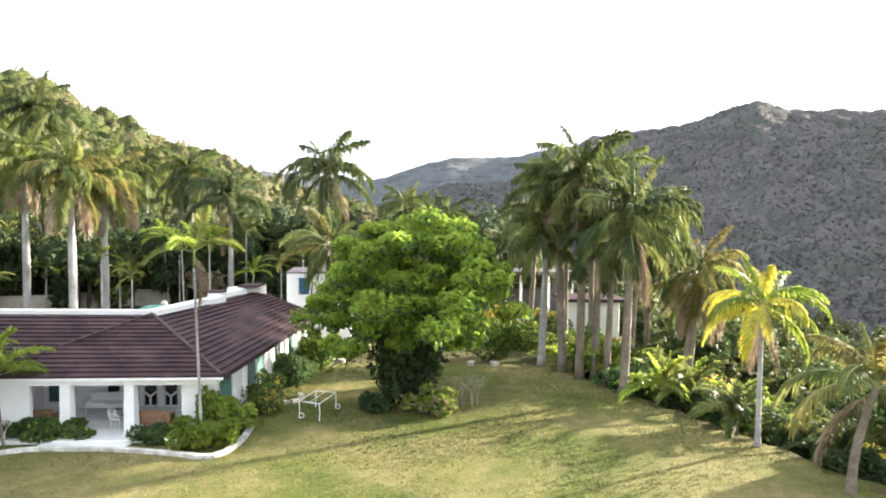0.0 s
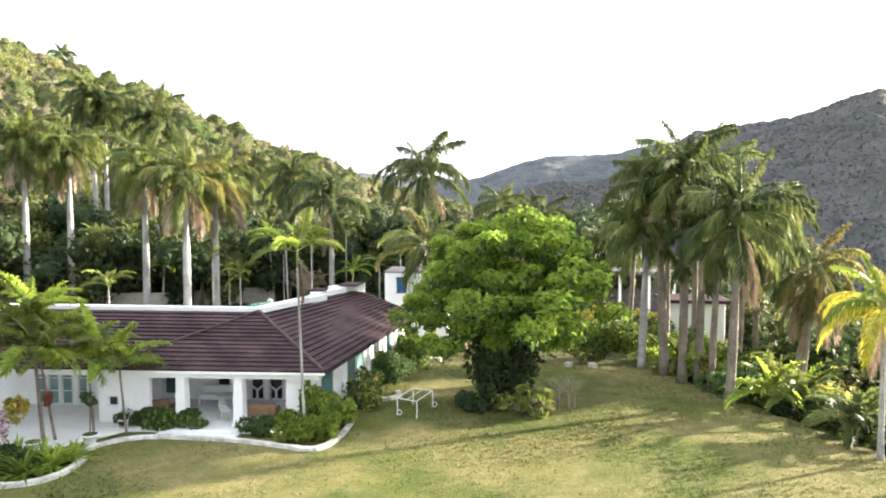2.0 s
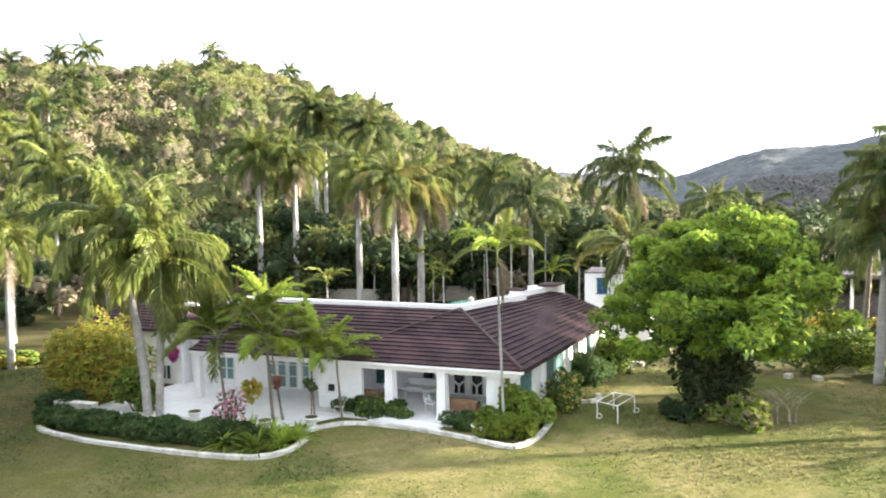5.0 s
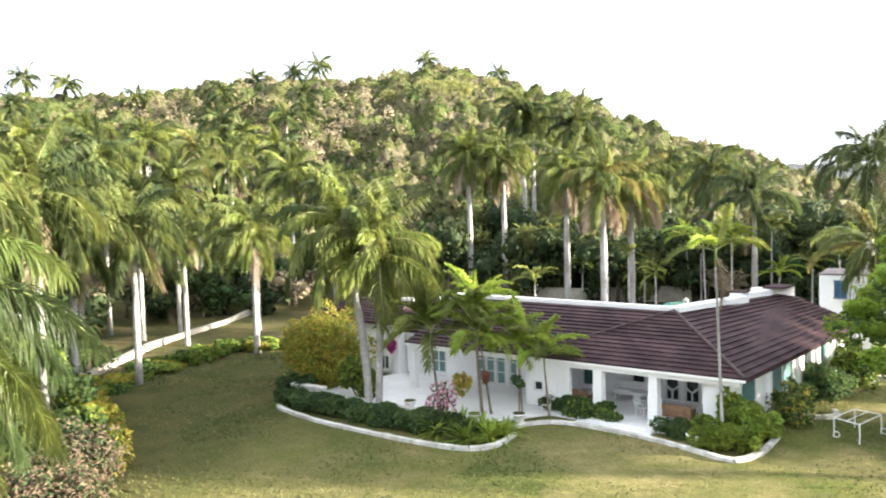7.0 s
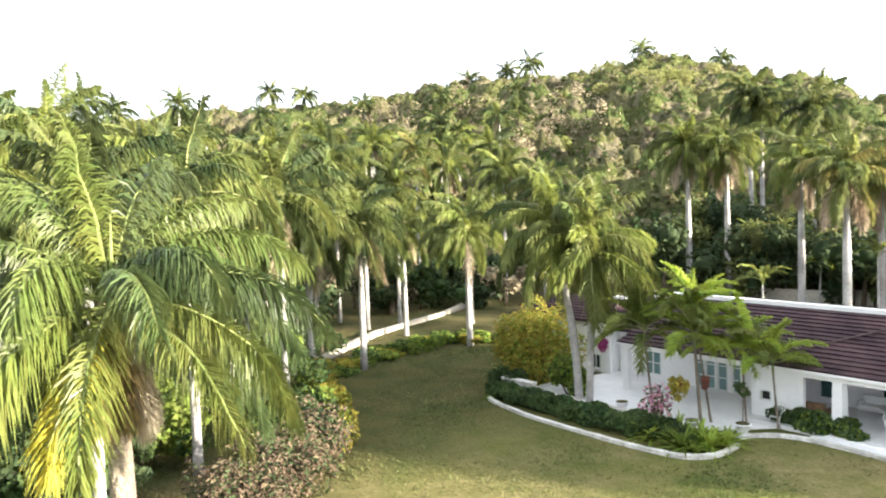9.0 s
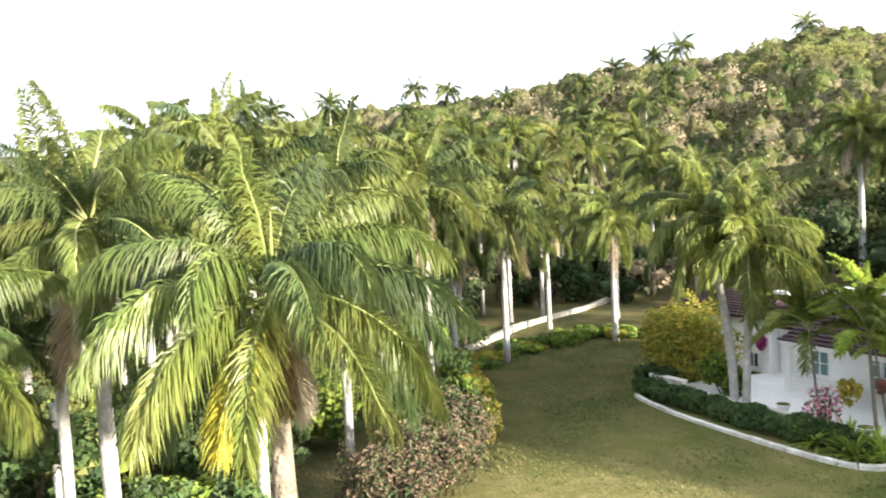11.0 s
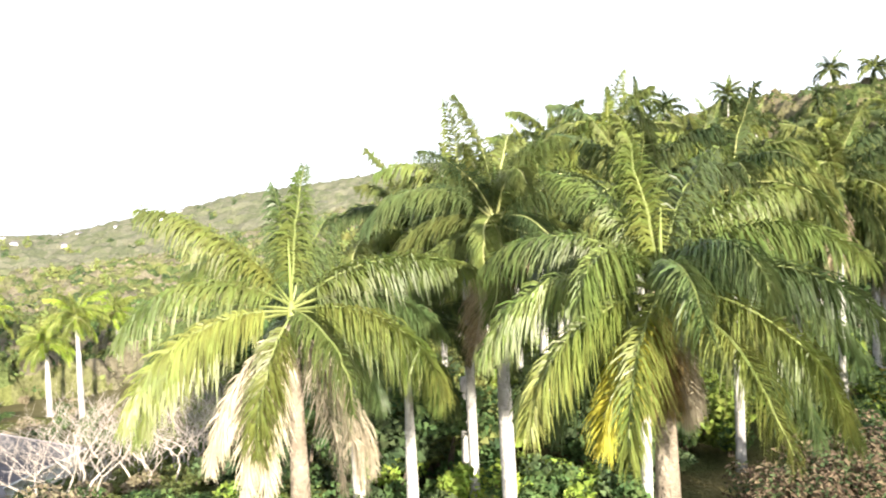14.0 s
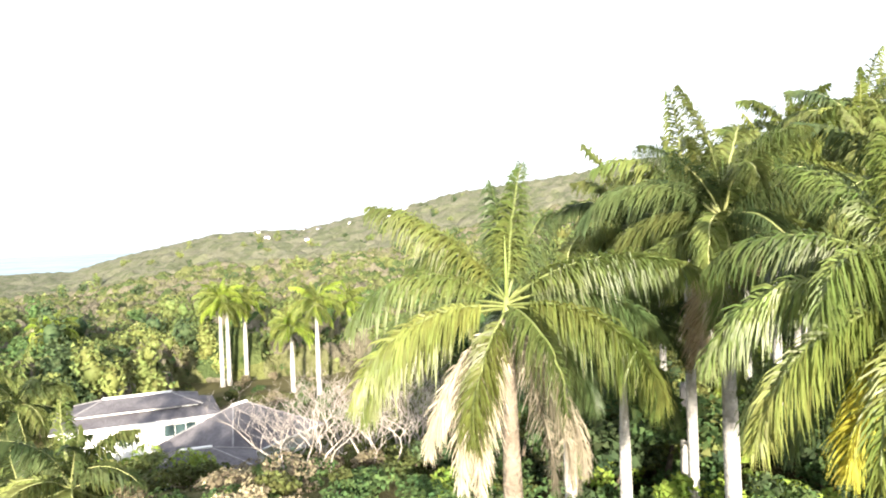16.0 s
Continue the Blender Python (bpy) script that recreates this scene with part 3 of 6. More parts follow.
def fret_door(p, q, lo, hi):
    """A dark glazed door leaf with white Y-shaped fretwork."""
    d = part("door", frame_bars("u", 4.8, 0.03, p, q, lo, hi, 0.08).mesh("door_frame", [WHITEMETAL]), house, "dark glazed door with white Y-shaped fretwork")
    pane_at("u", 4.8, p, q, lo, hi, DARKPANE, d)
    s = Shape()
    c, w = (p + q) / 2, 0.05
    fork = lo + 0.42
    s.box((c - w, 4.75, lo), (c + w, 4.8, fork + 0.05), 0, 0, hp)
    for e, g in ((p, 1), (q, -1)):
        s.prism([(e, 4.74, fork + 0.22), (e, 4.79, fork + 0.22), (c, 4.79, fork - 0.04), (c, 4.74, fork - 0.04)],
                [(e, 4.74, fork + 0.34), (e, 4.79, fork + 0.34), (c, 4.79, fork + 0.1), (c, 4.74, fork + 0.1)], 0, hp)
    part("fretwork", s.mesh("fretwork", [WHITEMETAL]), d)


for p, q in ((3.97, 4.59), (4.97, 5.58), (5.85, 6.43), (6.76, 7.37)):
    fret_door(p, q, 0.2, 2.1)


def column(u, v):
    s = Shape()
    s.prism([(u - 0.23, v - 0.23, 0.15), (u + 0.23, v - 0.23, 0.15), (u + 0.23, v + 0.23, 0.15), (u - 0.23, v + 0.23, 0.15)],
            [(u - 0.2, v - 0.2, 2.34), (u + 0.2, v - 0.2, 2.34), (u + 0.2, v + 0.2, 2.34), (u - 0.2, v + 0.2, 2.34)], 0, hp)
    s.box((u - 0.27, v - 0.27, 0.15), (u + 0.27, v + 0.27, 0.24), 0, 0.02, hp)
    part("column", s.mesh("column", [PAINT]), house)


column(6.75, 0.4)
column(4.05, 0.4)
wall_piece("beam", 0.3, 8.4, 0.2, 0.6, 2.34, 2.66)
wall_piece("beam", 8.4, 18.2, 0.2, 0.49, 2.4, 2.66)
wall_piece("veranda_ceiling", 11.02, 18.2, 0.62, 3.28, 2.63, 2.68)
wall_piece("veranda_ceiling", 0.83, 10.4, 0.62, 4.78, 2.63, 2.68)


def roof_plane(name, e0, e1, r0, r1, rows, drop=0.1):
    """A sloping roof plane from eave points to ridge points, with stepped courses of tiles laid on it."""
    base = Shape()
    a, b, c, d = hp(*e0), hp(*e1), hp(*r1), hp(*r0)
    dn = Vector((0, 0, -drop))
    base.prism([a + dn, b + dn, c + dn, d + dn], [a, b, c, d])
    roof = part(name, base.mesh(name, [TILE]), house, "dark plum roof of stepped tile courses")
    nrm = (b - a).cross(d - a).normalized()
    if nrm.z < 0:
        nrm = -nrm
    for i in range(rows):
        f0, f1 = i / rows, min(1.0, (i + 1.08) / rows)
        p0, p1, q0, q1 = a.lerp(d, f0), b.lerp(c, f0), a.lerp(d, f1), b.lerp(c, f1)
        s = Shape()
        n = max(2, int((p1 - p0).length / 0.9))
        for k in range(n):
            g0, g1 = k / n, (k + 1) / n
            lift = nrm * (0.085 + 0.006 * math.sin(k * 2.3 + i * 1.7))
            x0, x1, y0, y1 = p0.lerp(p1, g0), p0.lerp(p1, g1), q0.lerp(q1, g0), q0.lerp(q1, g1)
            s.prism([x0 + nrm * 0.004, x1 + nrm * 0.004, y1 + nrm * 0.004, y0 + nrm * 0.004],
                    [x0 + lift, x1 + lift, y1 + nrm * 0.018, y0 + nrm * 0.012])
        part("tile_course", s.mesh("tile_course", [TILE]), roof)
    return roof


APEX = (5.43, 5.39, RIDGE)
roof_plane("roof", (0, 0, EAVE), (18.4, 0, EAVE), APEX, (19.0, 6.0, RIDGE), 15)
roof_plane("roof", (18.45, 2.75, 2.82), (21.1, 2.75, 2.82), (19.05, 6.0, 4.3), (21.1, 6.0, 4.3), 9)
roof_plane("roof", (0, 17.9, EAVE), (0, 0, EAVE), (3.6, 16.2, RIDGE), APEX, 15)


def ridge_cap(a, b, r=0.09, mat=CAP, name="hip_cap", lift=0.09):
    s = Shape()
    a, b = hp(*a) + Vector((0, 0, lift)), hp(*b) + Vector((0, 0, lift))
    n = max(2, int((b - a).length / 0.4))
    pts, rad = [], []
    for k in range(n):
        pts += [a.lerp(b, k / n), a.lerp(b, (k + 0.94) / n)]
        rad += [r, r * 0.85]
    s.tube(pts, rad, 8)
    part(name, s.mesh(name, [mat]), house)


ridge_cap((0, 0, EAVE), APEX)
ridge_cap((10.4, 0, EAVE), APEX, 0.045, lift=0.11)


def coping(pts, w, z0, z1, name="parapet"):
    """A white parapet along a line of plan points."""
    s = Shape()
    for (u0, v0), (u1, v1) in zip(pts, pts[1:]):
        d = Vector((u1 - u0, v1 - v0, 0)).normalized()
        n = Vector((-d.y, d.x, 0)) * w / 2
        c = [(u0 - n.x, v0 - n.y), (u1 - n.x, v1 - n.y), (u1 + n.x, v1 + n.y), (u0 + n.x, v0 + n.y)]
        s.prism([(x, y, z0) for x, y in c], [(x, y, z1) for x, y in c], 0, hp)
    part(name, s.mesh(name, [COPING]), house, "white painted parapet along the ridge")


coping([(5.3, 5.65), (21.4, 6.4)], 0.5, 3.9, 4.84)
coping([(5.5, 5.45), (4.35, 11.6)], 0.7, 3.9, 4.86)
coping([(4.7, 11.5), (4.0, 14.6)], 0.4, 3.9, 4.95)
coping([(4.75, 14.4), (3.4, 16.4)], 0.7, 3.9, 5.02)
wall_piece("wall", 5.5, 21.0, 6.6, 6.8, -0.3, 4.0)
wall_piece("fascia", -0.03, 18.4, -0.05, 0.02, EAVE - 0.13, EAVE - 0.02, PAINT)
wall_piece("fascia", -0.05, 0.02, 0.03, 17.9, EAVE - 0.13, EAVE - 0.02, TILE)
wall_piece("soffit", 0.03, 18.35, 0.03, 0.5, EAVE - 0.14, EAVE - 0.11, PAINT)
wall_piece("soffit", 0.03, 0.6, 0.51, 17.8, EAVE - 0.14, EAVE - 0.11, PAINT)

wall_piece("ridge_block", 4.35, 5.15, 11.7, 12.5, 4.4, 5.0, PAINT, label="white block on the ridge with a dark cap", bevel=0.03)
wall_piece("block_cap", 4.3, 5.2, 11.65, 12.55, 5.0, 5.1, TILE, bevel=0.03)
wall_piece("block_cap", 3.15, 4.35, 14.5, 16.2, 5.021, 5.13, TILE, bevel=0.03)
s = Shape()
s.prism([(2.3, 8.75, 3.66), (2.75, 8.7, 3.82), (2.8, 9.1, 3.84), (2.35, 9.15, 3.68)], [(2.3, 8.75, 3.7), (2.75, 8.7, 3.86), (2.8, 9.1, 3.88), (2.35, 9.15, 3.72)], 0, hp)
part("patch", s.mesh("patch", [BEIGE]), house, "pale replaced tile on the roof slope")

# west wing: a small hip roof with a white flat cap at its end
SMALL = [(22.42, 22.72, 1.63, 2.11), (23.6, 23.89, 1.62, 2.14), (24.15, 24.5, 1.64, 2.12)]
wall_run("wall", "u", 2.6, 0.22, 21.5, 28.5, -0.3, 3.2, SMALL + [(22.25, 22.85, 0.3, 1.1)])
for w in SMALL:
    window("u", 2.6, *w, pane=DARKPANE)
window("u", 2.6, 22.25, 22.85, 0.3, 1.1, 1, 0)
wall_run("wall", "v", 21.5, 0.22, 2.822, 7.0, -0.3, 3.2, [])
wall_run("wall", "v", 28.3, 0.2, 2.822, 7.0, -0.3, 3.2, [])
wall_piece("pilaster", 21.25, 21.72, 2.45, 2.597, -0.3, 3.0, bevel=0.02)
roof_plane("roof", (21.15, 2.1, 3.27), (28.9, 2.1, 3.27), (22.3, 4.6, 4.4), (27.6, 4.6, 4.4), 9)
roof_plane("roof", (21.15, 7.1, 3.27), (21.15, 2.1, 3.27), (22.3, 4.63, 4.4), (22.3, 4.6, 4.4), 7)
ridge_cap((21.15, 2.1, 3.27), (22.3, 4.6, 4.4), 0.06)
wall_piece("ridge_cap", 21.75, 22.75, 4.3, 4.75, 4.42, 4.6, COPING, label="white flat cap on the wing's roof end", bevel=0.03)
wall_piece("eave_block", 21.0, 21.6, 2.0, 2.5, 3.02, 3.2, COPING, bevel=0.02)
wall_piece("chimney", 20.62, 21.0, 3.8, 4.2, 2.9, 4.1, PAINT, label="short white chimney stub", bevel=0.02)

# two-storey annexe behind
annexe = thing("annexe", (0, 0, 0), "small white two-storey annexe with a blue shuttered window", "house")
ax = lambda x, y, z: Vector((-11.2 + x * 0.99 - y * 0.08, 51.0 + x * 0.1 + y * 0.99, z))
for lo, hi in (((0, 0.255, 0), (0.25, 4.34, 5.35)), ((4.35, 0.255, 0), (4.6, 4.34, 5.35)), ((0, 4.35, 0), (4.6, 4.6, 5.35))):
    s = Shape()
    s.box(lo, hi, 0, 0, ax)
    part("wall", s.mesh("wall", [PAINT]), annexe)
s = slab("u", 0, 0.25, 0, 4.6, 0, 5.35, [(0.85, 1.6, 3.9, 4.95)], ax)
part("wall", s.mesh("wall", [PAINT]), annexe)
s = Shape()
s.box((-0.04, -0.04, 5.35), (4.64, 4.64, 5.43), 0, 0.02, ax)
part("roof", s.mesh("roof", [SLATE]), annexe)
shut = Shape()
shut.box((0.8, -0.06, 3.84), (1.65, -0.005, 3.9), 0, 0, ax)
shut.box((0.8, -0.06, 4.95), (1.65, -0.005, 5.02), 0, 0, ax)
w = part("window", shut.mesh("window_frame", [BLUE]), annexe)
for k in range(2):
    s = Shape()
    s.box((0.86 + k * 0.375, 0.02, 3.91), (1.22 + k * 0.375, 0.08, 4.94), 0, 0.01, ax)
    part("shutter", s.mesh("shutter", [BLUE]), w)
s = Shape()
for k in range(12):
    a0, a1 = 2 * math.pi * k / 12, 2 * math.pi * (k + 1) / 12
    s.poly([ax(2.6, -0.3, 4.3), ax(2.6 + 0.3 * math.cos(a0), -0.42, 4.3 + 0.3 * math.sin(a0)), ax(2.6 + 0.3 * math.cos(a1), -0.42, 4.3 + 0.3 * math.sin(a1))])
s.tube([ax(2.6, -0.3, 4.3), ax(2.6, 0.0, 4.2)], 0.03, 6)
tagged(new("satellite_dish", s.mesh("satellite_dish", [SLATE])), "round grey satellite dish on the annexe wall", "satellite dish")

# raised round pool tank in the court, teal inside
tank = thing("pool_tank", (-17.3, 43.6, 0.25), "raised round tank with a pale teal rim behind the house", "pool")
s = Shape()
s.tube([(0, 0, -0.2), (0, 0, 3.4), (0, 0, 3.55), (0, 0, 3.62)], [1.2, 1.2, 1.28, 1.28], 24)
part("wall", s.mesh("wall", [POOLTEAL]), tank)
s = Shape()
s.tube([(0, 0, 3.63), (0, 0, 3.66)], [1.12, 1.12], 24)
part("water", s.mesh("water", [POOLTEAL]), tank)
s = Shape()
s.tube([(0.1, 0.2, 3.6), (0.1, 0.2, 3.9), (0.1, 0.2, 4.05)], [0.16, 0.2, 0.05], 10)
part("spout", s.mesh("spout", [BEIGE]), tank, "small stone spout")

# terrace west of the veranda with its low wall
s = Shape()
plan = [(-31.2, 24.5), (-25.6, 25.1), (-21.2, 25.6), (-19.6, 27.4), (-17.9, 30.3), (-28.2, 29.9), (-31.4, 29.5)]
s.prism([(x, y, -0.3) for x, y in reversed(plan)][::-1], [(x, y, 0.12) for x, y in plan])
tagged(new("terrace", s.mesh("terrace", [FLOORING])), "pale concrete terrace beside the white house", "terrace", kind="structure")


def low_wall(name, pts, h, w, mat, label, base=None):
    s = Shape()
    for (x0, y0), (x1, y1) in zip(pts, pts[1:]):
        d = Vector((x1 - x0, y1 - y0, 0)).normalized()
        n = Vector((-d.y, d.x, 0)) * w / 2
        z0, z1 = (gz(x0, y0), gz(x1, y1)) if base is None else (base, base)
        s.prism([(x0 - n.x, y0 - n.y, z0 - 0.4), (x1 - n.x, y1 - n.y, z1 - 0.4), (x1 + n.x, y1 + n.y, z1 - 0.4), (x0 + n.x, y0 + n.y, z0 - 0.4)],
                [(x0 - n.x, y0 - n.y, z0 + h), (x1 - n.x, y1 - n.y, z1 + h), (x1 + n.x, y1 + n.y, z1 + h), (x0 + n.x, y0 + n.y, z0 + h)])
        c = n * 1.3
        s.prism([(x0 - c.x, y0 - c.y, z0 + h), (x1 - c.x, y1 - c.y, z1 + h), (x1 + c.x, y1 + c.y, z1 + h), (x0 + c.x, y0 + c.y, z0 + h)],
                [(x0 - c.x, y0 - c.y, z0 + h + 0.07), (x1 - c.x, y1 - c.y, z1 + h + 0.07), (x1 + c.x, y1 + c.y, z1 + h + 0.07), (x0 + c.x, y0 + c.y, z0 + h + 0.07)])
    return tagged(new(name, s.mesh(name, [mat])), label, "wall", kind="structure")


low_wall("wall_terrace", [(-29.2, 24.44), (-28.6, 24.5), (-25.7, 24.85), (-21.4, 25.3)], 0.5, 0.3, STONE, "low whitewashed stone wall edging the terrace")
low_wall("wall_terrace_end", [(-31.6, 24.2), (-29.25, 24.43)], 0.85, 0.34, STONE, "higher whitewashed stone end of the terrace wall")
low_wall("wall_boundary", [(-44.0, 16.5), (-48.6, 21.7), (-53.9, 27.6), (-60.0, 38.8), (-67.2, 51.5), (-70, 57)], 0.4, 0.3, BEIGE, "long low pale boundary wall at the foot of the hill")
low_wall("wall_court", [(-47, 63), (-37.5, 66.5), (-33.0, 70.5), (-28.0, 72.5)], 1.5, 0.3, BEIGE, "weathered beige court wall behind the house")
low_wall("wall_pool", [(-31.0, 62.0), (-24.5, 60.5), (-18.5, 56.0)], 1.0, 0.4, BEIGE, "beige wall round the pool court")
s = Shape()
s.box((-26.5, 47, 0.0), (-15.5, 57, 0.25), 0, 0.3)
tagged(new("pool_deck", s.mesh("pool_deck", [FLOORING])), "pale paved deck behind the house", "deck", kind="structure")


# ---- palms ----
def frond_mesh(name, length, pairs, e0, droop, leaf_len, leaf_w, mats, seed, plume=0.5, sag=0.9, fine=False, vee=0.12):
    """A feather frond: an arching midrib with two rows of drooping leaflets, built along +x."""
    rng = np.random.default_rng(seed)
    n = 14
    s = np.linspace(0, 1, n + 1)
    ang = np.radians(e0 - droop * s ** 1.25)
    seg = length / n
    px = np.concatenate([[0], np.cumsum(np.cos(ang[:-1]) * seg)])
    pz = np.concatenate([[0], np.cumsum(np.sin(ang[:-1]) * seg)])
    py = np.cumsum(rng.normal(0, 0.012 * length, n + 1)) * s
    verts, faces, which = [], [], []
    for i in range(n + 1):
        r = 0.026 * (length / 3.5) * (1 - 0.85 * s[i]) + 0.005
        up = np.array([-math.sin(ang[i]), 0, math.cos(ang[i])])
        c = np.array([px[i], py[i], pz[i]])
        verts += [c + np.array([0, r * 1.3, 0]), c + up * r, c - np.array([0, r * 1.3, 0]), c - up * r]
    for i in range(n):
        for k in range(4):
            a, b = i * 4 + k, i * 4 + (k + 1) % 4
            faces.append((a, b, b + 4, a + 4))
            which.append(0)
    ts = np.linspace(0.14, 0.995, pairs)
    for t in ts:
        c = np.array([np.interp(t, s, px), np.interp(t, s, py), np.interp(t, s, pz)])
        a = np.interp(t, s, ang)
        tan = np.array([math.cos(a), 0, math.sin(a)])
        up = np.array([-math.sin(a), 0, math.cos(a)])
        prof = 0.35 + 0.65 * math.sin(math.pi * min(1, (t - 0.08) * 1.05) ** 0.75) if t < 0.97 else 0.4
        for side in (1, -1):
            sweep = math.radians(28 + 34 * t + rng.normal(0, 7))
            lift = rng.normal(vee, plume)
            d = np.array([0, side, 0]) * math.cos(sweep) + tan * math.sin(sweep) + up * lift
            d /= np.linalg.norm(d)
            ll = leaf_len * prof * (0.8 + 0.4 * rng.random())
            g = np.array([0, 0, -1.0])
            sg = sag * (0.7 + 0.6 * rng.random())
            if fine:
                us = (0.0, 0.3, 0.62, 1.0)
                ws = (0.55, 1.0, 0.8, 0.0)
            else:
                us = (0.0, 0.5, 1.0)
                ws = (0.8, 1.0, 0.0)
            k = len(verts)
            wid = tan * math.cos(0.5) + up * math.sin(0.5) * side
            for u, w in zip(us, ws):
                q = c + d * ll * (u - 0.22 * sg * u * u) + g * ll * sg * 0.5 * u * u
                if w:
                    verts += [q - wid * leaf_w * w / 2, q + wid * leaf_w * w / 2]
                else:
                    verts.append(q)
            for j in range(len(us) - 2):
                faces.append((k + 2 * j, k + 2 * j + 1, k + 2 * j + 3, k + 2 * j + 2))
                which.append(1)
            j = len(us) - 2
            faces.append((k + 2 * j, k + 2 * j + 1, k + 2 * j + 2))
            which.append(1)
    return mesh(name, verts, faces, mats, which)


FRONDS = {}
# elevation at the base, droop along the frond
ARCHES = [(84, 32), (72, 78), (57, 108), (38, 112), (17, 98), (-10, 74), (-42, 45), (-68, 22)]
LOD = {"near": (230, 0.033, True), "mid": (80, 0.085, False), "low": (36, 0.18, False)}
STYLE = {  # leaflet length as a share of the frond, plume, sag
    "royal": (0.27, 0.3, 1.25), "coconut": (0.22, 0.12, 1.3), "areca": (0.33, 0.16, 0.85)}


def frond(style, arch, detail, mat, variant):
    key = (style, arch, detail, mat.name, variant)
    if key not in FRONDS:
        pairs, w, fine = LOD[detail]
        ll, plume, sag = STYLE[style]
        if style == "areca":
            pairs, w = int(pairs * 0.36), w * 2.8
        e0, droop = ARCHES[arch]
        rib = F_DEAD if mat is F_DEAD else RACHIS
        FRONDS[key] = frond_mesh("frond", 3.6, pairs, e0 + (variant * 7 % 5) - 2, droop * (0.68 if style == "areca" else 1), 3.6 * ll, w, [rib, mat],
                                 hash((arch, variant)) % 1000 + len(detail), plume, sag, fine, 0.7 if style == "areca" else 0.12)
    return FRONDS[key]


def palm(x, y, top, name="royal_palm", style="royal", detail="mid", size=3.6, count=20, mats=(F_GREEN,), dead=0, radius=0.165, bark=ROYALBARK,
         shaft=1.3, foot=(0, 0), base=None, seed=0, label="tall royal palm with a pale trunk and green crown", group="royal palms", category="palm tree", arch=(0, 6.2), bulge=0.25, bend=0.0):
    """A feather palm: trunk, crownshaft and single fronds."""
    rng = random.Random(seed * 7919 + int(x * 31) + int(y * 17))
    bx, by = x + foot[0], y + foot[1]
    bz = gz(bx, by) if base is None else base
    ob = thing(name, (bx, by, bz), label, category, group)
    h = top - bz
    s = Shape()
    n = 9
    hub = Vector((x - bx, y - by, h))
    pts, rad = [], []
    for i in range(n + 1):
        f = i / n
        p = Vector((hub.x * (f + bend * math.sin(math.pi * f) * 0.5), hub.y * (f + bend * math.sin(math.pi * f) * 0.5), -0.3 + (h - shaft * 0.85 + 0.3) * f))
        pts.append(p)
        rad.append(radius * (1.0 - 0.3 * f + bulge * math.sin(math.pi * min(1, f * 1.2)) + (0.5 if i == 0 else 0.12 if i == 1 else 0)))
    s.tube(pts, rad, 12)
    part("trunk", s.mesh("trunk", [bark], True), ob)
    if shaft:
        s = Shape()
        low = pts[-1]
        s.tube([low, low.lerp(hub, 0.35), low.lerp(hub, 0.8), hub + Vector((0, 0, 0.15))], [rad[-1] * 1.05, rad[-1] * 1.15, rad[-1] * 0.8, 0.05], 10)
        part("crownshaft", s.mesh("crownshaft", [SHAFT], True), ob)
        if style == "royal":
            s = Shape()
            s.tube([hub, hub + Vector((0.04, 0.02, size * 0.22)), hub + Vector((0.1, 0.04, size * 0.42))], [0.05, 0.035, 0.008], 6)
            part("spear_leaf", s.mesh("spear_leaf", [SHAFT], True), ob)
    turn = rng.random() * 360
    total = count + dead
    for i in range(total):
        f = (i + 0.5) / count
        if i < count:
            a = arch[0] + (arch[1] - arch[0]) * f ** 0.9
            m = mats[rng.randrange(len(mats))]
        else:
            a, m = rng.choice((6, 7, 7)), F_DEAD
        heading = turn + i * 137.5
        k = size / 3.6 * rng.uniform(0.88, 1.1) * (0.72 if i == 0 else 1)
        e = rng.uniform(-8, 8)
        mat4 = Matrix.Translation(hub + Vector((0, 0, -0.12 * i / total))) @ pose(0, 0, 0, rng.uniform(-14, 14), e, heading + rng.uniform(-12, 12)) @ Matrix.Scale(k, 4)
        part("frond", frond(style, min(7, int(round(a + rng.uniform(-0.45, 0.45)))) if a > 0.4 else 0, detail, m, rng.randrange(2)), ob, at=mat4)
    return ob


def palms(rows, **kw):
    for i, (x, y, top) in enumerate(rows):
        palm(x, y, top, seed=i, **kw)


# two large palms close to the hovering point, and those behind them
N_GREEN = leaf("glossy_frond_green", (0.076, 0.114, 0.016), (0.152, 0.182, 0.036), 0.4, 0.32, 0.3, spec=0.28)
# Darker copy of N_GREEN: the crown's inner shade put into frond colour.
N_DEEP = leaf("shaded_deep_frond", (0.05, 0.08, 0.017), (0.1, 0.13, 0.032), 0.4, 0.32, 0.3, spec=0.28)
N_WARM = leaf("yellowing_frond", (0.094, 0.122, 0.016), (0.17, 0.184, 0.034), 0.4, 0.35, 0.3, spec=0.35)
N_RIB = surface("green_midrib", (0.12, 0.155, 0.045), (0.2, 0.225, 0.08), 1.0, 0.5)
N_STRAW = leaf("pale_straw_frond", (0.33, 0.285, 0.2), (0.48, 0.43, 0.33), 0.8, 0.25, 0.25, spec=0.1)
N_RUST = leaf("rusty_dying_frond", (0.19, 0.15, 0.05), (0.3, 0.22, 0.09), 0.6, 0.3, 0.3, spec=0.2)


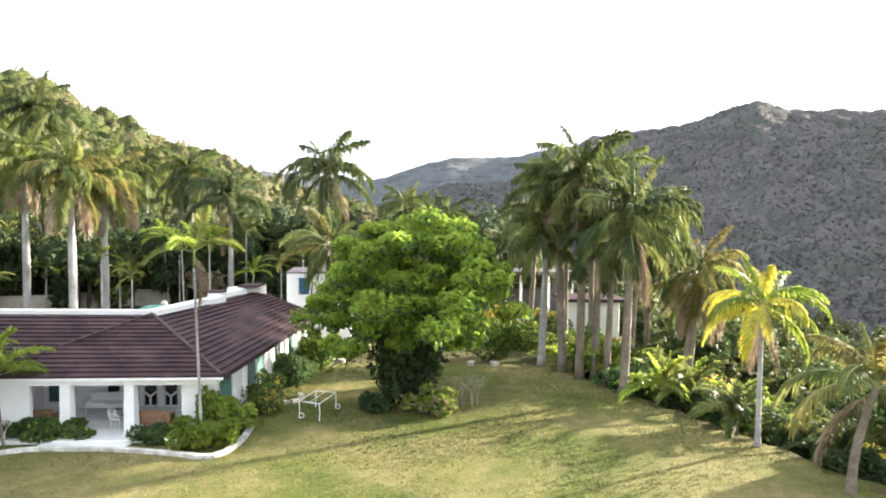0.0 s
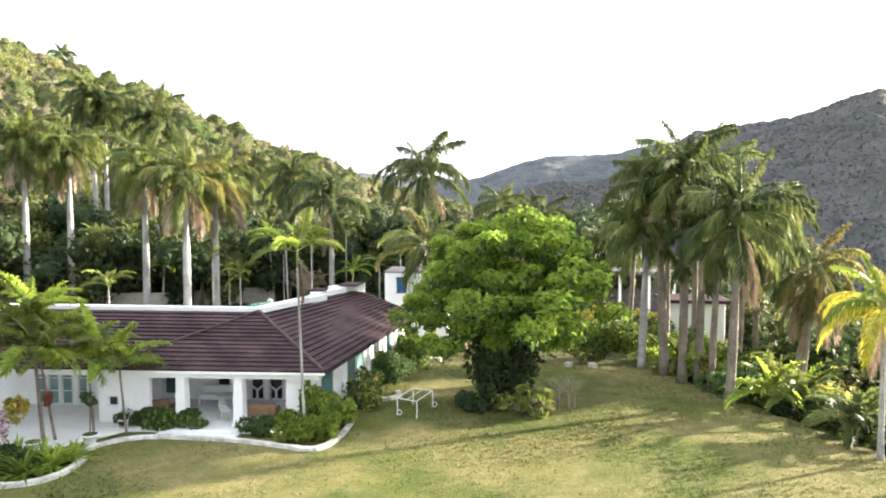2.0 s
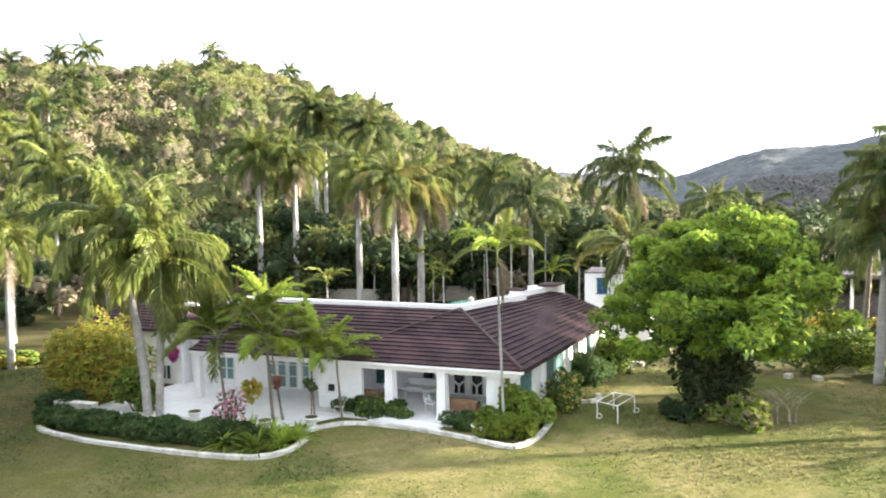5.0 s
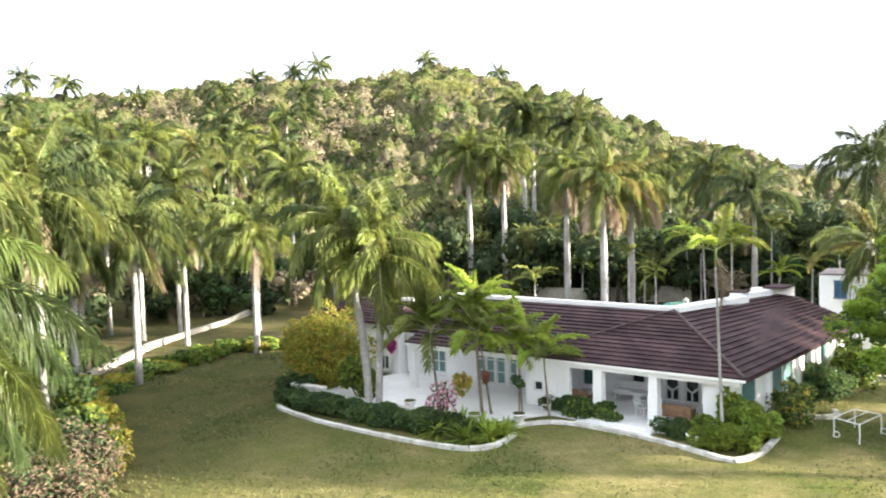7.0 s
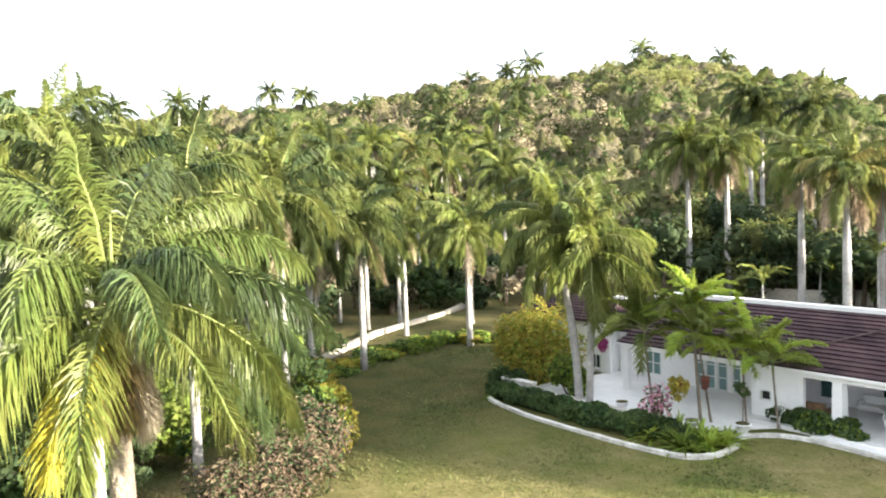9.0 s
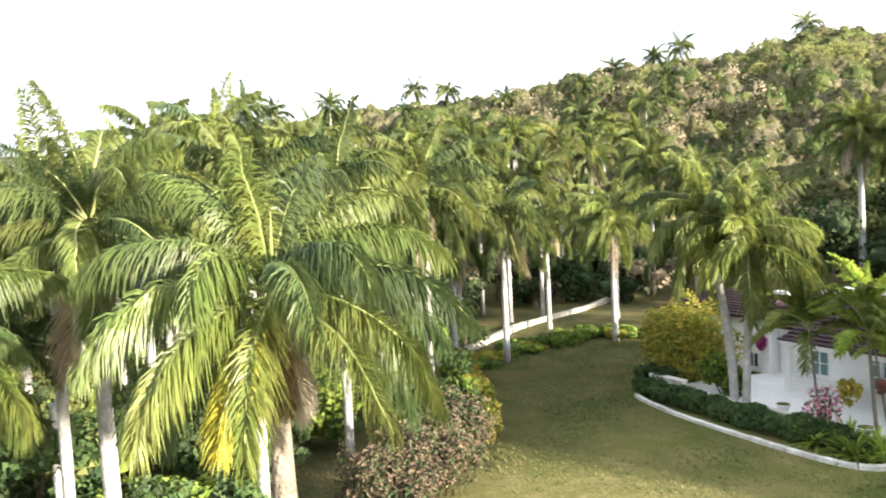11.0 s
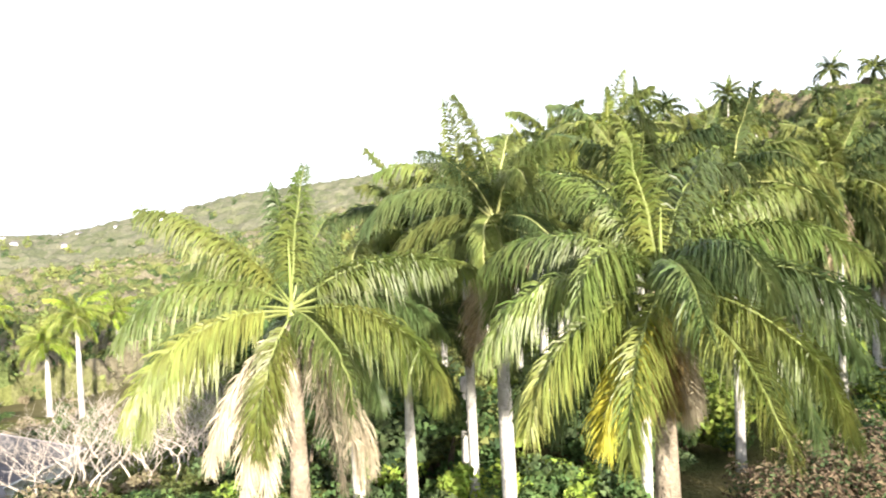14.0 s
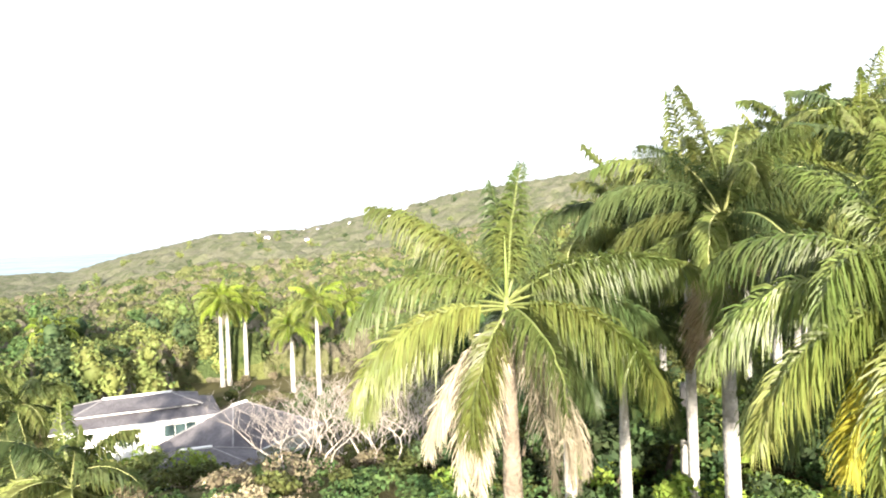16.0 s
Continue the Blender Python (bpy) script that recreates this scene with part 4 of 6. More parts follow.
def big_palm(x, y, top, fronds, seed, label, leaf_len=0.95, **kw):
    """A large palm whose fronds are set one by one: heading from the side that faces the lawn's middle, rise, droop, length, leaf."""
    ob = palm(x, y, top, count=0, seed=seed, bark=PALMBARK, label=label, **kw)
    rng = random.Random(seed)
    face = math.degrees(math.atan2(-x, y)) - 90
    h = top - gz(x, y)
    for i, (heading, rise, droop, length, mat) in enumerate(fronds):
        dead = mat in (N_STRAW, N_RUST)
        me = frond_mesh("frond", length, int(50 * length) if not dead else 150, rise, droop, leaf_len * (0.8 if dead else 1), 0.042, [N_STRAW if dead else N_RIB, mat], seed * 50 + i, 0.5, 1.4, True, 0.1)
        label_of = {"yellow_frond": "bright yellow hanging frond", "pale_straw_frond": "dry straw-coloured hanging frond", "rusty_dying_frond": "rusty brown dying frond"}.get(mat.name, "")
        part("frond", me, ob, label_of, at=Matrix.Translation((0, 0, h - 0.016 * i + 0.1)) @ pose(0, 0, 0, rng.uniform(-9, 9), 0, face + heading))
    return ob


big_palm(-14.32, 1.95, 8.75, [
    (-155, 84, 24, 3.5, F_LIME), (150, 76, 60, 3.5, N_DEEP), (-120, 66, 62, 3.7, N_GREEN), (110, 62, 75, 3.5, N_GREEN), (175, 58, 90, 3.9, N_GREEN),
    (-84, 47, 98, 3.9, N_GREEN), (80, 50, 108, 4.1, N_GREEN), (-128, 40, 95, 3.8, N_DEEP), (130, 38, 95, 3.8, N_DEEP), (40, 52, 125, 3.4, N_DEEP), (-30, 50, 128, 3.3, N_GREEN),
    (8, 40, 128, 3.4, N_DEEP), (68, 26, 92, 4.5, N_DEEP), (-66, 24, 96, 4.2, N_GREEN), (-104, 16, 90, 4.0, N_DEEP), (98, 14, 88, 4.2, N_DEEP),
    (46, 6, 78, 4.3, N_WARM), (28, -6, 72, 4.2, N_WARM), (-40, 2, 82, 4.3, N_WARM), (-16, -10, 72, 4.0, N_WARM), (60, -8, 68, 4.2, N_GREEN), (-80, -12, 70, 4.0, N_DEEP),
    (160, 5, 80, 4.0, N_DEEP), (-150, 0, 80, 4.0, N_DEEP), (100, -22, 55, 3.9, N_DEEP), (-40, -44, 40, 3.0, F_YELLOW), (-110, -30, 50, 3.8, N_DEEP),
    (10, -66, 20, 1.9, N_RUST), (50, -66, 22, 2.2, N_STRAW), (-20, -68, 20, 2.0, N_RUST), (-60, -66, 20, 2.0, N_RUST), (34, -72, 14, 1.8, N_RUST), (90, -66, 20, 2.0, N_STRAW)],
    3, "large royal palm with arching glossy green fronds", radius=0.25)
big_palm(-14.95, -5.85, 8.45, [
    (165, 87, 16, 3.1, N_GREEN), (-150, 78, 30, 3.0, N_DEEP), (-96, 56, 52, 4.0, N_WARM), (150, 70, 70, 3.2, N_DEEP), (-84, 32, 98, 4.1, N_GREEN), (84, 36, 72, 4.6, N_GREEN), (-140, 45, 80, 3.8, N_GREEN), (130, 40, 90, 3.8, N_GREEN),
    (98, 18, 80, 4.0, N_DEEP), (-98, 10, 80, 3.8, N_DEEP), (18, -2, 74, 3.7, N_GREEN), (62, 8, 84, 4.3, N_WARM), (74, -4, 76, 4.2, N_GREEN), (-66, 8, 86, 4.4, N_WARM), (-80, -4, 76, 4.2, N_WARM), (-30, -34, 50, 3.2, N_WARM), (170, 8, 80, 3.9, N_DEEP), (-160, -20, 62, 3.6, N_DEEP), (125, -20, 62, 3.6, N_DEEP), (-58, -48, 38, 3.9, N_STRAW), (-40, -54, 32, 3.9, N_STRAW), (-76, -44, 42, 3.8, N_STRAW), (-50, -58, 28, 3.6, N_STRAW), (56, -48, 38, 3.9, N_STRAW), (40, -56, 30, 3.8, N_STRAW), (72, -46, 40, 3.7, N_STRAW), (-75, -44, 40, 3.2, N_STRAW)],
    5, "royal palm with yellowing lower fronds and straw skirt", radius=0.22)
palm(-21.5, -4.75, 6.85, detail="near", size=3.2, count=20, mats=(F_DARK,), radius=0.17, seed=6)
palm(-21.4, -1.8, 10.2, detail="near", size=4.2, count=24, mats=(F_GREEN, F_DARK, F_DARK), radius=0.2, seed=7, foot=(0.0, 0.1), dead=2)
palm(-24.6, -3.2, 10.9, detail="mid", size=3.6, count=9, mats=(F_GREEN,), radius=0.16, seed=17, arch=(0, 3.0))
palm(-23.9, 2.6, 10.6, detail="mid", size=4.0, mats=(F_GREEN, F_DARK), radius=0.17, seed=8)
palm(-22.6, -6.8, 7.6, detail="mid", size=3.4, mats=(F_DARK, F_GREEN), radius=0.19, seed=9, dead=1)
palms([(-29.2, 6.8, 11.2), (-35.7, 13.0, 11.3), (-34.0, -0.8, 12.0), (-39.9, 3.0, 14.2), (-30.0, -6.0, 10.0), (-46.0, 9.0, 14.0), (-48.0, 0.0, 15.0)],
      mats=(F_GREEN, F_GREEN, F_DARK, F_LIME), dead=1, size=4.2, count=28)
nrp = np.random.default_rng(21)
for i in range(17):
    a, r = radians(nrp.uniform(66, 101)), nrp.uniform(25, 52)
    px, py = -r * math.sin(a), r * math.cos(a)
    if not on_lawn(px, py) and not (r < 40 and 1.26 < a < 1.68) and not (r < 47 and a < 1.26):
        palm(px, py, nrp.uniform(7.0, 11.0), mats=(F_GREEN, F_DARK, F_LIME), dead=int(nrp.integers(0, 2)), size=4.0, count=26, radius=0.15, seed=90 + i)
# between lawn and hill
palm(-42.5, 20.9, 9.9, mats=(F_GREEN, F_GREEN, F_DARK), dead=4, size=4.1, count=32, radius=0.19, seed=1)
palm(-39.9, 16.2, 9.8, mats=(F_GREEN, F_GREEN, F_DARK), dead=3, size=4.1, count=32, radius=0.19, seed=2)
palm(-44.9, 31.2, 9.0, mats=(F_GREEN, F_GREEN, F_LIME), dead=1, size=4.0, count=28, radius=0.2, seed=3, label="royal palm with an orange dead frond beside the lawn")
palm(-72.9, 43.7, 17.6, mats=(F_GREEN, F_OLIVE), dead=9, size=3.8, radius=0.17, seed=4, label="tall royal palm with a thick brown skirt of dead fronds")
palms([(-63.1, 49.1, 14.7), (-63.7, 28.9, 15.7), (-56.8, 19.2, 12.8), (-75.3, 26.9, 17.9), (-57.6, 32.2, 12.7), (-67.4, 19.1, 14.9), (-84.2, 44.0, 20.0), (-88.1, 18.5, 20.2),
       (-91.6, 40.1, 21.4), (-79.8, 60.2, 19.2), (-56.6, 49.2, 12.6), (-79.3, 52.3, 16.8)], mats=(F_GREEN, F_GREEN, F_DARK, F_LIME), dead=1, size=4.2, count=28)
nrp = np.random.default_rng(12)
for i in range(34):
    a, r = radians(nrp.uniform(52, 96)), nrp.uniform(50, 125)
    r += 10 if a < 1.17 and r < 62 else 0
    px, py = -r * math.sin(a), r * math.cos(a)
    palm(px, py, gz(px, py) + nrp.uniform(9, 13.5), mats=(F_GREEN, F_DARK, F_LIME), dead=int(nrp.integers(0, 2)), size=4.1, count=24, radius=0.18, seed=50 + i,
         detail="low" if r > 85 else "mid", group="royal palms on the hill")
# the tall row behind the house
palms([(-46.8, 59.8, 16.1), (-43.9, 62.0, 15.7), (-35.4, 60.4, 13.9)], mats=(F_GREEN, F_GREEN, F_LIME), dead=3, size=4.3, radius=0.27, count=34)
palms([(-29.6, 56.8, 12.5), (-29.2, 61.4, 12.4)], mats=(F_GREEN, F_OLIVE, F_GREEN), dead=7, size=4.4, radius=0.29, count=34, label="tall royal palm with straw-brown lower fronds")
palms([(-28.3, 80.2, 13.8), (-52.6, 79.1, 23.2), (-51.6, 79.8, 21.7), (-36.5, 87.7, 15.1), (-44.4, 78.3, 20.3)], mats=(F_GREEN, F_DARK), size=4.6, radius=0.24, count=30)
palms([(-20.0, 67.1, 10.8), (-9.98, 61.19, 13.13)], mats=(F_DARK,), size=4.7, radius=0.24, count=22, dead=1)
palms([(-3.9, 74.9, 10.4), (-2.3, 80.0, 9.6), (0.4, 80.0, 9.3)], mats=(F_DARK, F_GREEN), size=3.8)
palm(-7.5, 47.6, 7.5, name="coconut_palm", style="coconut", size=4.2, count=19, mats=(F_OLIVE, F_GREEN), shaft=0, radius=0.17, bark=PALMBARK, foot=(2.5, 2.0), seed=2,
     label="leaning coconut palm with long olive fronds", group="coconut palms", arch=(0.5, 6), bulge=0)
# on the hill
palms([(-137.0, 108.9, 44.4), (-129.7, 109.9, 45.0), (-146.7, 104.3, 43.5), (-125.1, 143.0, 50.5), (-107.5, 150.6, 45.2), (-122.6, 86.4, 32.1), (-110.0, 102.0, 32.5), (-108.6, 88.3, 30.1),
       (-160.0, 57.4, 39.8), (-157.2, 64.8, 39.2), (-142.6, 72.6, 35.2), (-136.4, 31.5, 32.2), (-118.7, 17.8, 27.5), (-109.3, 12.5, 27.5)],
      detail="low", mats=(F_GREEN, F_DARK), size=4.0, count=21, radius=0.22, group="royal palms on the hill")
nrp = np.random.default_rng(31)
for i in range(26):
    a, r = radians(nrp.uniform(50, 90)), nrp.uniform(88, 150)
    px, py = -r * math.sin(a), r * math.cos(a)
    palm(px, py, gz(px, py) + nrp.uniform(8.5, 11), detail="low", mats=(F_GREEN, F_DARK, F_DARK), size=4.0, count=21, radius=0.2, seed=200 + i, dead=int(nrp.integers(0, 2)), group="royal palms on the hill")
# terrace palms
palm(-27.2, 24.4, 9.3, size=4.0, mats=(F_GREEN, F_GREEN, F_LIME), radius=0.185, foot=(0.9, 0.5), bend=-0.5, seed=1, count=36, label="royal palm growing from the terrace bed")
palm(-25.4, 25.1, 8.2, size=3.8, mats=(F_GREEN, F_GREEN, F_LIME), radius=0.165, foot=(-0.2, -0.25), seed=2, count=34, label="royal palm growing from the terrace bed")
for i, (x, y, top, fx, fy) in enumerate([(-20.8, 26.9, 4.2, 0.2, 0.1), (-22.1, 28.6, 5.0, 1.6, -1.0), (-19.8, 28.9, 3.4, 0.1, 0.1), (-18.5, 29.2, 3.1, 0.2, 0.1), (-21.5, 27.6, 5.3, 0.6, -0.3)]):
    palm(x, y, top, name="christmas_palm", style="areca", size=2.6, count=14, mats=(F_BRIGHT, F_BRIGHT, F_LIME), radius=0.06, detail="near", shaft=0.7, foot=(fx, fy), base=0.0, seed=i, bark=PALMBARK,
         label="slender small palm with bright arching fronds by the terrace", group="small terrace palms", arch=(0.3, 4.6), bulge=0)
palm(-23.3, 26.4, 4.3, name="christmas_palm", style="areca", size=2.8, count=15, mats=(F_GREEN, F_LIME), radius=0.07, detail="near", shaft=0.7, foot=(0.2, 0.3), base=0.0, seed=11, bark=PALMBARK,
     label="small terrace palm with dense darker fronds", group="small terrace palms", arch=(0.3, 5.0), bulge=0)
palm(-10.4, 29.7, 8.25, name="thin_palm", style="areca", size=2.3, count=9, mats=(F_BRIGHT, F_LIME), dead=1, radius=0.068, detail="near", shaft=0.9, foot=(0.25, 0.0), base=0.0, bark=ROYALBARK,
     label="very slender tall palm with a sparse lime crown before the veranda", group="", arch=(0.3, 4.0), bulge=0)
palms([(-29.9, 46.1, 4.8), (-26.5, 60.5, 4.3), (-28.6, 59.5, 6.0)], name="young_palm", style="areca", size=2.0, count=8, mats=(F_LIME,), radius=0.08, shaft=0.5, arch=(0.6, 4.4),
      label="young bright green palm in the court", group="young palms")
for i in range(18):
    rr = random.Random(520 + i)
    palm(-44 + 2.2 * i + rr.uniform(-1, 1), rr.uniform(64, 71), rr.uniform(3.5, 8.0), name="understorey_palm", style="areca", size=rr.uniform(1.8, 2.5), count=9, mats=rr.choice([(F_LIME,), (F_GREEN, F_LIME), (F_BRIGHT,)]), radius=0.09, shaft=0.5, arch=(0.3, 4.6), bulge=0,
         seed=i, foot=(rr.uniform(-0.6, 0.6), 0), label="thin young palm in the shade behind the house", group="understorey palms")
# beyond the lawn's east edge
palm(10.2, 38.47, 9.35, mats=(F_GREEN, F_GREEN, F_DARK), size=3.9, radius=0.22, count=30, foot=(-0.44, -0.67), bark=PALMBARK, dead=2, seed=71, arch=(0, 5.6))
palm(6.6, 45.5, 8.2, mats=(F_GREEN, F_GREEN, F_DARK), size=3.5, count=24, arch=(0, 5.4), radius=0.22, foot=(-0.2, 0), seed=1)
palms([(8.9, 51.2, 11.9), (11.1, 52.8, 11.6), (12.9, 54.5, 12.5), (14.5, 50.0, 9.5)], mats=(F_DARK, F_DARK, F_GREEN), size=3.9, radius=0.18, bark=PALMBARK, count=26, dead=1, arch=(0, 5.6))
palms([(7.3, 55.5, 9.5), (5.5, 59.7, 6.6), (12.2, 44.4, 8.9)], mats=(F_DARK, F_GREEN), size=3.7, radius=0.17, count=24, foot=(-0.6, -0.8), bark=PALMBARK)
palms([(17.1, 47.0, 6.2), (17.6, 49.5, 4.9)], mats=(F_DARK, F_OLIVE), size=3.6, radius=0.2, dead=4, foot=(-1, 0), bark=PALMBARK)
palm(13.6, 30.1, 6.1, name="coconut_palm", style="coconut", size=2.9, count=22, mats=(F_YELLOW, F_YELLOW, F_BRIGHT, F_YELLOW), shaft=0, radius=0.12, bark=ROYALBARK, foot=(-0.15, -0.3), seed=3, dead=2,
     label="coconut palm with a bright yellow crown at the lawn's edge", group="coconut palms", arch=(0.2, 5.2), bulge=0)
palm(15.2, 24.6, 3.9, name="coconut_palm", style="coconut", size=3.6, count=13, mats=(F_GREEN, F_OLIVE), shaft=0, radius=0.18, bark=PALMBARK, foot=(-0.6, 0.3), seed=4, dead=1,
     label="short leaning coconut palm with long grey-green fronds", group="coconut palms", arch=(0.3, 4.4), bulge=0, bend=-0.5)
palm(7.24, 44.92, 11.34, mats=(F_GREEN, F_DARK), size=3.8, arch=(0, 5.6), radius=0.24, count=26, dead=1, foot=(0.33, -0.85), bark=PALMBARK, seed=61)
palm(8.52, 43.17, 12.08, mats=(F_GREEN, F_DARK), size=3.8, arch=(0, 5.6), radius=0.22, count=26, dead=1, foot=(-0.27, -0.88), bark=PALMBARK, seed=62)
palm(9.47, 42.97, 9.6, mats=(F_GREEN, F_DARK), size=3.5, radius=0.2, count=20, dead=1, foot=(-0.33, -0.66), bark=PALMBARK, seed=63)
palm(9.9, 41.33, 8.14, mats=(F_GREEN, F_DARK), size=3.4, radius=0.18, count=20, dead=1, foot=(-0.43, -0.68), bark=PALMBARK, seed=64)
for i in range(20):
    rr = random.Random(640 + i)
    y = rr.uniform(30, 49)
    x = float(lawn_edge(y)) + rr.uniform(1.2, 7.0)
    # South of y 36, darker fronds put the undergrowth's shade into colour.
    palm(x, y, gz(x, y) + (rr.uniform(1.0, 2.0) if y > 36 else rr.uniform(0.7, 1.3)), name="understorey_palm", style="areca", size=rr.uniform(1.9, 2.7), count=11, mats=rr.choice([(F_LIME, F_GREEN), (F_BRIGHT, F_LIME), (F_GREEN,)]) if y > 36 else (F_DARK, F_GREEN), radius=0.07, shaft=0.4, arch=(0.3, 4.6), bulge=0, bark=PALMBARK,
         seed=i, label="small bushy palm in the undergrowth below the lawn", group="understorey palms")
# in the valley to the south
for az, r, top in ((133.9, 116, 1.3), (133.4, 117, 0.6), (132.1, 120, 0.6), (126.6, 100.6, 1.2), (128.6, 107, -2.6), (145.3, 119, -2.0), (124.0, 128, -1.0)):
    palm(-r * math.sin(radians(az)), r * math.cos(radians(az)), top, mats=(F_BRIGHT, F_LIME), size=4.4, count=24, radius=0.32, arch=(0, 5.6), seed=int(r), label="royal palm with a white trunk in the valley")
palms([(-27.5, -43.4, 0.4), (-18.6, -26.2, 0.5), (-21.0, -33.0, -1.6)], mats=(F_GREEN, F_DARK), size=4.0, count=22, radius=0.2)


# ---- broad-leaved trees, shrubs and woods ----
def limb_tree(s, rng, base, height, spread, radius, levels=3, fork=3, lean=0.55, crook=0.16):
    """Tapered trunk that forks into limbs; returns the twig ends."""
    ends = []

    def grow(p, d, length, r, level):
        pts, rad = [p], [r]
        for i in range(4):
            d = (d + Vector((rng.uniform(-1, 1), rng.uniform(-1, 1), rng.uniform(-0.2, 0.6))) * crook).normalized()
            p = p + d * length / 4
            pts.append(p)
            rad.append(r * (1 - 0.1 * (i + 1)))
        s.tube(pts, rad, 7 if level == 0 else 5)
        if level == levels:
            ends.append(p)
            return
        for k in range(fork):
            w = 2 * math.pi * (k + rng.random() * 0.7) / fork
            side = Vector((math.cos(w), math.sin(w), 0)) * spread
            grow(p, (d * (1 - lean) + side * lean + Vector((0, 0, 0.12))).normalized(), length * rng.uniform(0.6, 0.85), rad[-1] * 0.68, level + 1)

    grow(Vector(base), Vector((0, 0, 1)), height, radius, 0)
    return ends


def broad_tree(x, y, height, crown, mats, name="broadleaf_tree", label="green broadleaf tree", leaves=90, size=0.3, seed=0, levels=3, trunk=0.2, base=None, group="", lift=0.35, bark=BARK, lobe=1.0):
    rng, nr = random.Random(seed + int(x * 13)), np.random.default_rng(seed + 11)
    z = gz(x, y) if base is None else base
    ob = thing(name, (x, y, z), label, "tree", group)
    s = Shape()
    ends = limb_tree(s, rng, (0, 0, -0.3), height * lift, 1.0, trunk, levels)
    part("trunk", s.mesh("trunk", [bark], True), ob)
    e = np.array([tuple(p) for p in ends])
    scale = crown / max(1e-3, np.abs(e[:, :2]).max())
    e[:, :2] *= scale * 0.85
    e[:, 2] = height * lift * 1.2 + (e[:, 2] - e[:, 2].min()) / max(1e-3, np.ptp(e[:, 2])) * (height * (1 - lift * 1.2) - lobe * 0.7)
    s2 = [leaf_cloud(nr, e, np.tile([lobe, lobe, lobe * 0.55], (len(e), 1)) * nr.uniform(0.7, 1.25, (len(e), 1)), leaves, size) + (0,)]
    if len(mats) > 1:
        s2.append(leaf_cloud(nr, e - [0, 0, lobe * 0.4], np.tile([lobe, lobe, lobe * 0.6], (len(e), 1)), leaves // 3, size) + (1,))
    part("crown", clouds("crown", s2, list(mats)), ob)
    return ob


def shrub(x, y, rx, ry, h, mats, n=900, size=0.12, name="shrub", label="rounded green garden shrub", seed=0, base=None, group="", lobes=14, turn=0.0):
    nr = np.random.default_rng(seed + 5)
    z = gz(x, y) if base is None else base
    ob = thing(name, pose(x, y, z, 0, 0, turn), label, "shrub", group)
    c = np.stack([nr.uniform(-0.62, 0.62, lobes) * rx, nr.uniform(-0.62, 0.62, lobes) * ry, h * nr.uniform(0.25, 0.75, lobes)], 1)
    r = np.stack([rx * nr.uniform(0.25, 0.5, lobes), ry * nr.uniform(0.25, 0.5, lobes), h * nr.uniform(0.2, 0.4, lobes)], 1)
    pieces = [leaf_cloud(nr, c, r, n // lobes, size, hollow=0.7) + (0,)]
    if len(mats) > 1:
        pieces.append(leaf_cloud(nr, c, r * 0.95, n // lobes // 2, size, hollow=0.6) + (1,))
    part("foliage", clouds("foliage", pieces, list(mats)), ob)
    s = Shape()
    for i in range(lobes):
        s.tube([(c[i, 0] * 0.2, c[i, 1] * 0.2, -0.1), (c[i, 0] * 0.6, c[i, 1] * 0.6, h * 0.25), tuple(c[i])], [0.05, 0.035, 0.015], 5)
        if lobes <= 8:
            part("stem", s.mesh("stem", [BARK]), ob)
            s = Shape()
    if lobes <= 8:
        return ob
    part("stem", s.mesh("stem", [BARK]), ob)
    return ob


GOLD = (1 + 5 ** 0.5) / 2
ICO_V = np.array([(s * 1.0, t * GOLD, 0.0) for s in (-1, 1) for t in (-1, 1)])
ICO_V = np.concatenate([ICO_V, ICO_V[:, [2, 0, 1]], ICO_V[:, [1, 2, 0]]]) / math.hypot(1, GOLD)
ICO_F = [(i, j, k) for i in range(12) for j in range(i + 1, 12) for k in range(j + 1, 12)
         if max(np.linalg.norm(ICO_V[a] - ICO_V[c]) for a, c in ((i, j), (j, k), (i, k))) < 1.2]
ICO_F = np.array([f if np.dot(np.cross(ICO_V[f[1]] - ICO_V[f[0]], ICO_V[f[2]] - ICO_V[f[0]]), ICO_V[f[0]]) > 0 else f[::-1] for f in ICO_F])


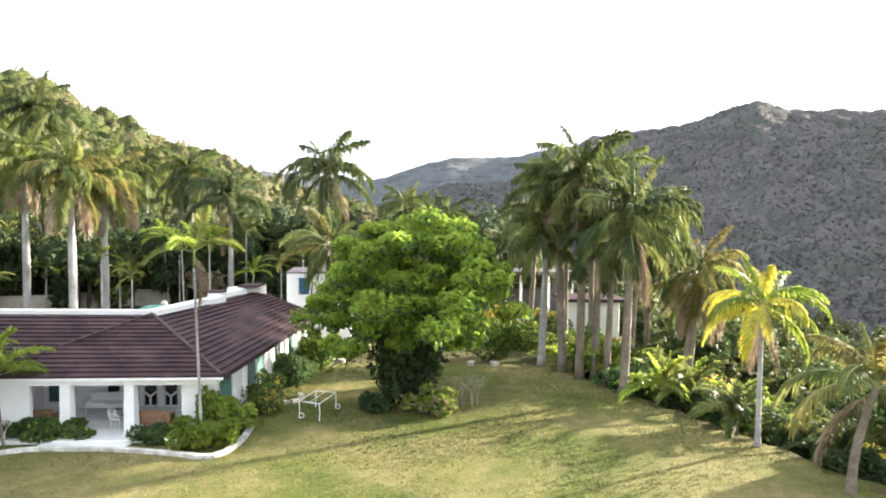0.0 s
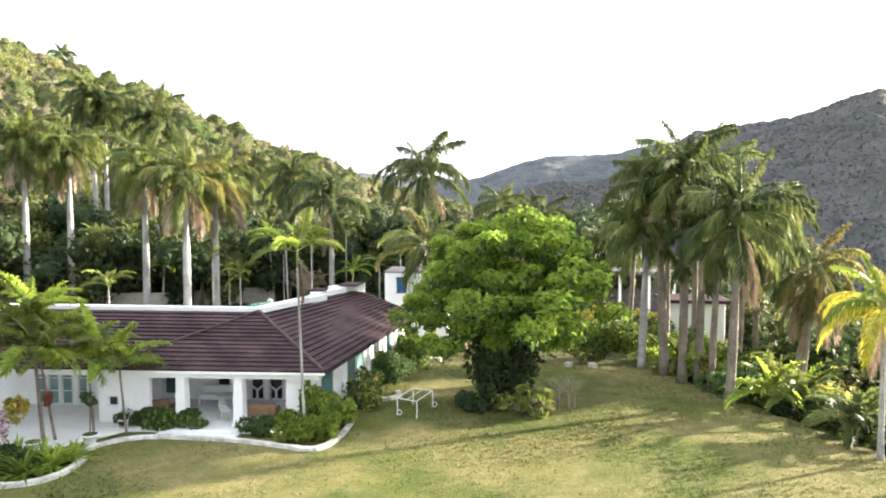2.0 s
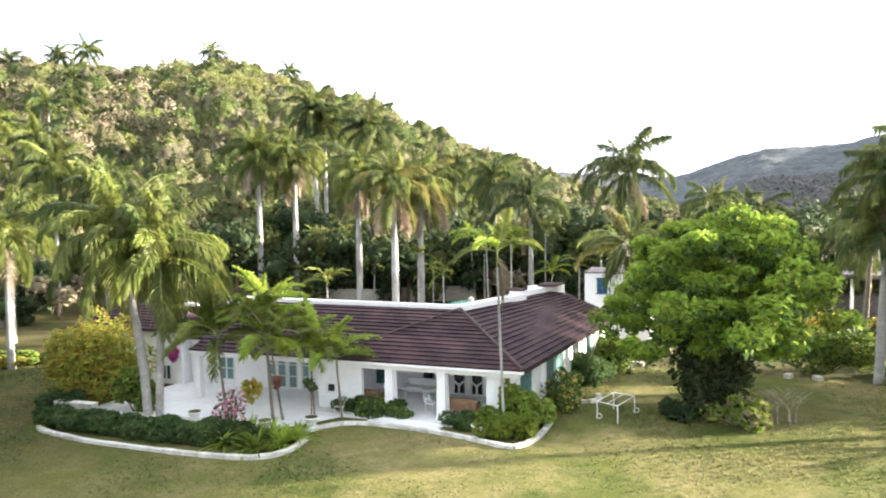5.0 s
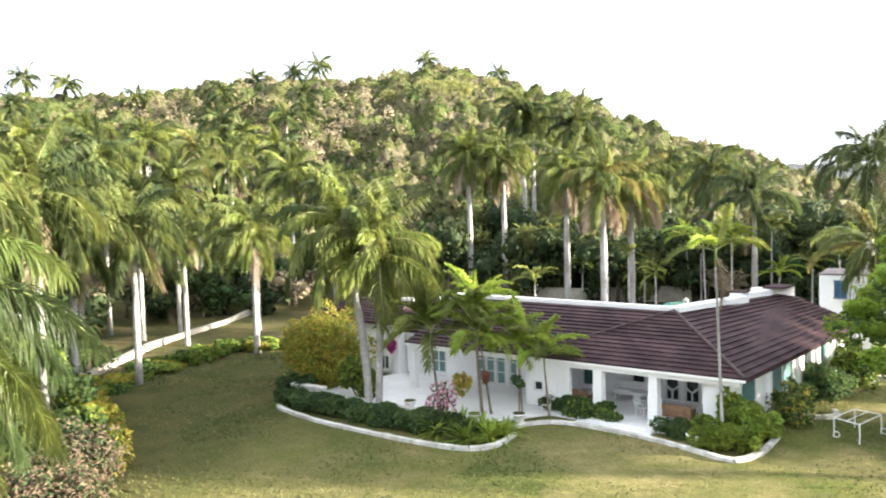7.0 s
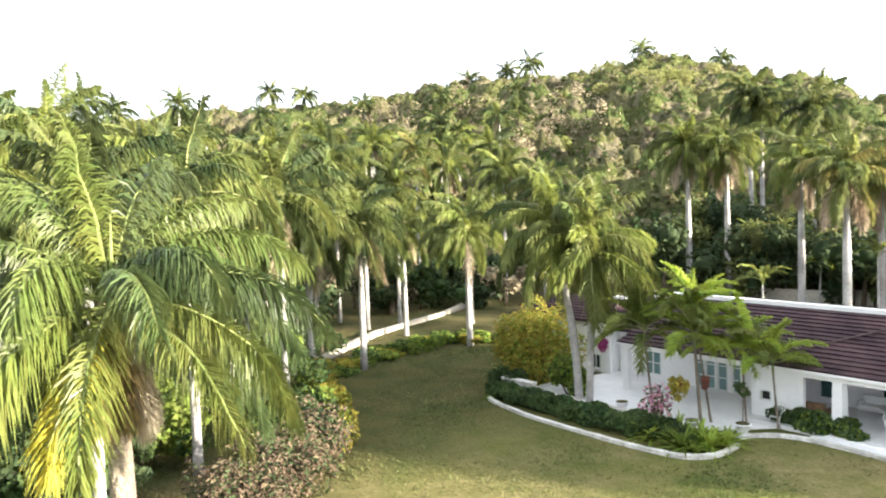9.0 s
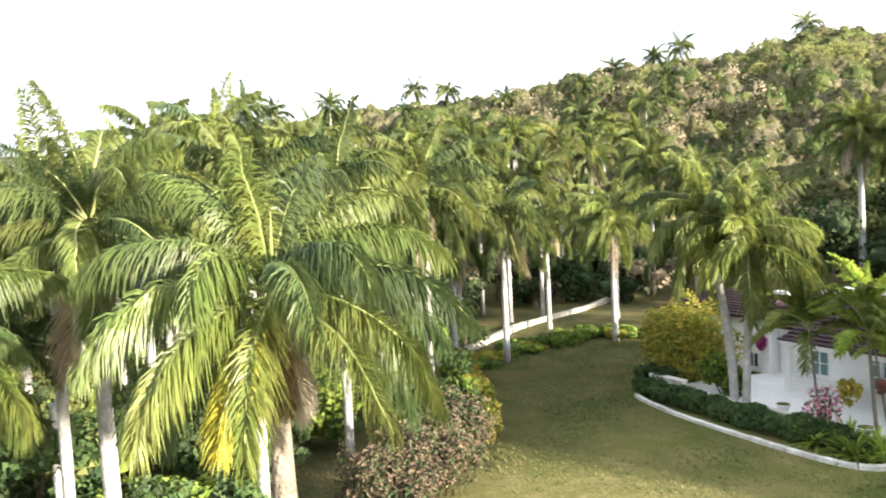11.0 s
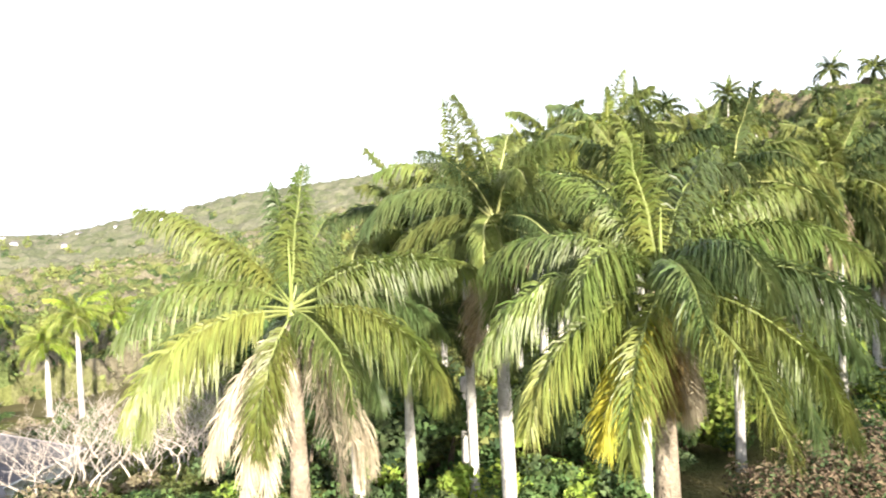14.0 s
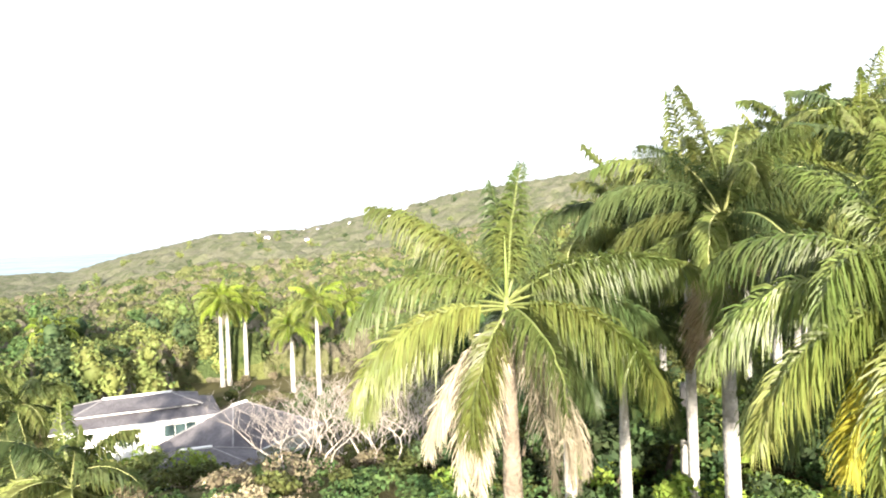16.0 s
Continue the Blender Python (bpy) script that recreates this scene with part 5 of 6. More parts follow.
def woods(name, trees, per, size, mats, label, lobes=4, tall=1.0, core=0.62):
    """Many tree crowns as one mass: rounded leafy bodies with loose leaves round them. trees: x, y, z of the foot, radius, height."""
    nr = np.random.default_rng(len(trees))
    t = np.asarray(trees, float)
    k = len(t)
    off = nr.normal(size=(k, lobes, 3)) * np.array([0.42, 0.42, 0.2])
    c = np.stack([t[:, None, 0] + off[..., 0] * t[:, None, 3], t[:, None, 1] + off[..., 1] * t[:, None, 3],
                  t[:, None, 2] + t[:, None, 4] * (0.66 + off[..., 2])], -1).reshape(-1, 3)
    r = np.repeat(np.stack([t[:, 3] * 0.62, t[:, 3] * 0.62, t[:, 4] * 0.27 * tall], 1), lobes, 0) * nr.uniform(0.7, 1.2, (k * lobes, 1))
    v, f = leaf_cloud(nr, c, r, per, size, hollow=0.75, tri=True)
    kind_of = np.repeat(nr.choice(len(mats), k, p=[m[1] for m in mats]), lobes)
    if not core:
        c, r = c[:0], r[:0]
    body = (c[:, None] + ICO_V[None] * r[:, None] * core * nr.uniform(0.78, 1.15, (len(c), 12, 1))).reshape(-1, 3)
    bf = (ICO_F[None] + 12 * np.arange(len(c))[:, None, None]).reshape(-1, 3) + len(v)
    s = Shape()
    for x, y, z, rad, h in trees:
        s.tube([(x, y, z - 0.8), (x + 0.2, y, z + h * 0.35), (x, y + 0.2, z + h * 0.7)], [rad * 0.07, rad * 0.055, rad * 0.02], 4, 0, False)
    n0 = len(v) + len(body)
    ms = [m[0] for m in mats]
    which = np.concatenate([np.repeat(kind_of, per), np.repeat(kind_of[:len(c)], len(ICO_F)), np.full(len(s.f), len(ms))])
    soft = np.concatenate([np.zeros(len(f), bool), np.ones(len(bf), bool), np.zeros(len(s.f), bool)])
    me = mesh(name, np.concatenate([v, body, np.array(s.v)]), f.tolist() + bf.tolist() + [tuple(i + n0 for i in q) for q in s.f], ms + [BARK], which, soft)
    return tagged(new(name, me), label, "woods", kind="stuff")


def scatter(n, az0, az1, r0, r1, rad, high, seed, keep=None, even=1.0):
    nr = np.random.default_rng(seed)
    out = []
    while len(out) < n:
        a = math.radians(nr.uniform(az0, az1))
        r = r0 + (r1 - r0) * nr.random() ** even
        x, y = -r * math.sin(a), r * math.cos(a)
        if keep is None or keep(x, y):
            q = nr.uniform(0.7, 1.35)
            out.append((x, y, gz(x, y), rad * q, high * nr.uniform(0.75, 1.25)))
    return out


# the big spreading almond tree on the lawn, its trunk wrapped in vines
def spreading_tree(x, y):
    """A wide tree of layered leaf pads on forking limbs."""
    nr, rng = np.random.default_rng(41), random.Random(41)
    ob = thing("almond_tree", (x, y, 0), "broad bright green tree with layered spreading crown on the lawn", "tree")
    s = Shape()
    limb_tree(s, rng, (0, 0, -0.3), 2.6, 1.0, 0.42, 3)
    part("trunk", s.mesh("trunk", [BARK], True), ob)
    cs, rs = [], []
    for level, (z, reach, n) in enumerate([(9.2, 2.4, 10), (8.4, 3.9, 17), (7.2, 5.0, 22), (6.0, 5.7, 24), (4.8, 5.6, 18), (3.9, 5.4, 10)]):
        for i in range(n):
            a = 6.283 * (i + nr.random()) / n
            d = reach * nr.uniform(0.4, 1.08)
            cs.append((0.6 + 0.93 * d * math.cos(a), d * math.sin(a) * 0.9, z + nr.normal(0, 0.28) - 0.05 * d))
            w = nr.uniform(0.55, 1.25)
            rs.append((w, w, w * nr.uniform(0.4, 0.62)))
    cs, rs = np.array(cs), np.array(rs)
    # Darker leaves set 0.3 m lower: shade under each pad put into colour.
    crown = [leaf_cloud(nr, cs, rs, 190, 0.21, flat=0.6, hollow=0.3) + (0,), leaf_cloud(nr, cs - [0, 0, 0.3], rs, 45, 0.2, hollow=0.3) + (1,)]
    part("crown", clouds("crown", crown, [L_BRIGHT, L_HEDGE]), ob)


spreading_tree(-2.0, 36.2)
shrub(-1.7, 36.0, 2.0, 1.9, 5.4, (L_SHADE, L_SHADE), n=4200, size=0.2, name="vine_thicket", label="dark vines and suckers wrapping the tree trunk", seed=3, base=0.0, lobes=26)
shrub(-0.6, 34.3, 1.6, 1.0, 1.3, (L_LIGHT, L_SCRUB), n=520, size=0.2, name="croton_bush", label="pale variegated bush at the foot of the tree", seed=4, base=0.0)
shrub(-3.3, 34.6, 1.1, 0.8, 1.1, (L_SHADE, L_HEDGE), n=420, size=0.17, label="dark green shrub at the foot of the tree", seed=5, base=0.0)
twigs = thing("dry_shrub", (1.3, 36.0, 0.0), "leafless tangle of dry grey twigs beside the tree", "shrub")
s, rng = Shape(), random.Random(6)
for k in range(6):
    limb_tree(s, rng, (0.5 * math.cos(k * 1.05), 0.4 * math.sin(k * 1.05), -0.1), 0.8, 1.0, 0.03, 3, 3, 0.6)
part("stem", s.mesh("stem", [BARE]), twigs)

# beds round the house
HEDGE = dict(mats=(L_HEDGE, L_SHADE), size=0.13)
shrub(-9.9, 29.2, 1.55, 0.95, 1.2, (F_BRIGHT, L_LIGHT), n=2300, size=0.15, seed=1, base=0.0, label="rounded green shrub in the corner bed")
shrub(-10.2, 30.6, 0.6, 0.5, 2.3, (L_LIGHT, L_LIGHT), n=420, size=0.16, seed=51, base=0.0, name="bamboo_plant", label="upright light green leafy plant by the veranda wall")
shrub(-12.0, 29.9, 1.4, 0.7, 0.8, n=1500, seed=2, base=0.0, label="low dark green shrub before the veranda", **HEDGE)
shrub(-9.3, 31.3, 1.2, 1.1, 1.7, (L_LIGHT, F_BRIGHT), n=1200, size=0.17, seed=3, base=0.0, label="light green leafy shrub at the house corner")
shrub(-8.9, 34.4, 1.2, 1.5, 1.9, (L_HEDGE, L_OLIVE), n=2600, size=0.12, seed=4, base=0.0, name="clipped_shrub", label="clipped rounded shrub against the side wall")
shrub(-8.6, 39.6, 1.5, 1.6, 2.0, n=2600, seed=5, base=0.0, label="dense dark green shrub by the side wall", **HEDGE)
shrub(-7.6, 44.0, 1.5, 1.5, 2.7, (L_LIGHT, L_HEDGE), n=2200, size=0.15, seed=6, base=0.0, label="light green shrub by the side wall")
shrub(-16.4, 29.9, 1.5, 0.7, 1.0, (L_HEDGE, L_LIGHT), n=1700, size=0.13, seed=7, base=0.0, label="leafy border shrub before the veranda")
shrub(-18.3, 30.0, 1.0, 0.6, 0.9, (L_HEDGE, L_SHADE), n=900, size=0.13, seed=8, base=0.0, label="leafy border shrub under the small palms")
for i, (x, y, rx) in enumerate([(-30.0, 23.3, 1.5), (-27.6, 23.4, 1.6), (-25.0, 23.6, 1.5), (-22.7, 23.9, 1.5), (-20.7, 24.3, 1.4)]):
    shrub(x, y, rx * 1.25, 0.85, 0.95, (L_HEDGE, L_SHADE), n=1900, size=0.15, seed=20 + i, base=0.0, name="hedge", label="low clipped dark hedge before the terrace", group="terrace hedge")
shrub(-31.6, 24.6, 1.3, 1.2, 1.3, (L_HEDGE, L_SHADE), n=1700, size=0.13, seed=31, base=0.0, label="dark green shrub at the terrace end")
shrub(-32.6, 27.4, 3.2, 2.2, 4.6, (L_OLIVE, L_LIGHT), n=8500, size=0.13, seed=32, base=0.0, name="yellow_shrub", label="large yellow-olive feathery shrub beside the terrace", lobes=34)
shrub(-28.4, 26.3, 1.6, 1.1, 2.3, (L_LIGHT, L_HEDGE), n=1800, size=0.16, seed=33, base=0.1, label="bright green leafy shrub on the terrace")
shrub(-22.2, 26.0, 1.3, 0.7, 1.7, (PINK, L_HEDGE), n=260, size=0.12, seed=34, base=0.1, name="bougainvillea", label="sparse pink flowering bush on the terrace", lobes=8)


def rosette(x, y, h, n, mat, seed, label, base=0.0, w=0.09):
    """A clump of long strap leaves."""
    rng = random.Random(seed)
    ob = thing("strap_plant", (x, y, base), label, "plant", "strap-leaved plants")
    v, f = [], []
    for i in range(n):
        a, e, l = rng.random() * 6.28, rng.uniform(0.35, 1.35), h * rng.uniform(0.7, 1.2)
        d, side = Vector((math.cos(a), math.sin(a), 0)), Vector((-math.sin(a), math.cos(a), 0))
        k = len(v)
        for j in range(5):
            t = j / 4
            p = d * (l * t * math.cos(e) * (1 + 0.2 * t)) + Vector((0, 0, l * (t * math.sin(e) - 0.45 * t * t)))
            ww = w * (0.6 + 0.8 * t) * (1 - t) + 0.004
            v += [p - side * ww, p + side * ww]
        f += [(k + 2 * j, k + 2 * j + 1, k + 2 * j + 3, k + 2 * j + 2) for j in range(4)]
    part("leaves", mesh("leaves", v, f, [mat]), ob)


for i, (x, y, h) in enumerate([(-19.3, 24.0, 2.1), (-18.6, 24.8, 1.8), (-20.2, 24.9, 2.2), (-18.4, 25.6, 1.7), (-19.3, 25.2, 2.0), (-20.9, 23.9, 1.9), (-30.8, 22.9, 0.9)]):
    rosette(x, y, h * 0.85, 70, F_BRIGHT if i % 2 else L_LIGHT, i, "clump of long arching green strap leaves in the bed")
rosette(-10.9, 31.0, 2.0, 16, L_HEDGE, 9, "tall dark strap-leaved plant by the veranda", w=0.12)

# east edge of the lawn
for i in range(34):
    rr = random.Random(100 + i)
    y = rr.uniform(22, 47)
    x = float(lawn_edge(y)) + rr.uniform(0.6, 9.0) ** 1.0
    hgt = rr.uniform(0.8, 1.8) if y > 36 else rr.uniform(0.7, 1.4)
    # Shrubs up to y 31 take dark leaves, shade put into their colour.
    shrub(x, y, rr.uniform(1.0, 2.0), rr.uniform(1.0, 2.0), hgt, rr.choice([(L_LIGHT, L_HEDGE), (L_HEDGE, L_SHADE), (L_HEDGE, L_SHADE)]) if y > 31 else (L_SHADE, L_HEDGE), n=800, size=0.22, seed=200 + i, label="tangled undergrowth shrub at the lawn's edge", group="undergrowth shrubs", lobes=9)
# Added trees outside the view, only to cast shade on the lawn.
for x, y, h in ((21.5, 27.6, 9.0), (24.5, 31.5, 10.0), (25.0, 26.0, 9.0)):
    broad_tree(x, y, h, 3.2, (L_SHADE, L_HEDGE), label="unseen tree added below the east edge to shade the lawn", group="east edge trees", leaves=120, size=0.3)
shrub(3.4, 47.4, 4.6, 1.8, 2.6, (L_LIGHT, L_HEDGE), n=5200, size=0.13, seed=61, base=0.0, name="sprawling_bush", label="sprawling grey-green bush heaped at the lawn's far end", lobes=12)
# by the near palms
for i, (x, y, r, h) in enumerate([(-27.6, 10.6, 2.2, 2.6), (-24.6, 8.6, 2.0, 2.8), (-22.0, 6.4, 1.8, 2.5)]):
    shrub(x, y, r, r, h, (L_DRY, L_SHADE), n=2400, size=0.12, seed=70 + i, name="dry_bush", label="brown dry bush under the large palms", group="dry bushes", lobes=34)
for i in range(30):
    rr = random.Random(300 + i)
    y = 12.5 + i * 0.78 + rr.uniform(-0.3, 0.3)
    x = float(np.interp(y, [8, 13, 17, 22, 31, 36], [-22, -28, -40.5, -43.5, -46, -40])) - rr.uniform(0.6, 2.2)
    low = y > 17
    shrub(x, y, 1.4, 1.2, rr.uniform(0.6, 1.0) if low else rr.uniform(1.4, 2.2), rr.choice([(L_HEDGE, L_LIGHT), (L_LIGHT, L_HEDGE)]) if low and i % 5 else (L_OLIVE, L_LIGHT), n=800, size=0.15, seed=330 + i,
          label="low green hedge plant along the lawn's edge" if low else "yellow-green border shrub at the foot of the palms", group="border shrubs", lobes=9)

bearing = lambda x, y: math.degrees(math.atan2(-x, y))
clear = lambda x, y: not on_lawn(x, y) and not (-41 < x < 2 and 20 < y < 64)
slope = lambda x, y: 48 < bearing(x, y) < 67 and math.hypot(x, y) < 74
behind_row = lambda x, y: clear(x, y) and (y > 70 or x < -60) and not slope(x, y)
no_house = lambda x, y: not (-66 < x < -32 and -76 < y < -36)


def hashed(i, j, k):
    """Even pseudo-random numbers from whole-number cells."""
    q = np.sin(i * 127.1 + j * 311.7 + k * 74.7) * 43758.5453
    return q - np.floor(q)


def crowns(x, y, cell):
    """Height, 0 to 1, of rounded crowns of uneven size over the plan."""
    best = np.zeros_like(x)
    ci, cj = np.floor(x / cell), np.floor(y / cell)
    for di in (-1, 0, 1):
        for dj in (-1, 0, 1):
            i, j = ci + di, cj + dj
            cx, cy = (i + hashed(i, j, 1)) * cell, (j + hashed(i, j, 2)) * cell
            rad = cell * (0.5 + 0.45 * hashed(i, j, 3))
            d = ((x - cx) ** 2 + (y - cy) ** 2) / rad ** 2
            best = np.maximum(best, np.sqrt(np.clip(1 - d, 0, 1)) * (0.45 + 0.55 * hashed(i, j, 4)))
    return best


def canopy(name, az0, az1, r0, r1, na, nr, cell, high, mat, label, leaves=0, leaf_size=0.4, leaf_mats=(), keep=None, power=1.0, lowest=0.25, rugged=0.07):
    """A closed woodland canopy of rounded crowns over the land, with loose leaves standing out of it."""
    az = np.radians(np.linspace(az0, az1, na))
    rr = r0 + (r1 - r0) * np.linspace(0, 1, nr) ** power
    A, R = np.meshgrid(az, rr, indexing="ij")
    rng = np.random.default_rng(na)

    def height(x, y, r, a):
        g = ground(x, y)
        h = high * (lowest + (1 - lowest) * crowns(x, y, cell) + 0.22 * (crowns(x + 31, y - 17, cell * 0.37) - 0.4))
        edge = np.minimum(step((r - r0) / (cell * 1.2)), step((r1 - r) / (cell * 2)))
        edge = np.minimum(edge, np.minimum(step((a - az[0]) / 0.03), step((az[-1] - a) / 0.03)))
        if keep is not None:
            edge = edge * keep(x, y)
        return g - 2.0 + (h + 2.0) * edge

    X, Y = -R * np.sin(A), R * np.cos(A)
    X, Y = X + rng.normal(0, 0.12, X.shape) * cell * 0.3, Y + rng.normal(0, 0.12, X.shape) * cell * 0.3
    Z = height(X, Y, R, A) + rng.normal(0, rugged, X.shape) * high
    v = np.stack([X, Y, Z], -1).reshape(-1, 3)
    i, j = np.meshgrid(np.arange(na - 1), np.arange(nr - 1), indexing="ij")
    f = np.stack([i * nr + j, i * nr + j + 1, (i + 1) * nr + j + 1, (i + 1) * nr + j], -1).reshape(-1, 4)[:, ::-1]
    tagged(new(name, mesh(name, v, f, [mat], None, True)), label, "woods", kind="stuff")
    if leaves:
        a = rng.uniform(az[0], az[-1], leaves)
        r = r0 + (r1 - r0) * rng.random(leaves) ** power
        x, y = -r * np.sin(a), r * np.cos(a)
        z = height(x, y, r, a)
        ok = z > ground(x, y) + 0.6
        c = np.stack([x, y, z], 1)[ok]
        lv, lf = leaf_cloud(rng, c, np.full((len(c), 3), leaf_size * 1.2), 6, leaf_size, flat=0.6, tri=True, hollow=0.2)
        pick = np.repeat(rng.choice(len(leaf_mats), len(c), p=[m[1] for m in leaf_mats]), 6)
        tagged(new(name + "_leaves", mesh(name + "_leaves", lv, lf, [m[0] for m in leaf_mats], pick)), "loose leaves of the " + label.split(",")[0], "foliage", kind="stuff")


canopy("hill_woods", -8, 102, 86, 225, 340, 130, 6.0, 8.0, C_HILL, "mixed dry green woodland over the hill", 52000, 0.34, [(L_WOODS, 0.55), (L_SCRUB, 0.3), (L_HEDGE, 0.15)], lowest=0.08)
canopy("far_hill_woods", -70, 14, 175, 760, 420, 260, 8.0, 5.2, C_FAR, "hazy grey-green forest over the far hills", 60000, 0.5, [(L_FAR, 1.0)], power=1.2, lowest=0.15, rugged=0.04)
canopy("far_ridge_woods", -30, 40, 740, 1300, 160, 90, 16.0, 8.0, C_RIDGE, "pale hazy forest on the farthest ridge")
canopy("south_woods", 90, 166, 92, 470, 330, 230, 8.0, 8.5, C_SOUTH, "sunlit woodland running down towards the sea", 26000, 0.5, [(L_WOODS, 0.75), (L_HEDGE, 0.2), (L_SCRUB, 0.05)],
       lambda x, y: (1 - step((9 - np.maximum(np.abs(x + 50) - 14, np.abs(y + 60) - 20)) / 9.0)) * (1 - step((126 - np.hypot(x, y)) / 8.0) * (np.abs(np.degrees(np.arctan2(-x, y)) - 127.5) < 10)), power=1.4, lowest=0.1)
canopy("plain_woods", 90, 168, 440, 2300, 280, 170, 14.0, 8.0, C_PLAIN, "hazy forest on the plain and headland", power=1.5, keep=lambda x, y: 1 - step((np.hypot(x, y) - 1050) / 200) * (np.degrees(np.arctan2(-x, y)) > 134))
woods("hill_undergrowth", scatter(260, 0, 100, 64, 100, 2.0, 4.2, 2, behind_row), 110, 0.3, [(L_SHADE, 0.5), (L_HEDGE, 0.35), (L_SCRUB, 0.15)], "dark undergrowth at the foot of the hill")
woods("hill_bamboo", scatter(70, 35.5, 45.5, 145, 196, 2.8, 5.5, 61), 260, 0.24, [(L_BAMBOO, 0.85), (L_WOODS, 0.15)], "feathery yellow-green bamboo on the hill's crest", core=0)
woods("hill_scrub", scatter(150, 44, 66, 125, 196, 2.4, 6.0, 62), 90, 0.24, [(L_SCRUB, 0.8), (L_WOODS, 0.2)], "thin grey-brown dry scrub near the hilltop", core=0)
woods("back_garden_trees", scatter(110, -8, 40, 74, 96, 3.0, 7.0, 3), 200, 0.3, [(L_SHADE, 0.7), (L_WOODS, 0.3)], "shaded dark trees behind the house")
woods("valley_woods", scatter(330, -62, -4, 46, 185, 3.0, 6.0, 4, lambda x, y: x > lawn_edge(y) + 13), 120, 0.33, [(L_WOODS, 0.6), (L_HEDGE, 0.2), (L_SHADE, 0.2)], "green trees filling the valley", core=0.36)
woods("east_undergrowth", scatter(130, -34, -3, 42, 62, 1.6, 2.1, 18, lambda x, y: x > lawn_edge(y) + 1.5 or y > 58), 170, 0.17, [(L_OLIVE, 0.2), (L_HEDGE, 0.4), (L_LIGHT, 0.4)], "leafy undergrowth beneath the east palms", core=0)
woods("south_edge_trees", scatter(140, 98, 154, 84, 165, 3.2, 8.5, 5, lambda x, y: no_house(x, y) and (math.hypot(x, y) > 122 or abs(bearing(x, y) - 127) > 11)), 190, 0.36, [(L_WOODS, 0.5), (L_HEDGE, 0.25), (L_SHADE, 0.25)], "green trees round the valley houses")
woods("near_south_thicket", scatter(110, 96, 152, 26, 88, 1.8, 3.2, 8, lambda x, y: no_house(x, y) and (x * x + y * y > 4200 or bearing(x, y) < 111)), 210, 0.2, [(L_SHADE, 0.3), (L_WOODS, 0.4), (L_HEDGE, 0.3)], "scrubby thicket below the large palms", core=0)
woods("headland_trees", scatter(70, 114, 146, 330, 640, 3.2, 9.0, 71), 60, 0.7, [(L_WOODS, 0.6), (L_SHADE, 0.4)], "scattered taller trees standing out of the plain", core=0.4)
woods("palm_undergrowth", scatter(130, 62, 104, 30, 62, 1.4, 2.2, 16, lambda x, y: clear(x, y) and not slope(x, y)), 180, 0.16, [(L_HEDGE, 0.45), (L_SHADE, 0.35), (L_LIGHT, 0.2)], "dark leafy undergrowth beneath the palms", core=0)
woods("palm_foot_plants", scatter(70, 82, 116, 19, 40, 1.0, 1.5, 26, clear), 150, 0.13, [(L_HEDGE, 0.5), (L_LIGHT, 0.25), (L_SHADE, 0.25)], "low leafy plants round the feet of the large palms", core=0)
woods("bank_scrub", scatter(90, 111, 135, 27, 60, 1.2, 0.8, 28), 150, 0.12, [(L_SCRUB, 0.2), (L_HEDGE, 0.35), (L_WOODS, 0.45)], "dry scrub under the bare trees", core=0)
woods("house_garden", scatter(34, 135.5, 148, 62, 72, 1.6, 2.6, 91), 150, 0.2, [(L_WOODS, 0.5), (L_LIGHT, 0.3), (L_HEDGE, 0.2)], "garden bushes before the valley bungalow", core=0)
woods("slope_scrub", scatter(170, 112, 152, 28, 118, 1.3, 1.3, 27, lambda x, y: no_house(x, y) and math.hypot(x, y) > 22), 150, 0.13, [(L_SCRUB, 0.42), (L_HEDGE, 0.2), (L_WOODS, 0.38)], "dry low scrub on the slope above the valley houses", core=0)


# grass tufts
def build_grass():
    nr = np.random.default_rng(9)
    n = 60000
    x, y = nr.uniform(-46, 20, n), nr.uniform(11, 47, n)
    dens = np.array([noise.noise(Vector((a * 0.22, b * 0.22, 1.0))) for a, b in zip(x, y)])
    house_zone = (x < -8.5) & (y > 28.6) & (x > -32) | (x < -18) & (x > -31.5) & (y > 22.3)
    ok = on_lawn(x, y) & (dens + nr.normal(0, 0.25, n) > -0.1) & ~house_zone & (np.hypot(x, y) > 14)
    x, y, dens = x[ok], y[ok], dens[ok]
    n = len(x)
    h = 0.03 + 0.06 * nr.random(n) + np.clip(dens, 0, 1) * 0.1
    vs = []
    for k in range(3):
        a = nr.random(n) * 6.28
        dx, dy = np.cos(a), np.sin(a)
        w = 0.03
        b0 = np.stack([x - dy * w + dx * 0.03, y + dx * w + dy * 0.03, np.full(n, -0.01)], 1)
        b1 = np.stack([x + dy * w + dx * 0.03, y - dx * w + dy * 0.03, np.full(n, -0.01)], 1)
        tip = np.stack([x + dx * h * 0.9, y + dy * h * 0.9, h], 1)
        vs.append(np.stack([b0, b1, tip], 1))
    v = np.concatenate(vs).reshape(-1, 3)
    tagged(new("grass", mesh("grass", v, np.arange(len(v)).reshape(-1, 3), [BLADE])), "tufts of green and straw grass on the lawn", "grass", kind="stuff")


build_grass()


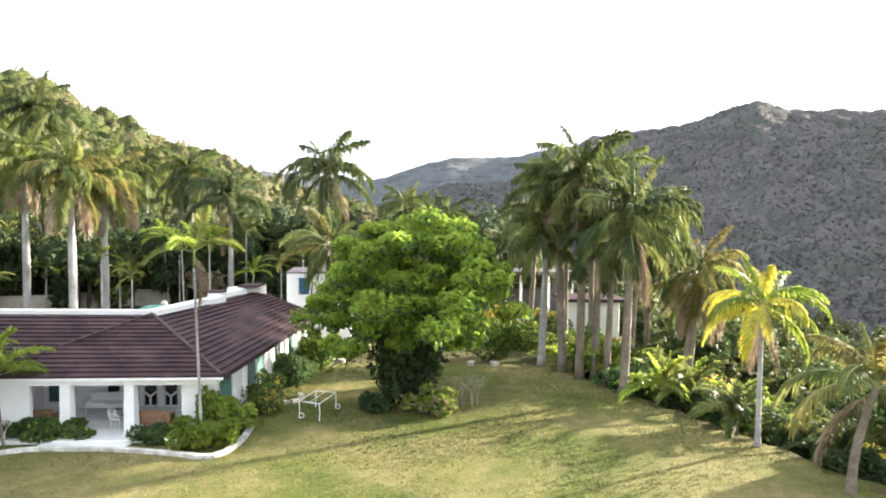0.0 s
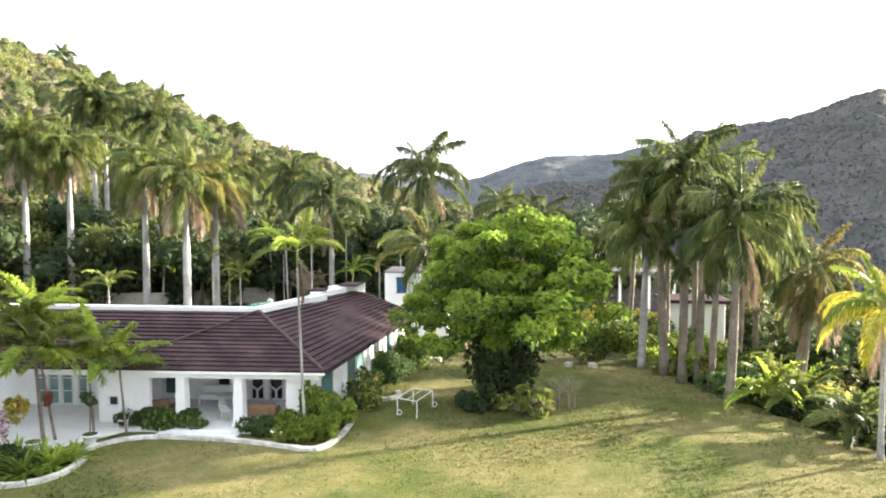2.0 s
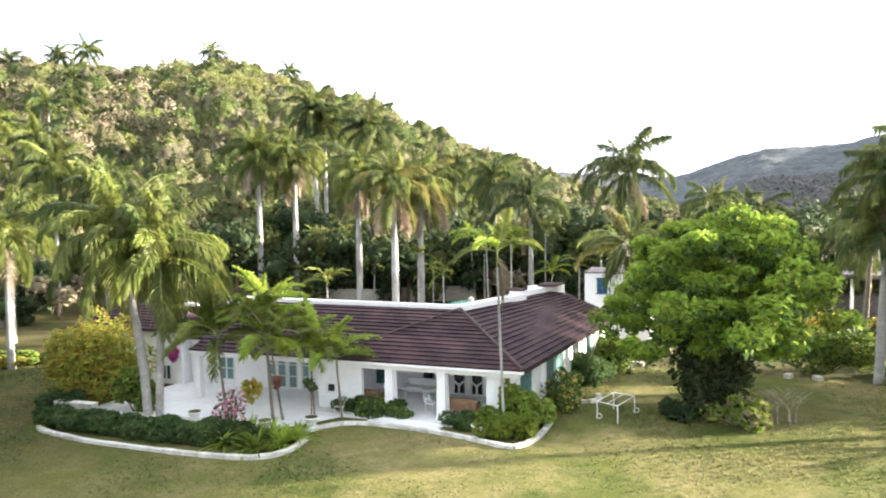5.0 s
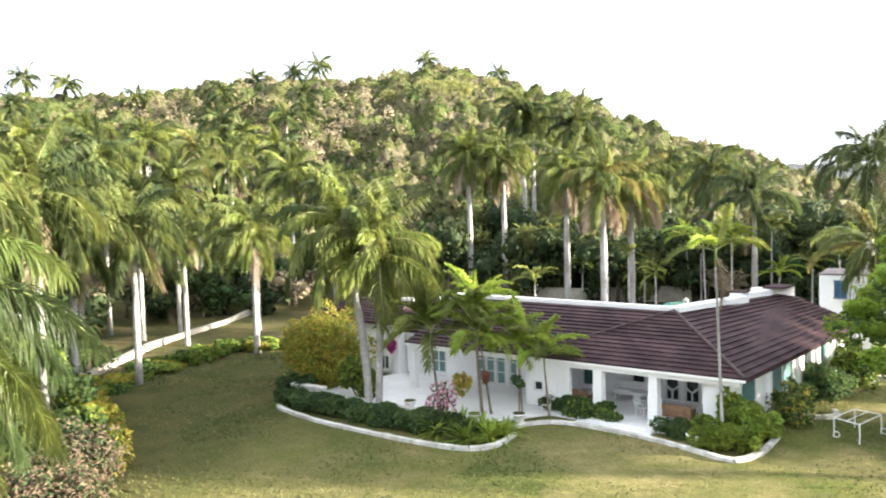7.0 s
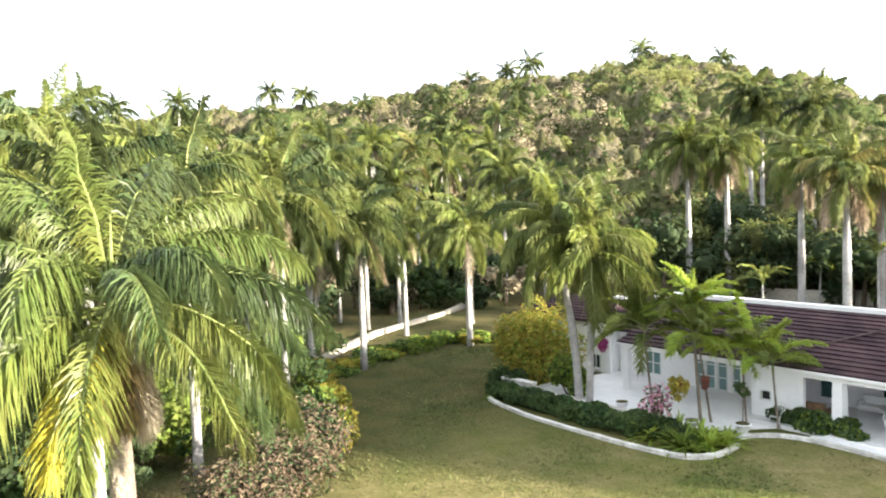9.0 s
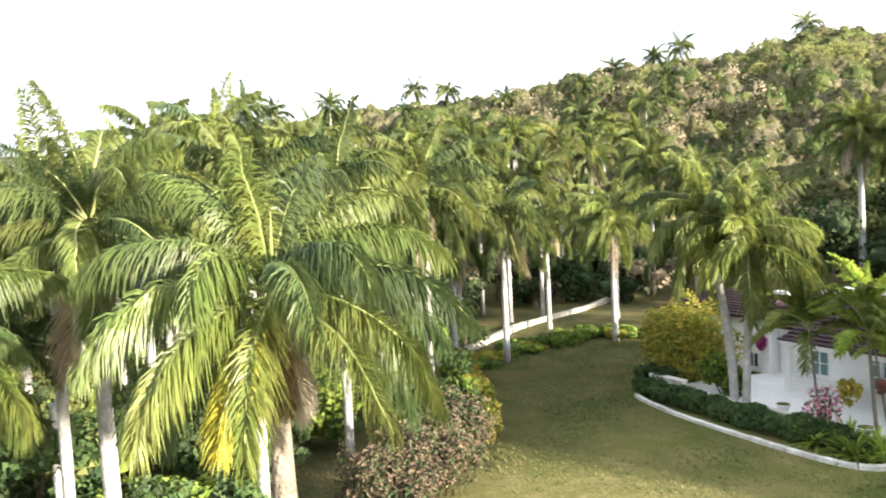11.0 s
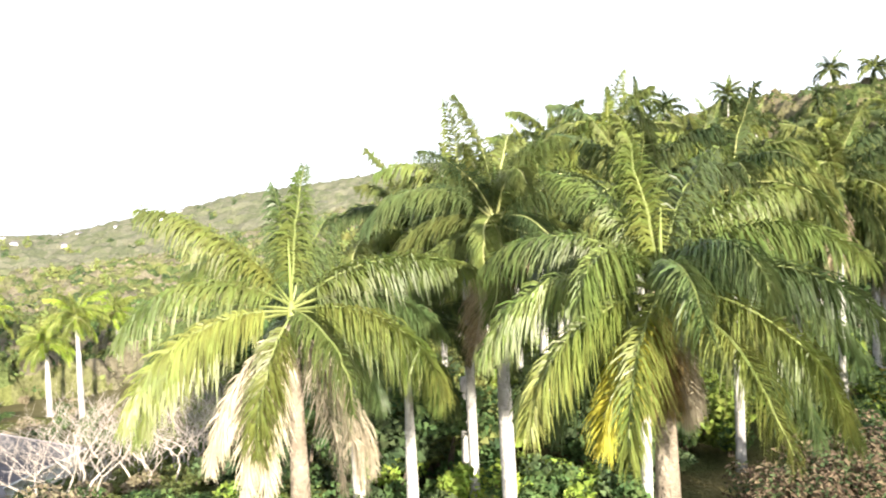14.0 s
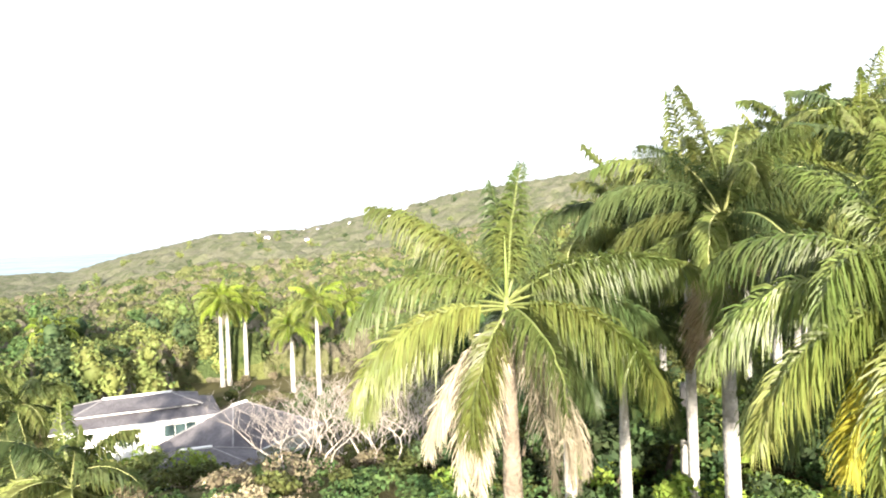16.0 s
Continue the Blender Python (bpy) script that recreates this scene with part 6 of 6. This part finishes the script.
# ---- garden things ----
def smooth_line(pts, gap):
    """Points at even steps along a curve through pts."""
    p = [Vector((*q, 0)) for q in pts]
    out = []
    for i in range(len(p) - 1):
        a, b, c, d = p[max(0, i - 1)], p[i], p[i + 1], p[min(len(p) - 1, i + 2)]
        for k in range(24):
            t = k / 24
            out.append(0.5 * (2 * b + (c - a) * t + (2 * a - 5 * b + 4 * c - d) * t * t + (3 * b - a - 3 * c + d) * t ** 3))
    out.append(p[-1])
    res, left = [out[0]], gap
    for a, b in zip(out, out[1:]):
        l = (b - a).length
        while left <= l and l > 0:
            a = a.lerp(b, left / l)
            l = (b - a).length
            res.append(a)
            left = gap
        left -= l
    return res


def stone_mesh(seed, lx, ly, lz, mat=STONE):
    rng = random.Random(seed)
    bm = bmesh.new()
    bmesh.ops.create_cube(bm, size=1)
    bmesh.ops.bevel(bm, geom=bm.edges[:], offset=0.07, segments=2, affect="EDGES")
    for v in bm.verts:
        v.co = Vector((v.co.x * lx, v.co.y * ly, v.co.z * lz)) * (1 + rng.uniform(-0.06, 0.06))
    me = bpy.data.meshes.new("stone")
    bm.to_mesh(me)
    bm.free()
    me.materials.append(mat)
    return me


STONES = [stone_mesh(i, 0.66, 0.23, 0.24) for i in range(5)]


ROUGH_STONES = [stone_mesh(i + 9, 0.5, 0.3, 0.26, BEIGE) for i in range(4)]


def kerb(pts, label, stones=STONES):
    line = smooth_line(pts, 0.62)
    ob = thing("kerb", (line[0].x, line[0].y, 0), label, "kerb", kind="structure")
    for i, (a, b) in enumerate(zip(line, line[1:])):
        rng = random.Random(i)
        c, d = (a + b) / 2 - line[0], b - a
        part("stone", stones[i % len(stones)], ob, at=pose(c.x, c.y, 0.05 + rng.uniform(-0.012, 0.012), 0, 0, math.degrees(math.atan2(d.y, d.x)) + rng.uniform(-2, 2)))


kerb([(-31.4, 23.6), (-31.1, 22.8), (-30.3, 22.4), (-28, 22.1), (-25.7, 22.06), (-21.9, 22.35), (-19.3, 22.75), (-18.2, 23.3), (-17.8, 24.1), (-17.85, 25.1), (-18.05, 26.0)], "whitewashed stone kerb round the terrace bed")
kerb([(-18.7, 26.8), (-18.35, 27.5), (-17.6, 28.35), (-16.5, 28.72), (-14.8, 28.75), (-12.8, 28.65), (-10.7, 28.25), (-9.7, 27.95), (-9.0, 28.15), (-8.6, 29.5), (-8.6, 31.0), (-8.7, 32.5)], "whitewashed stone kerb round the veranda bed")
kerb([(-8.9, 36.2), (-8.2, 35.9), (-7.5, 36.3), (-7.3, 37.0), (-7.7, 37.7)], "rough stone ring round a small bed", ROUGH_STONES)
for i, (x, y, sx) in enumerate([(-6.7, 45.9, 1.2), (-7.1, 44.6, 0.9), (1.9, 45.5, 0.9), (3.4, 45.4, 1.0)]):
    ob = tagged(new("boulder", ROUGH_STONES[i % 4]), "pale rounded limestone boulder on the grass", "rock", "boulders")
    ob.matrix_basis = pose(x, y, 0.1, 0, 0, 35 * i) @ Matrix.Diagonal((sx * 1.3, sx * 1.5, 1.1, 1))


def rod(s, a, b, r=0.02, mat=0):
    s.tube([a, b], r, 6, mat)


def frame_table():
    """A white metal table frame on legs, two of them with wheels, its top missing."""
    cs = [Vector((-6.8, 33.5, 0)), Vector((-5.75, 33.0, 0)), Vector((-5.3, 35.1, 0)), Vector((-6.36, 35.4, 0))]
    ob = thing("table_frame", cs[1], "white metal table frame on wheels standing on the grass", "table")
    q = [c - cs[1] for c in cs]
    for i in range(4):
        s = Shape()
        rod(s, q[i] + Vector((0, 0, 0.85)), q[(i + 1) % 4] + Vector((0, 0, 0.85)), 0.026)
        part("top_rail", s.mesh("top_rail", [WHITEMETAL]), ob)
    s = Shape()
    rod(s, (q[0] + q[1]) / 2 + Vector((0, 0, 0.85)), (q[2] + q[3]) / 2 + Vector((0, 0, 0.85)), 0.018)
    part("cross_rail", s.mesh("cross_rail", [WHITEMETAL]), ob)
    for i, c in enumerate(q):
        s = Shape()
        s.tube([c + Vector((0, 0, 0.84)), c + Vector((0.02, 0, 0.4)), c + Vector((0.0, 0.0, 0.02))], [0.03, 0.026, 0.026], 8)
        leg = part("leg", s.mesh("leg", [WHITEMETAL]), ob)
        if i in (0, 2):
            s = Shape()
            ring = [c + Vector((0.12 * math.cos(w) + 0.1, 0.05, 0.13 + 0.12 * math.sin(w))) for w in np.linspace(0, 6.283, 15)]
            s.tube(ring, 0.025, 6)
            part("wheel", s.mesh("wheel", [WHITEMETAL]), leg)


frame_table()


def iron_chair(at, label="white wrought-iron garden chair on the veranda"):
    ob = thing("garden_chair", at, label, "chair", "veranda chairs")
    s = Shape()
    s.box((-0.24, -0.23, 0.42), (0.24, 0.23, 0.46), 0, 0.06)
    part("seat", s.mesh("seat", [WHITEMETAL]), ob)
    s = Shape()
    pts = [Vector((-0.25, 0.22, 0.44)), Vector((-0.27, 0.3, 0.8)), Vector((-0.15, 0.34, 0.95)), Vector((0, 0.35, 0.98)), Vector((0.15, 0.34, 0.95)), Vector((0.27, 0.3, 0.8)), Vector((0.25, 0.22, 0.44))]
    s.tube(pts, 0.022, 6)
    for k in range(4):
        x = -0.15 + 0.1 * k
        rod(s, (x, 0.23, 0.46), (x * 1.05, 0.335, 0.94), 0.014)
    for z in (0.62, 0.76):
        rod(s, (-0.26, 0.26, z), (0.26, 0.26, z), 0.012)
    part("backrest", s.mesh("backrest", [WHITEMETAL]), ob)
    for x in (-0.26, 0.26):
        s = Shape()
        s.tube([Vector((x, 0.26, 0.68)), Vector((x * 1.1, 0, 0.69)), Vector((x * 1.1, -0.2, 0.66)), Vector((x, -0.2, 0.45))], 0.02, 6)
        part("armrest", s.mesh("armrest", [WHITEMETAL]), ob)
    for x, y in ((-0.21, -0.2), (0.21, -0.2), (-0.21, 0.2), (0.21, 0.2)):
        s = Shape()
        rod(s, (x, y, 0.43), (x * 1.12, y * 1.12, 0), 0.02)
        part("leg", s.mesh("leg", [WHITEMETAL]), ob)
    return ob


def on_floor(u, v, turn, z=0.15):
    p = hp(u, v, z)
    return pose(p.x, p.y, p.z, 0, 0, turn + 3.5)


iron_chair(on_floor(5.1, 1.3, 80))
iron_chair(on_floor(5.0, 2.3, 110))
iron_chair(on_floor(2.35, 1.5, -60))
iron_chair(on_floor(2.5, 2.7, -100))


def sofa(at, width, label, cushion, frame=WHITEMETAL, name="sofa"):
    ob = thing(name, at, label, "seat", "veranda seats")
    w = width / 2
    s = Shape()
    s.box((-w, -0.36, 0.3), (w, 0.36, 0.4), 0, 0.03)
    part("frame", s.mesh("frame", [frame]), ob)
    s = Shape()
    s.box((-w + 0.06, -0.34, 0.401), (w - 0.06, 0.26, 0.52), 0, 0.06)
    part("cushion", s.mesh("cushion", [cushion]), ob)
    s = Shape()
    s.box((-w, 0.28, 0.4), (w, 0.38, 0.88), 0, 0.03)
    part("backrest", s.mesh("backrest", [frame]), ob)
    for x in (-w, w - 0.08):
        s = Shape()
        s.box((x, -0.36, 0.401), (x + 0.08, 0.279, 0.64), 0, 0.02)
        part("armrest", s.mesh("armrest", [frame]), ob)
    for x in (-w + 0.04, w - 0.1):
        for y in (-0.34, 0.28):
            s = Shape()
            s.box((x, y, 0), (x + 0.06, y + 0.06, 0.3), 0, 0.01)
            part("leg", s.mesh("leg", [frame]), ob)


sofa(on_floor(6.9, 3.9, 0), 1.9, "white wicker sofa against the veranda wall", PAINT)
sofa(on_floor(3.35, 1.2, 180), 1.4, "low garden seat with a rust-brown cover", CUSHION, RATTAN, "garden_bench")
sofa(on_floor(8.36, 1.5, 180), 1.0, "brown wooden bench at the veranda's end", RATTAN, RATTAN, "wooden_bench")
s = Shape()
s.tube([(0, 0, 0), (0, 0, 0.04), (0, 0, 0.06)], [0.28, 0.28, 0.05], 12)
table = thing("side_table", on_floor(6.1, 3.0, 0), "small round white iron table on the veranda", "table")
part("base", s.mesh("base", [WHITEMETAL]), table)
s = Shape()
rod(s, (0, 0, 0.05), (0, 0, 0.66), 0.03)
part("pedestal", s.mesh("pedestal", [WHITEMETAL]), table)
s = Shape()
s.tube([(0, 0, 0.66), (0, 0, 0.7)], [0.42, 0.42], 20)
part("tabletop", s.mesh("tabletop", [WHITEMETAL]), table)
p = hp(9.2, -0.15, 0)
iron_chair(pose(p.x, p.y, 0.02, 0, 0, 10), "white garden chair against the front wall")


def planter(x, y, h, label, plant=0, base=0.0):
    """A flared white pot, on occasion with a thin clipped tree in it."""
    ob = thing("planter", (x, y, base), label, "planter", "white planters")
    s = Shape()
    s.tube([(0, 0, 0), (0, 0, 0.06), (0, 0, 0.1), (0, 0, h * 0.9), (0, 0, h * 0.92), (0, 0, h)], [0.2, 0.2, 0.17, 0.3, 0.35, 0.35], 14)
    part("pot", s.mesh("pot", [PAINT], True), ob)
    s = Shape()
    s.tube([(0, 0, h), (0, 0, h + 0.015)], [0.3, 0.3], 12)
    part("soil", s.mesh("soil", [SOIL]), ob)
    if plant:
        s = Shape()
        s.tube([(0, 0, h), (0.03, 0, h + plant * 0.5), (0, 0, h + plant)], [0.03, 0.025, 0.02], 6)
        part("stem", s.mesh("stem", [BARK]), ob)
        nr = np.random.default_rng(int(h * 100))
        c = np.array([(0.1 * k, 0.05 * k, h + plant - 0.15 * k) for k in range(-1, 2)])
        part("foliage", clouds("foliage", [leaf_cloud(nr, c, np.tile([0.25, 0.25, 0.16], (3, 1)), 30, 0.13) + (0,)], [L_HEDGE]), ob)


planter(-18.6, 27.1, 0.62, "flared white planter with a small dark shrub", 1.5)
planter(-11.0, 28.75, 0.6, "flared white planter in the veranda bed")
planter(-20.3, 25.9, 0.5, "white planter on the terrace", 0, 0.12)
planter(-24.4, 25.9, 0.5, "white planter on the terrace", 0, 0.12)


def hanging_plant(x, y, z, r, mat, label):
    ob = thing("hanging_plant", (x, y, z), label, "hanging plant", "hanging plants")
    nr = np.random.default_rng(int(z * 100))
    part("foliage", clouds("foliage", [leaf_cloud(nr, np.array([(0, 0, -0.1), (0, 0, -0.35)]), np.array([(r, r, r * 0.7), (r * 0.8, r * 0.8, r)]), 130, 0.14) + (0,)], [mat]), ob)
    s = Shape()
    s.tube([(0, 0, -0.25), (0, 0, 0.05), (0, 0, 0.06)], [0.12, 0.2, 0.2], 10)
    part("pot", s.mesh("pot", [CUSHION]), ob)


hanging_plant(-21.3, 26.3, 2.1, 0.5, L_OLIVE, "bushy fern in a hanging pot between the small palms")
hanging_plant(-20.4, 27.0, 2.3, 0.16, CUSHION, "small rust-red hanging pot by the small palms")

p = hp(21.63, 2.2, 2.15)
hanging_plant(p.x, p.y, p.z, 0.34, MAGENTA, "magenta flowering basket on the wing wall")

# ---- beyond the garden ----
s = Shape()
s.tube([(0, 0, -0.4), (0, 0, 0.5), (-0.05, 0, 3.0), (-0.15, 0, 4.3), (-0.16, 0, 4.55)], [0.3, 0.24, 0.2, 0.2, 0.15], 12)
ob = tagged(new("dead_trunk", s.mesh("dead_trunk", [ROYALBARK], True)), "bare white palm trunk without a crown", "tree trunk")
ob.matrix_basis = Matrix.Translation((-26.0, -3.6, gz(-26.0, -3.6)))


def bare_tree(x, y, h, seed, label="leafless tree with bleached grey branches"):
    rng = random.Random(seed)
    z = gz(x, y)
    ob = thing("bare_tree", (x, y, z), label, "tree", "bare trees")
    s = Shape()
    for k in range(3):
        limb_tree(s, rng, (0.5 * math.cos(k * 2.1), 0.5 * math.sin(k * 2.1), -0.4), h * 0.32, 1.0, h * 0.009, 3, 3, 0.58, 0.42)
    part("trunk", s.mesh("trunk", [BARE]), ob)


rng = random.Random(77)
STAND = [(az + rng.uniform(-1, 1), r + rng.uniform(-2, 2)) for r in (35, 41, 47, 53) for az in (117.5, 120.5, 123.5, 126.5, 129.5)]
for i, (x, y, h) in enumerate([(-r * math.sin(radians(az)), r * math.cos(radians(az)), 7.6 + rng.uniform(-1.3, 1.0)) for az, r in STAND] + [(-139.0, -87.0, 15.0), (-62.0, 60.5, 7.0), (-90.0, 78.0, 7.0), (-112.0, 62.0, 8.0)]):
    bare_tree(x, y, h, i)


def hip_house(at, lx, ly, wall_h, rise, ridge, label, windows=(), tier=0.0):
    """A bungalow: walls with openings, hip roof with white ridge cap; tier lifts the upper roof over a lower skirt with a white band between."""
    ob = thing("bungalow", at, label, "house", "valley houses")
    for lo, hi in (((-lx, -ly + 0.21, -3), (-lx + 0.2, ly - 0.21, wall_h)), ((lx - 0.2, -ly + 0.21, -3), (lx, ly - 0.21, wall_h)), ((-lx, ly - 0.2, -3), (lx, ly, wall_h))):
        s = Shape()
        s.box(lo, hi)
        part("wall", s.mesh("wall", [PAINT]), ob)
    front = slab("u", -ly, 0.2, -lx, lx, -3.0, wall_h, list(windows), lambda x, y, z: (x, y, z))
    part("wall", front.mesh("wall", [PAINT]), ob)
    for p, q, lo, hi in windows:
        s = Shape()
        s.box((p, -ly + 0.08, lo), (q, -ly + 0.1, hi))
        w = part("window", s.mesh("window", [PANE]), ob)
        s = slab("u", -ly - 0.03, 0.027, p - 0.08, q + 0.08, lo - 0.08, hi + 0.08,
                 [(p + (q - p) * k / 3 + 0.03, p + (q - p) * (k + 1) / 3 - 0.03, lo, hi) for k in range(3)], lambda x, y, z: (x, y, z))
        part("window_frame", s.mesh("window_frame", [WHITEMETAL]), w)
    o = 0.8

    def ring(ex, z):
        return [(-lx - ex, -ly - ex, z), (lx + ex, -ly - ex, z), (lx + ex, ly + ex, z), (-lx - ex, ly + ex, z)]

    base, ex = wall_h, o
    if tier:
        s = Shape()
        s.prism(ring(o, wall_h), ring(-1.4, wall_h + tier))
        part("roof", s.mesh("roof", [SLATE]), ob, "grey shingled lower roof skirt")
        s = Shape()
        s.prism(ring(-1.45, wall_h + tier), ring(-1.45, wall_h + tier + 0.22))
        part("band", s.mesh("band", [COPING]), ob, "white band between the two roofs")
        base, ex = wall_h + tier + 0.22, -1.0
    s = Shape()
    s.v = [*ring(ex, base), (-ridge, 0, wall_h + rise), (ridge, 0, wall_h + rise)]
    s.f = [(0, 1, 5, 4), (2, 3, 4, 5), (1, 2, 5), (3, 0, 4), (3, 2, 1, 0)]
    s.m = [0] * 5
    part("roof", s.mesh("roof", [SLATE]), ob, "grey shingled hip roof")
    s = Shape()
    s.tube([(-ridge - 0.2, 0, wall_h + rise + 0.03), (ridge + 0.2, 0, wall_h + rise + 0.03)], 0.16, 6)
    part("ridge_cap", s.mesh("ridge_cap", [COPING]), ob, "white ridge cap")
    for k in range(4):
        a, b = Vector(ring(ex, base)[k]), Vector((ridge if 0 < k < 3 else -ridge, 0, wall_h + rise))
        s = Shape()
        s.tube([a, b], 0.09, 5)
        part("hip_cap", s.mesh("hip_cap", [CAPGREY]), ob)
    for k in range(2):
        y = (-1, 1)[k] * (ly + o)
        s = Shape()
        s.box((-lx - o, min(y, y * 1.012), wall_h - 0.16), (lx + o, max(y, y * 1.012), wall_h + 0.02))
        part("fascia", s.mesh("fascia", [COPING]), ob)
    return ob


CAPGREY = surface("pale_grey_hip_tile", (0.2, 0.19, 0.2), (0.3, 0.29, 0.3), 2, 0.85)
hip_house(pose(-54.1, -64.4, -11.0, 0, 0, 140), 7.4, 4.2, 2.9, 1.95, 3.3, "white bungalow with a two-tiered grey hip roof in the valley", [(-6.6, -5.9, 1.2, 2.2), (-2.0, -0.8, 0.6, 2.3), (2.4, 5.6, 1.0, 2.2)], tier=0.75)
hip_house(pose(-57.0, -52.7, -12.3, 0, 0, 0), 6.2, 4.6, 2.1, 3.4, 0.9, "grey-roofed bungalow behind bare branches", [(-4, -2, 0.9, 1.9)], tier=0.0)
hip_house(pose(-46.6, -48.4, -12.3, 0, 0, 136), 4.6, 2.6, 2.5, 1.6, 1.2, "low grey-roofed outbuilding joined to the bungalow", [(-3, -1.6, 0.9, 2.0)], tier=0.0)

# garden building behind the big tree and a white one between the palms
pav = thing("pavilion", (0, 0, 0), "shaded flat-roofed pavilion with white posts behind the lawn", "pavilion")
s = Shape()
s.box((1.8, 66.5, 3.9), (12.5, 75.0, 4.15), 0, 0.05)
part("roof", s.mesh("roof", [SLATE]), pav)
s = Shape()
s.box((1.6, 66.3, 4.151), (12.7, 66.6, 4.3))
part("fascia", s.mesh("fascia", [SLATE]), pav)
s = Shape()
s.box((2.0, 74.5, -0.5), (12.3, 74.8, 3.9))
part("wall", s.mesh("wall", [SLATE]), pav)
for x in (2.2, 4.8, 7.4, 10.0, 12.2):
    s = Shape()
    s.box((x - 0.12, 66.8, -0.8), (x + 0.12, 67.04, 3.9), 0, 0.02)
    part("post", s.mesh("post", [PAINT]), pav)
s = Shape()
s.box((6.0, 66.2, -0.6), (8.4, 66.6, 0.9), 0, 0.03)
tagged(new("garden_wall", s.mesh("garden_wall", [PAINT])), "short white garden wall before the pavilion", "wall")
cot = thing("cottage", (12.2, 57.5, 0), "small white cottage with a teal arched door behind palms", "house")
s = Shape()
s.box((-2.2, 0, -4), (2.2, 3.5, 2.6), 0, 0.05)
part("wall", s.mesh("wall", [PAINT]), cot)
s = Shape()
arch = [(-0.5, -1.2), (0.5, -1.2), (0.5, 0.6), (0.35, 0.95), (0, 1.1), (-0.35, 0.95), (-0.5, 0.6)]
s.prism([(x, -0.06, z) for x, z in arch], [(x, -0.004, z) for x, z in arch])
part("door", s.mesh("door", [TEAL]), cot)
s = Shape()
s.box((-2.6, -0.4, 2.6), (2.6, 3.9, 2.85), 0, 0.05)
part("roof", s.mesh("roof", [TILE]), cot)

# far white houses on the headland
for i in range(14):
    rng = random.Random(900 + i)
    a, r = radians(rng.uniform(118, 131)), rng.uniform(560, 760)
    x, y = -r * math.sin(a), r * math.cos(a)
    w, d, h = rng.uniform(1.4, 2.4), rng.uniform(1.2, 1.8), rng.uniform(4.5, 5.5)
    ob = thing("far_house", pose(x, y, gz(x, y) + 2, 0, 0, math.degrees(a) + rng.uniform(-30, 30)), "distant white house on the headland", "house", "headland houses")
    s = Shape()
    s.box((-w, -d, -3), (w, d, h))
    part("wall", s.mesh("wall", [PAINT]), ob)
    s = Shape()
    s.prism([(-w - 1, -d - 1, h), (w + 1, -d - 1, h), (w + 1, d + 1, h), (-w - 1, d + 1, h)], [(-w * 0.4, -0.5, h + 1.5), (w * 0.4, -0.5, h + 1.5), (w * 0.4, 0.5, h + 1.5), (-w * 0.4, 0.5, h + 1.5)])
    part("roof", s.mesh("roof", [SLATE]), ob)
hut = thing("hill_hut", (-100.0, 78.0, gz(-100.0, 78.0)), "small pale hut among the trees on the hill", "hut")
s = Shape()
s.box((-2, -1.5, -1), (2, 1.5, 2.6), 0, 0.05)
part("wall", s.mesh("wall", [BEIGE]), hut)
s = Shape()
s.prism([(-2.5, -2, 2.6), (2.5, -2, 2.6), (2.5, 2, 2.6), (-2.5, 2, 2.6)], [(-2.2, -0.2, 3.6), (2.2, -0.2, 3.6), (2.2, 0.2, 3.6), (-2.2, 0.2, 3.6)])
part("roof", s.mesh("roof", [SLATE]), hut)
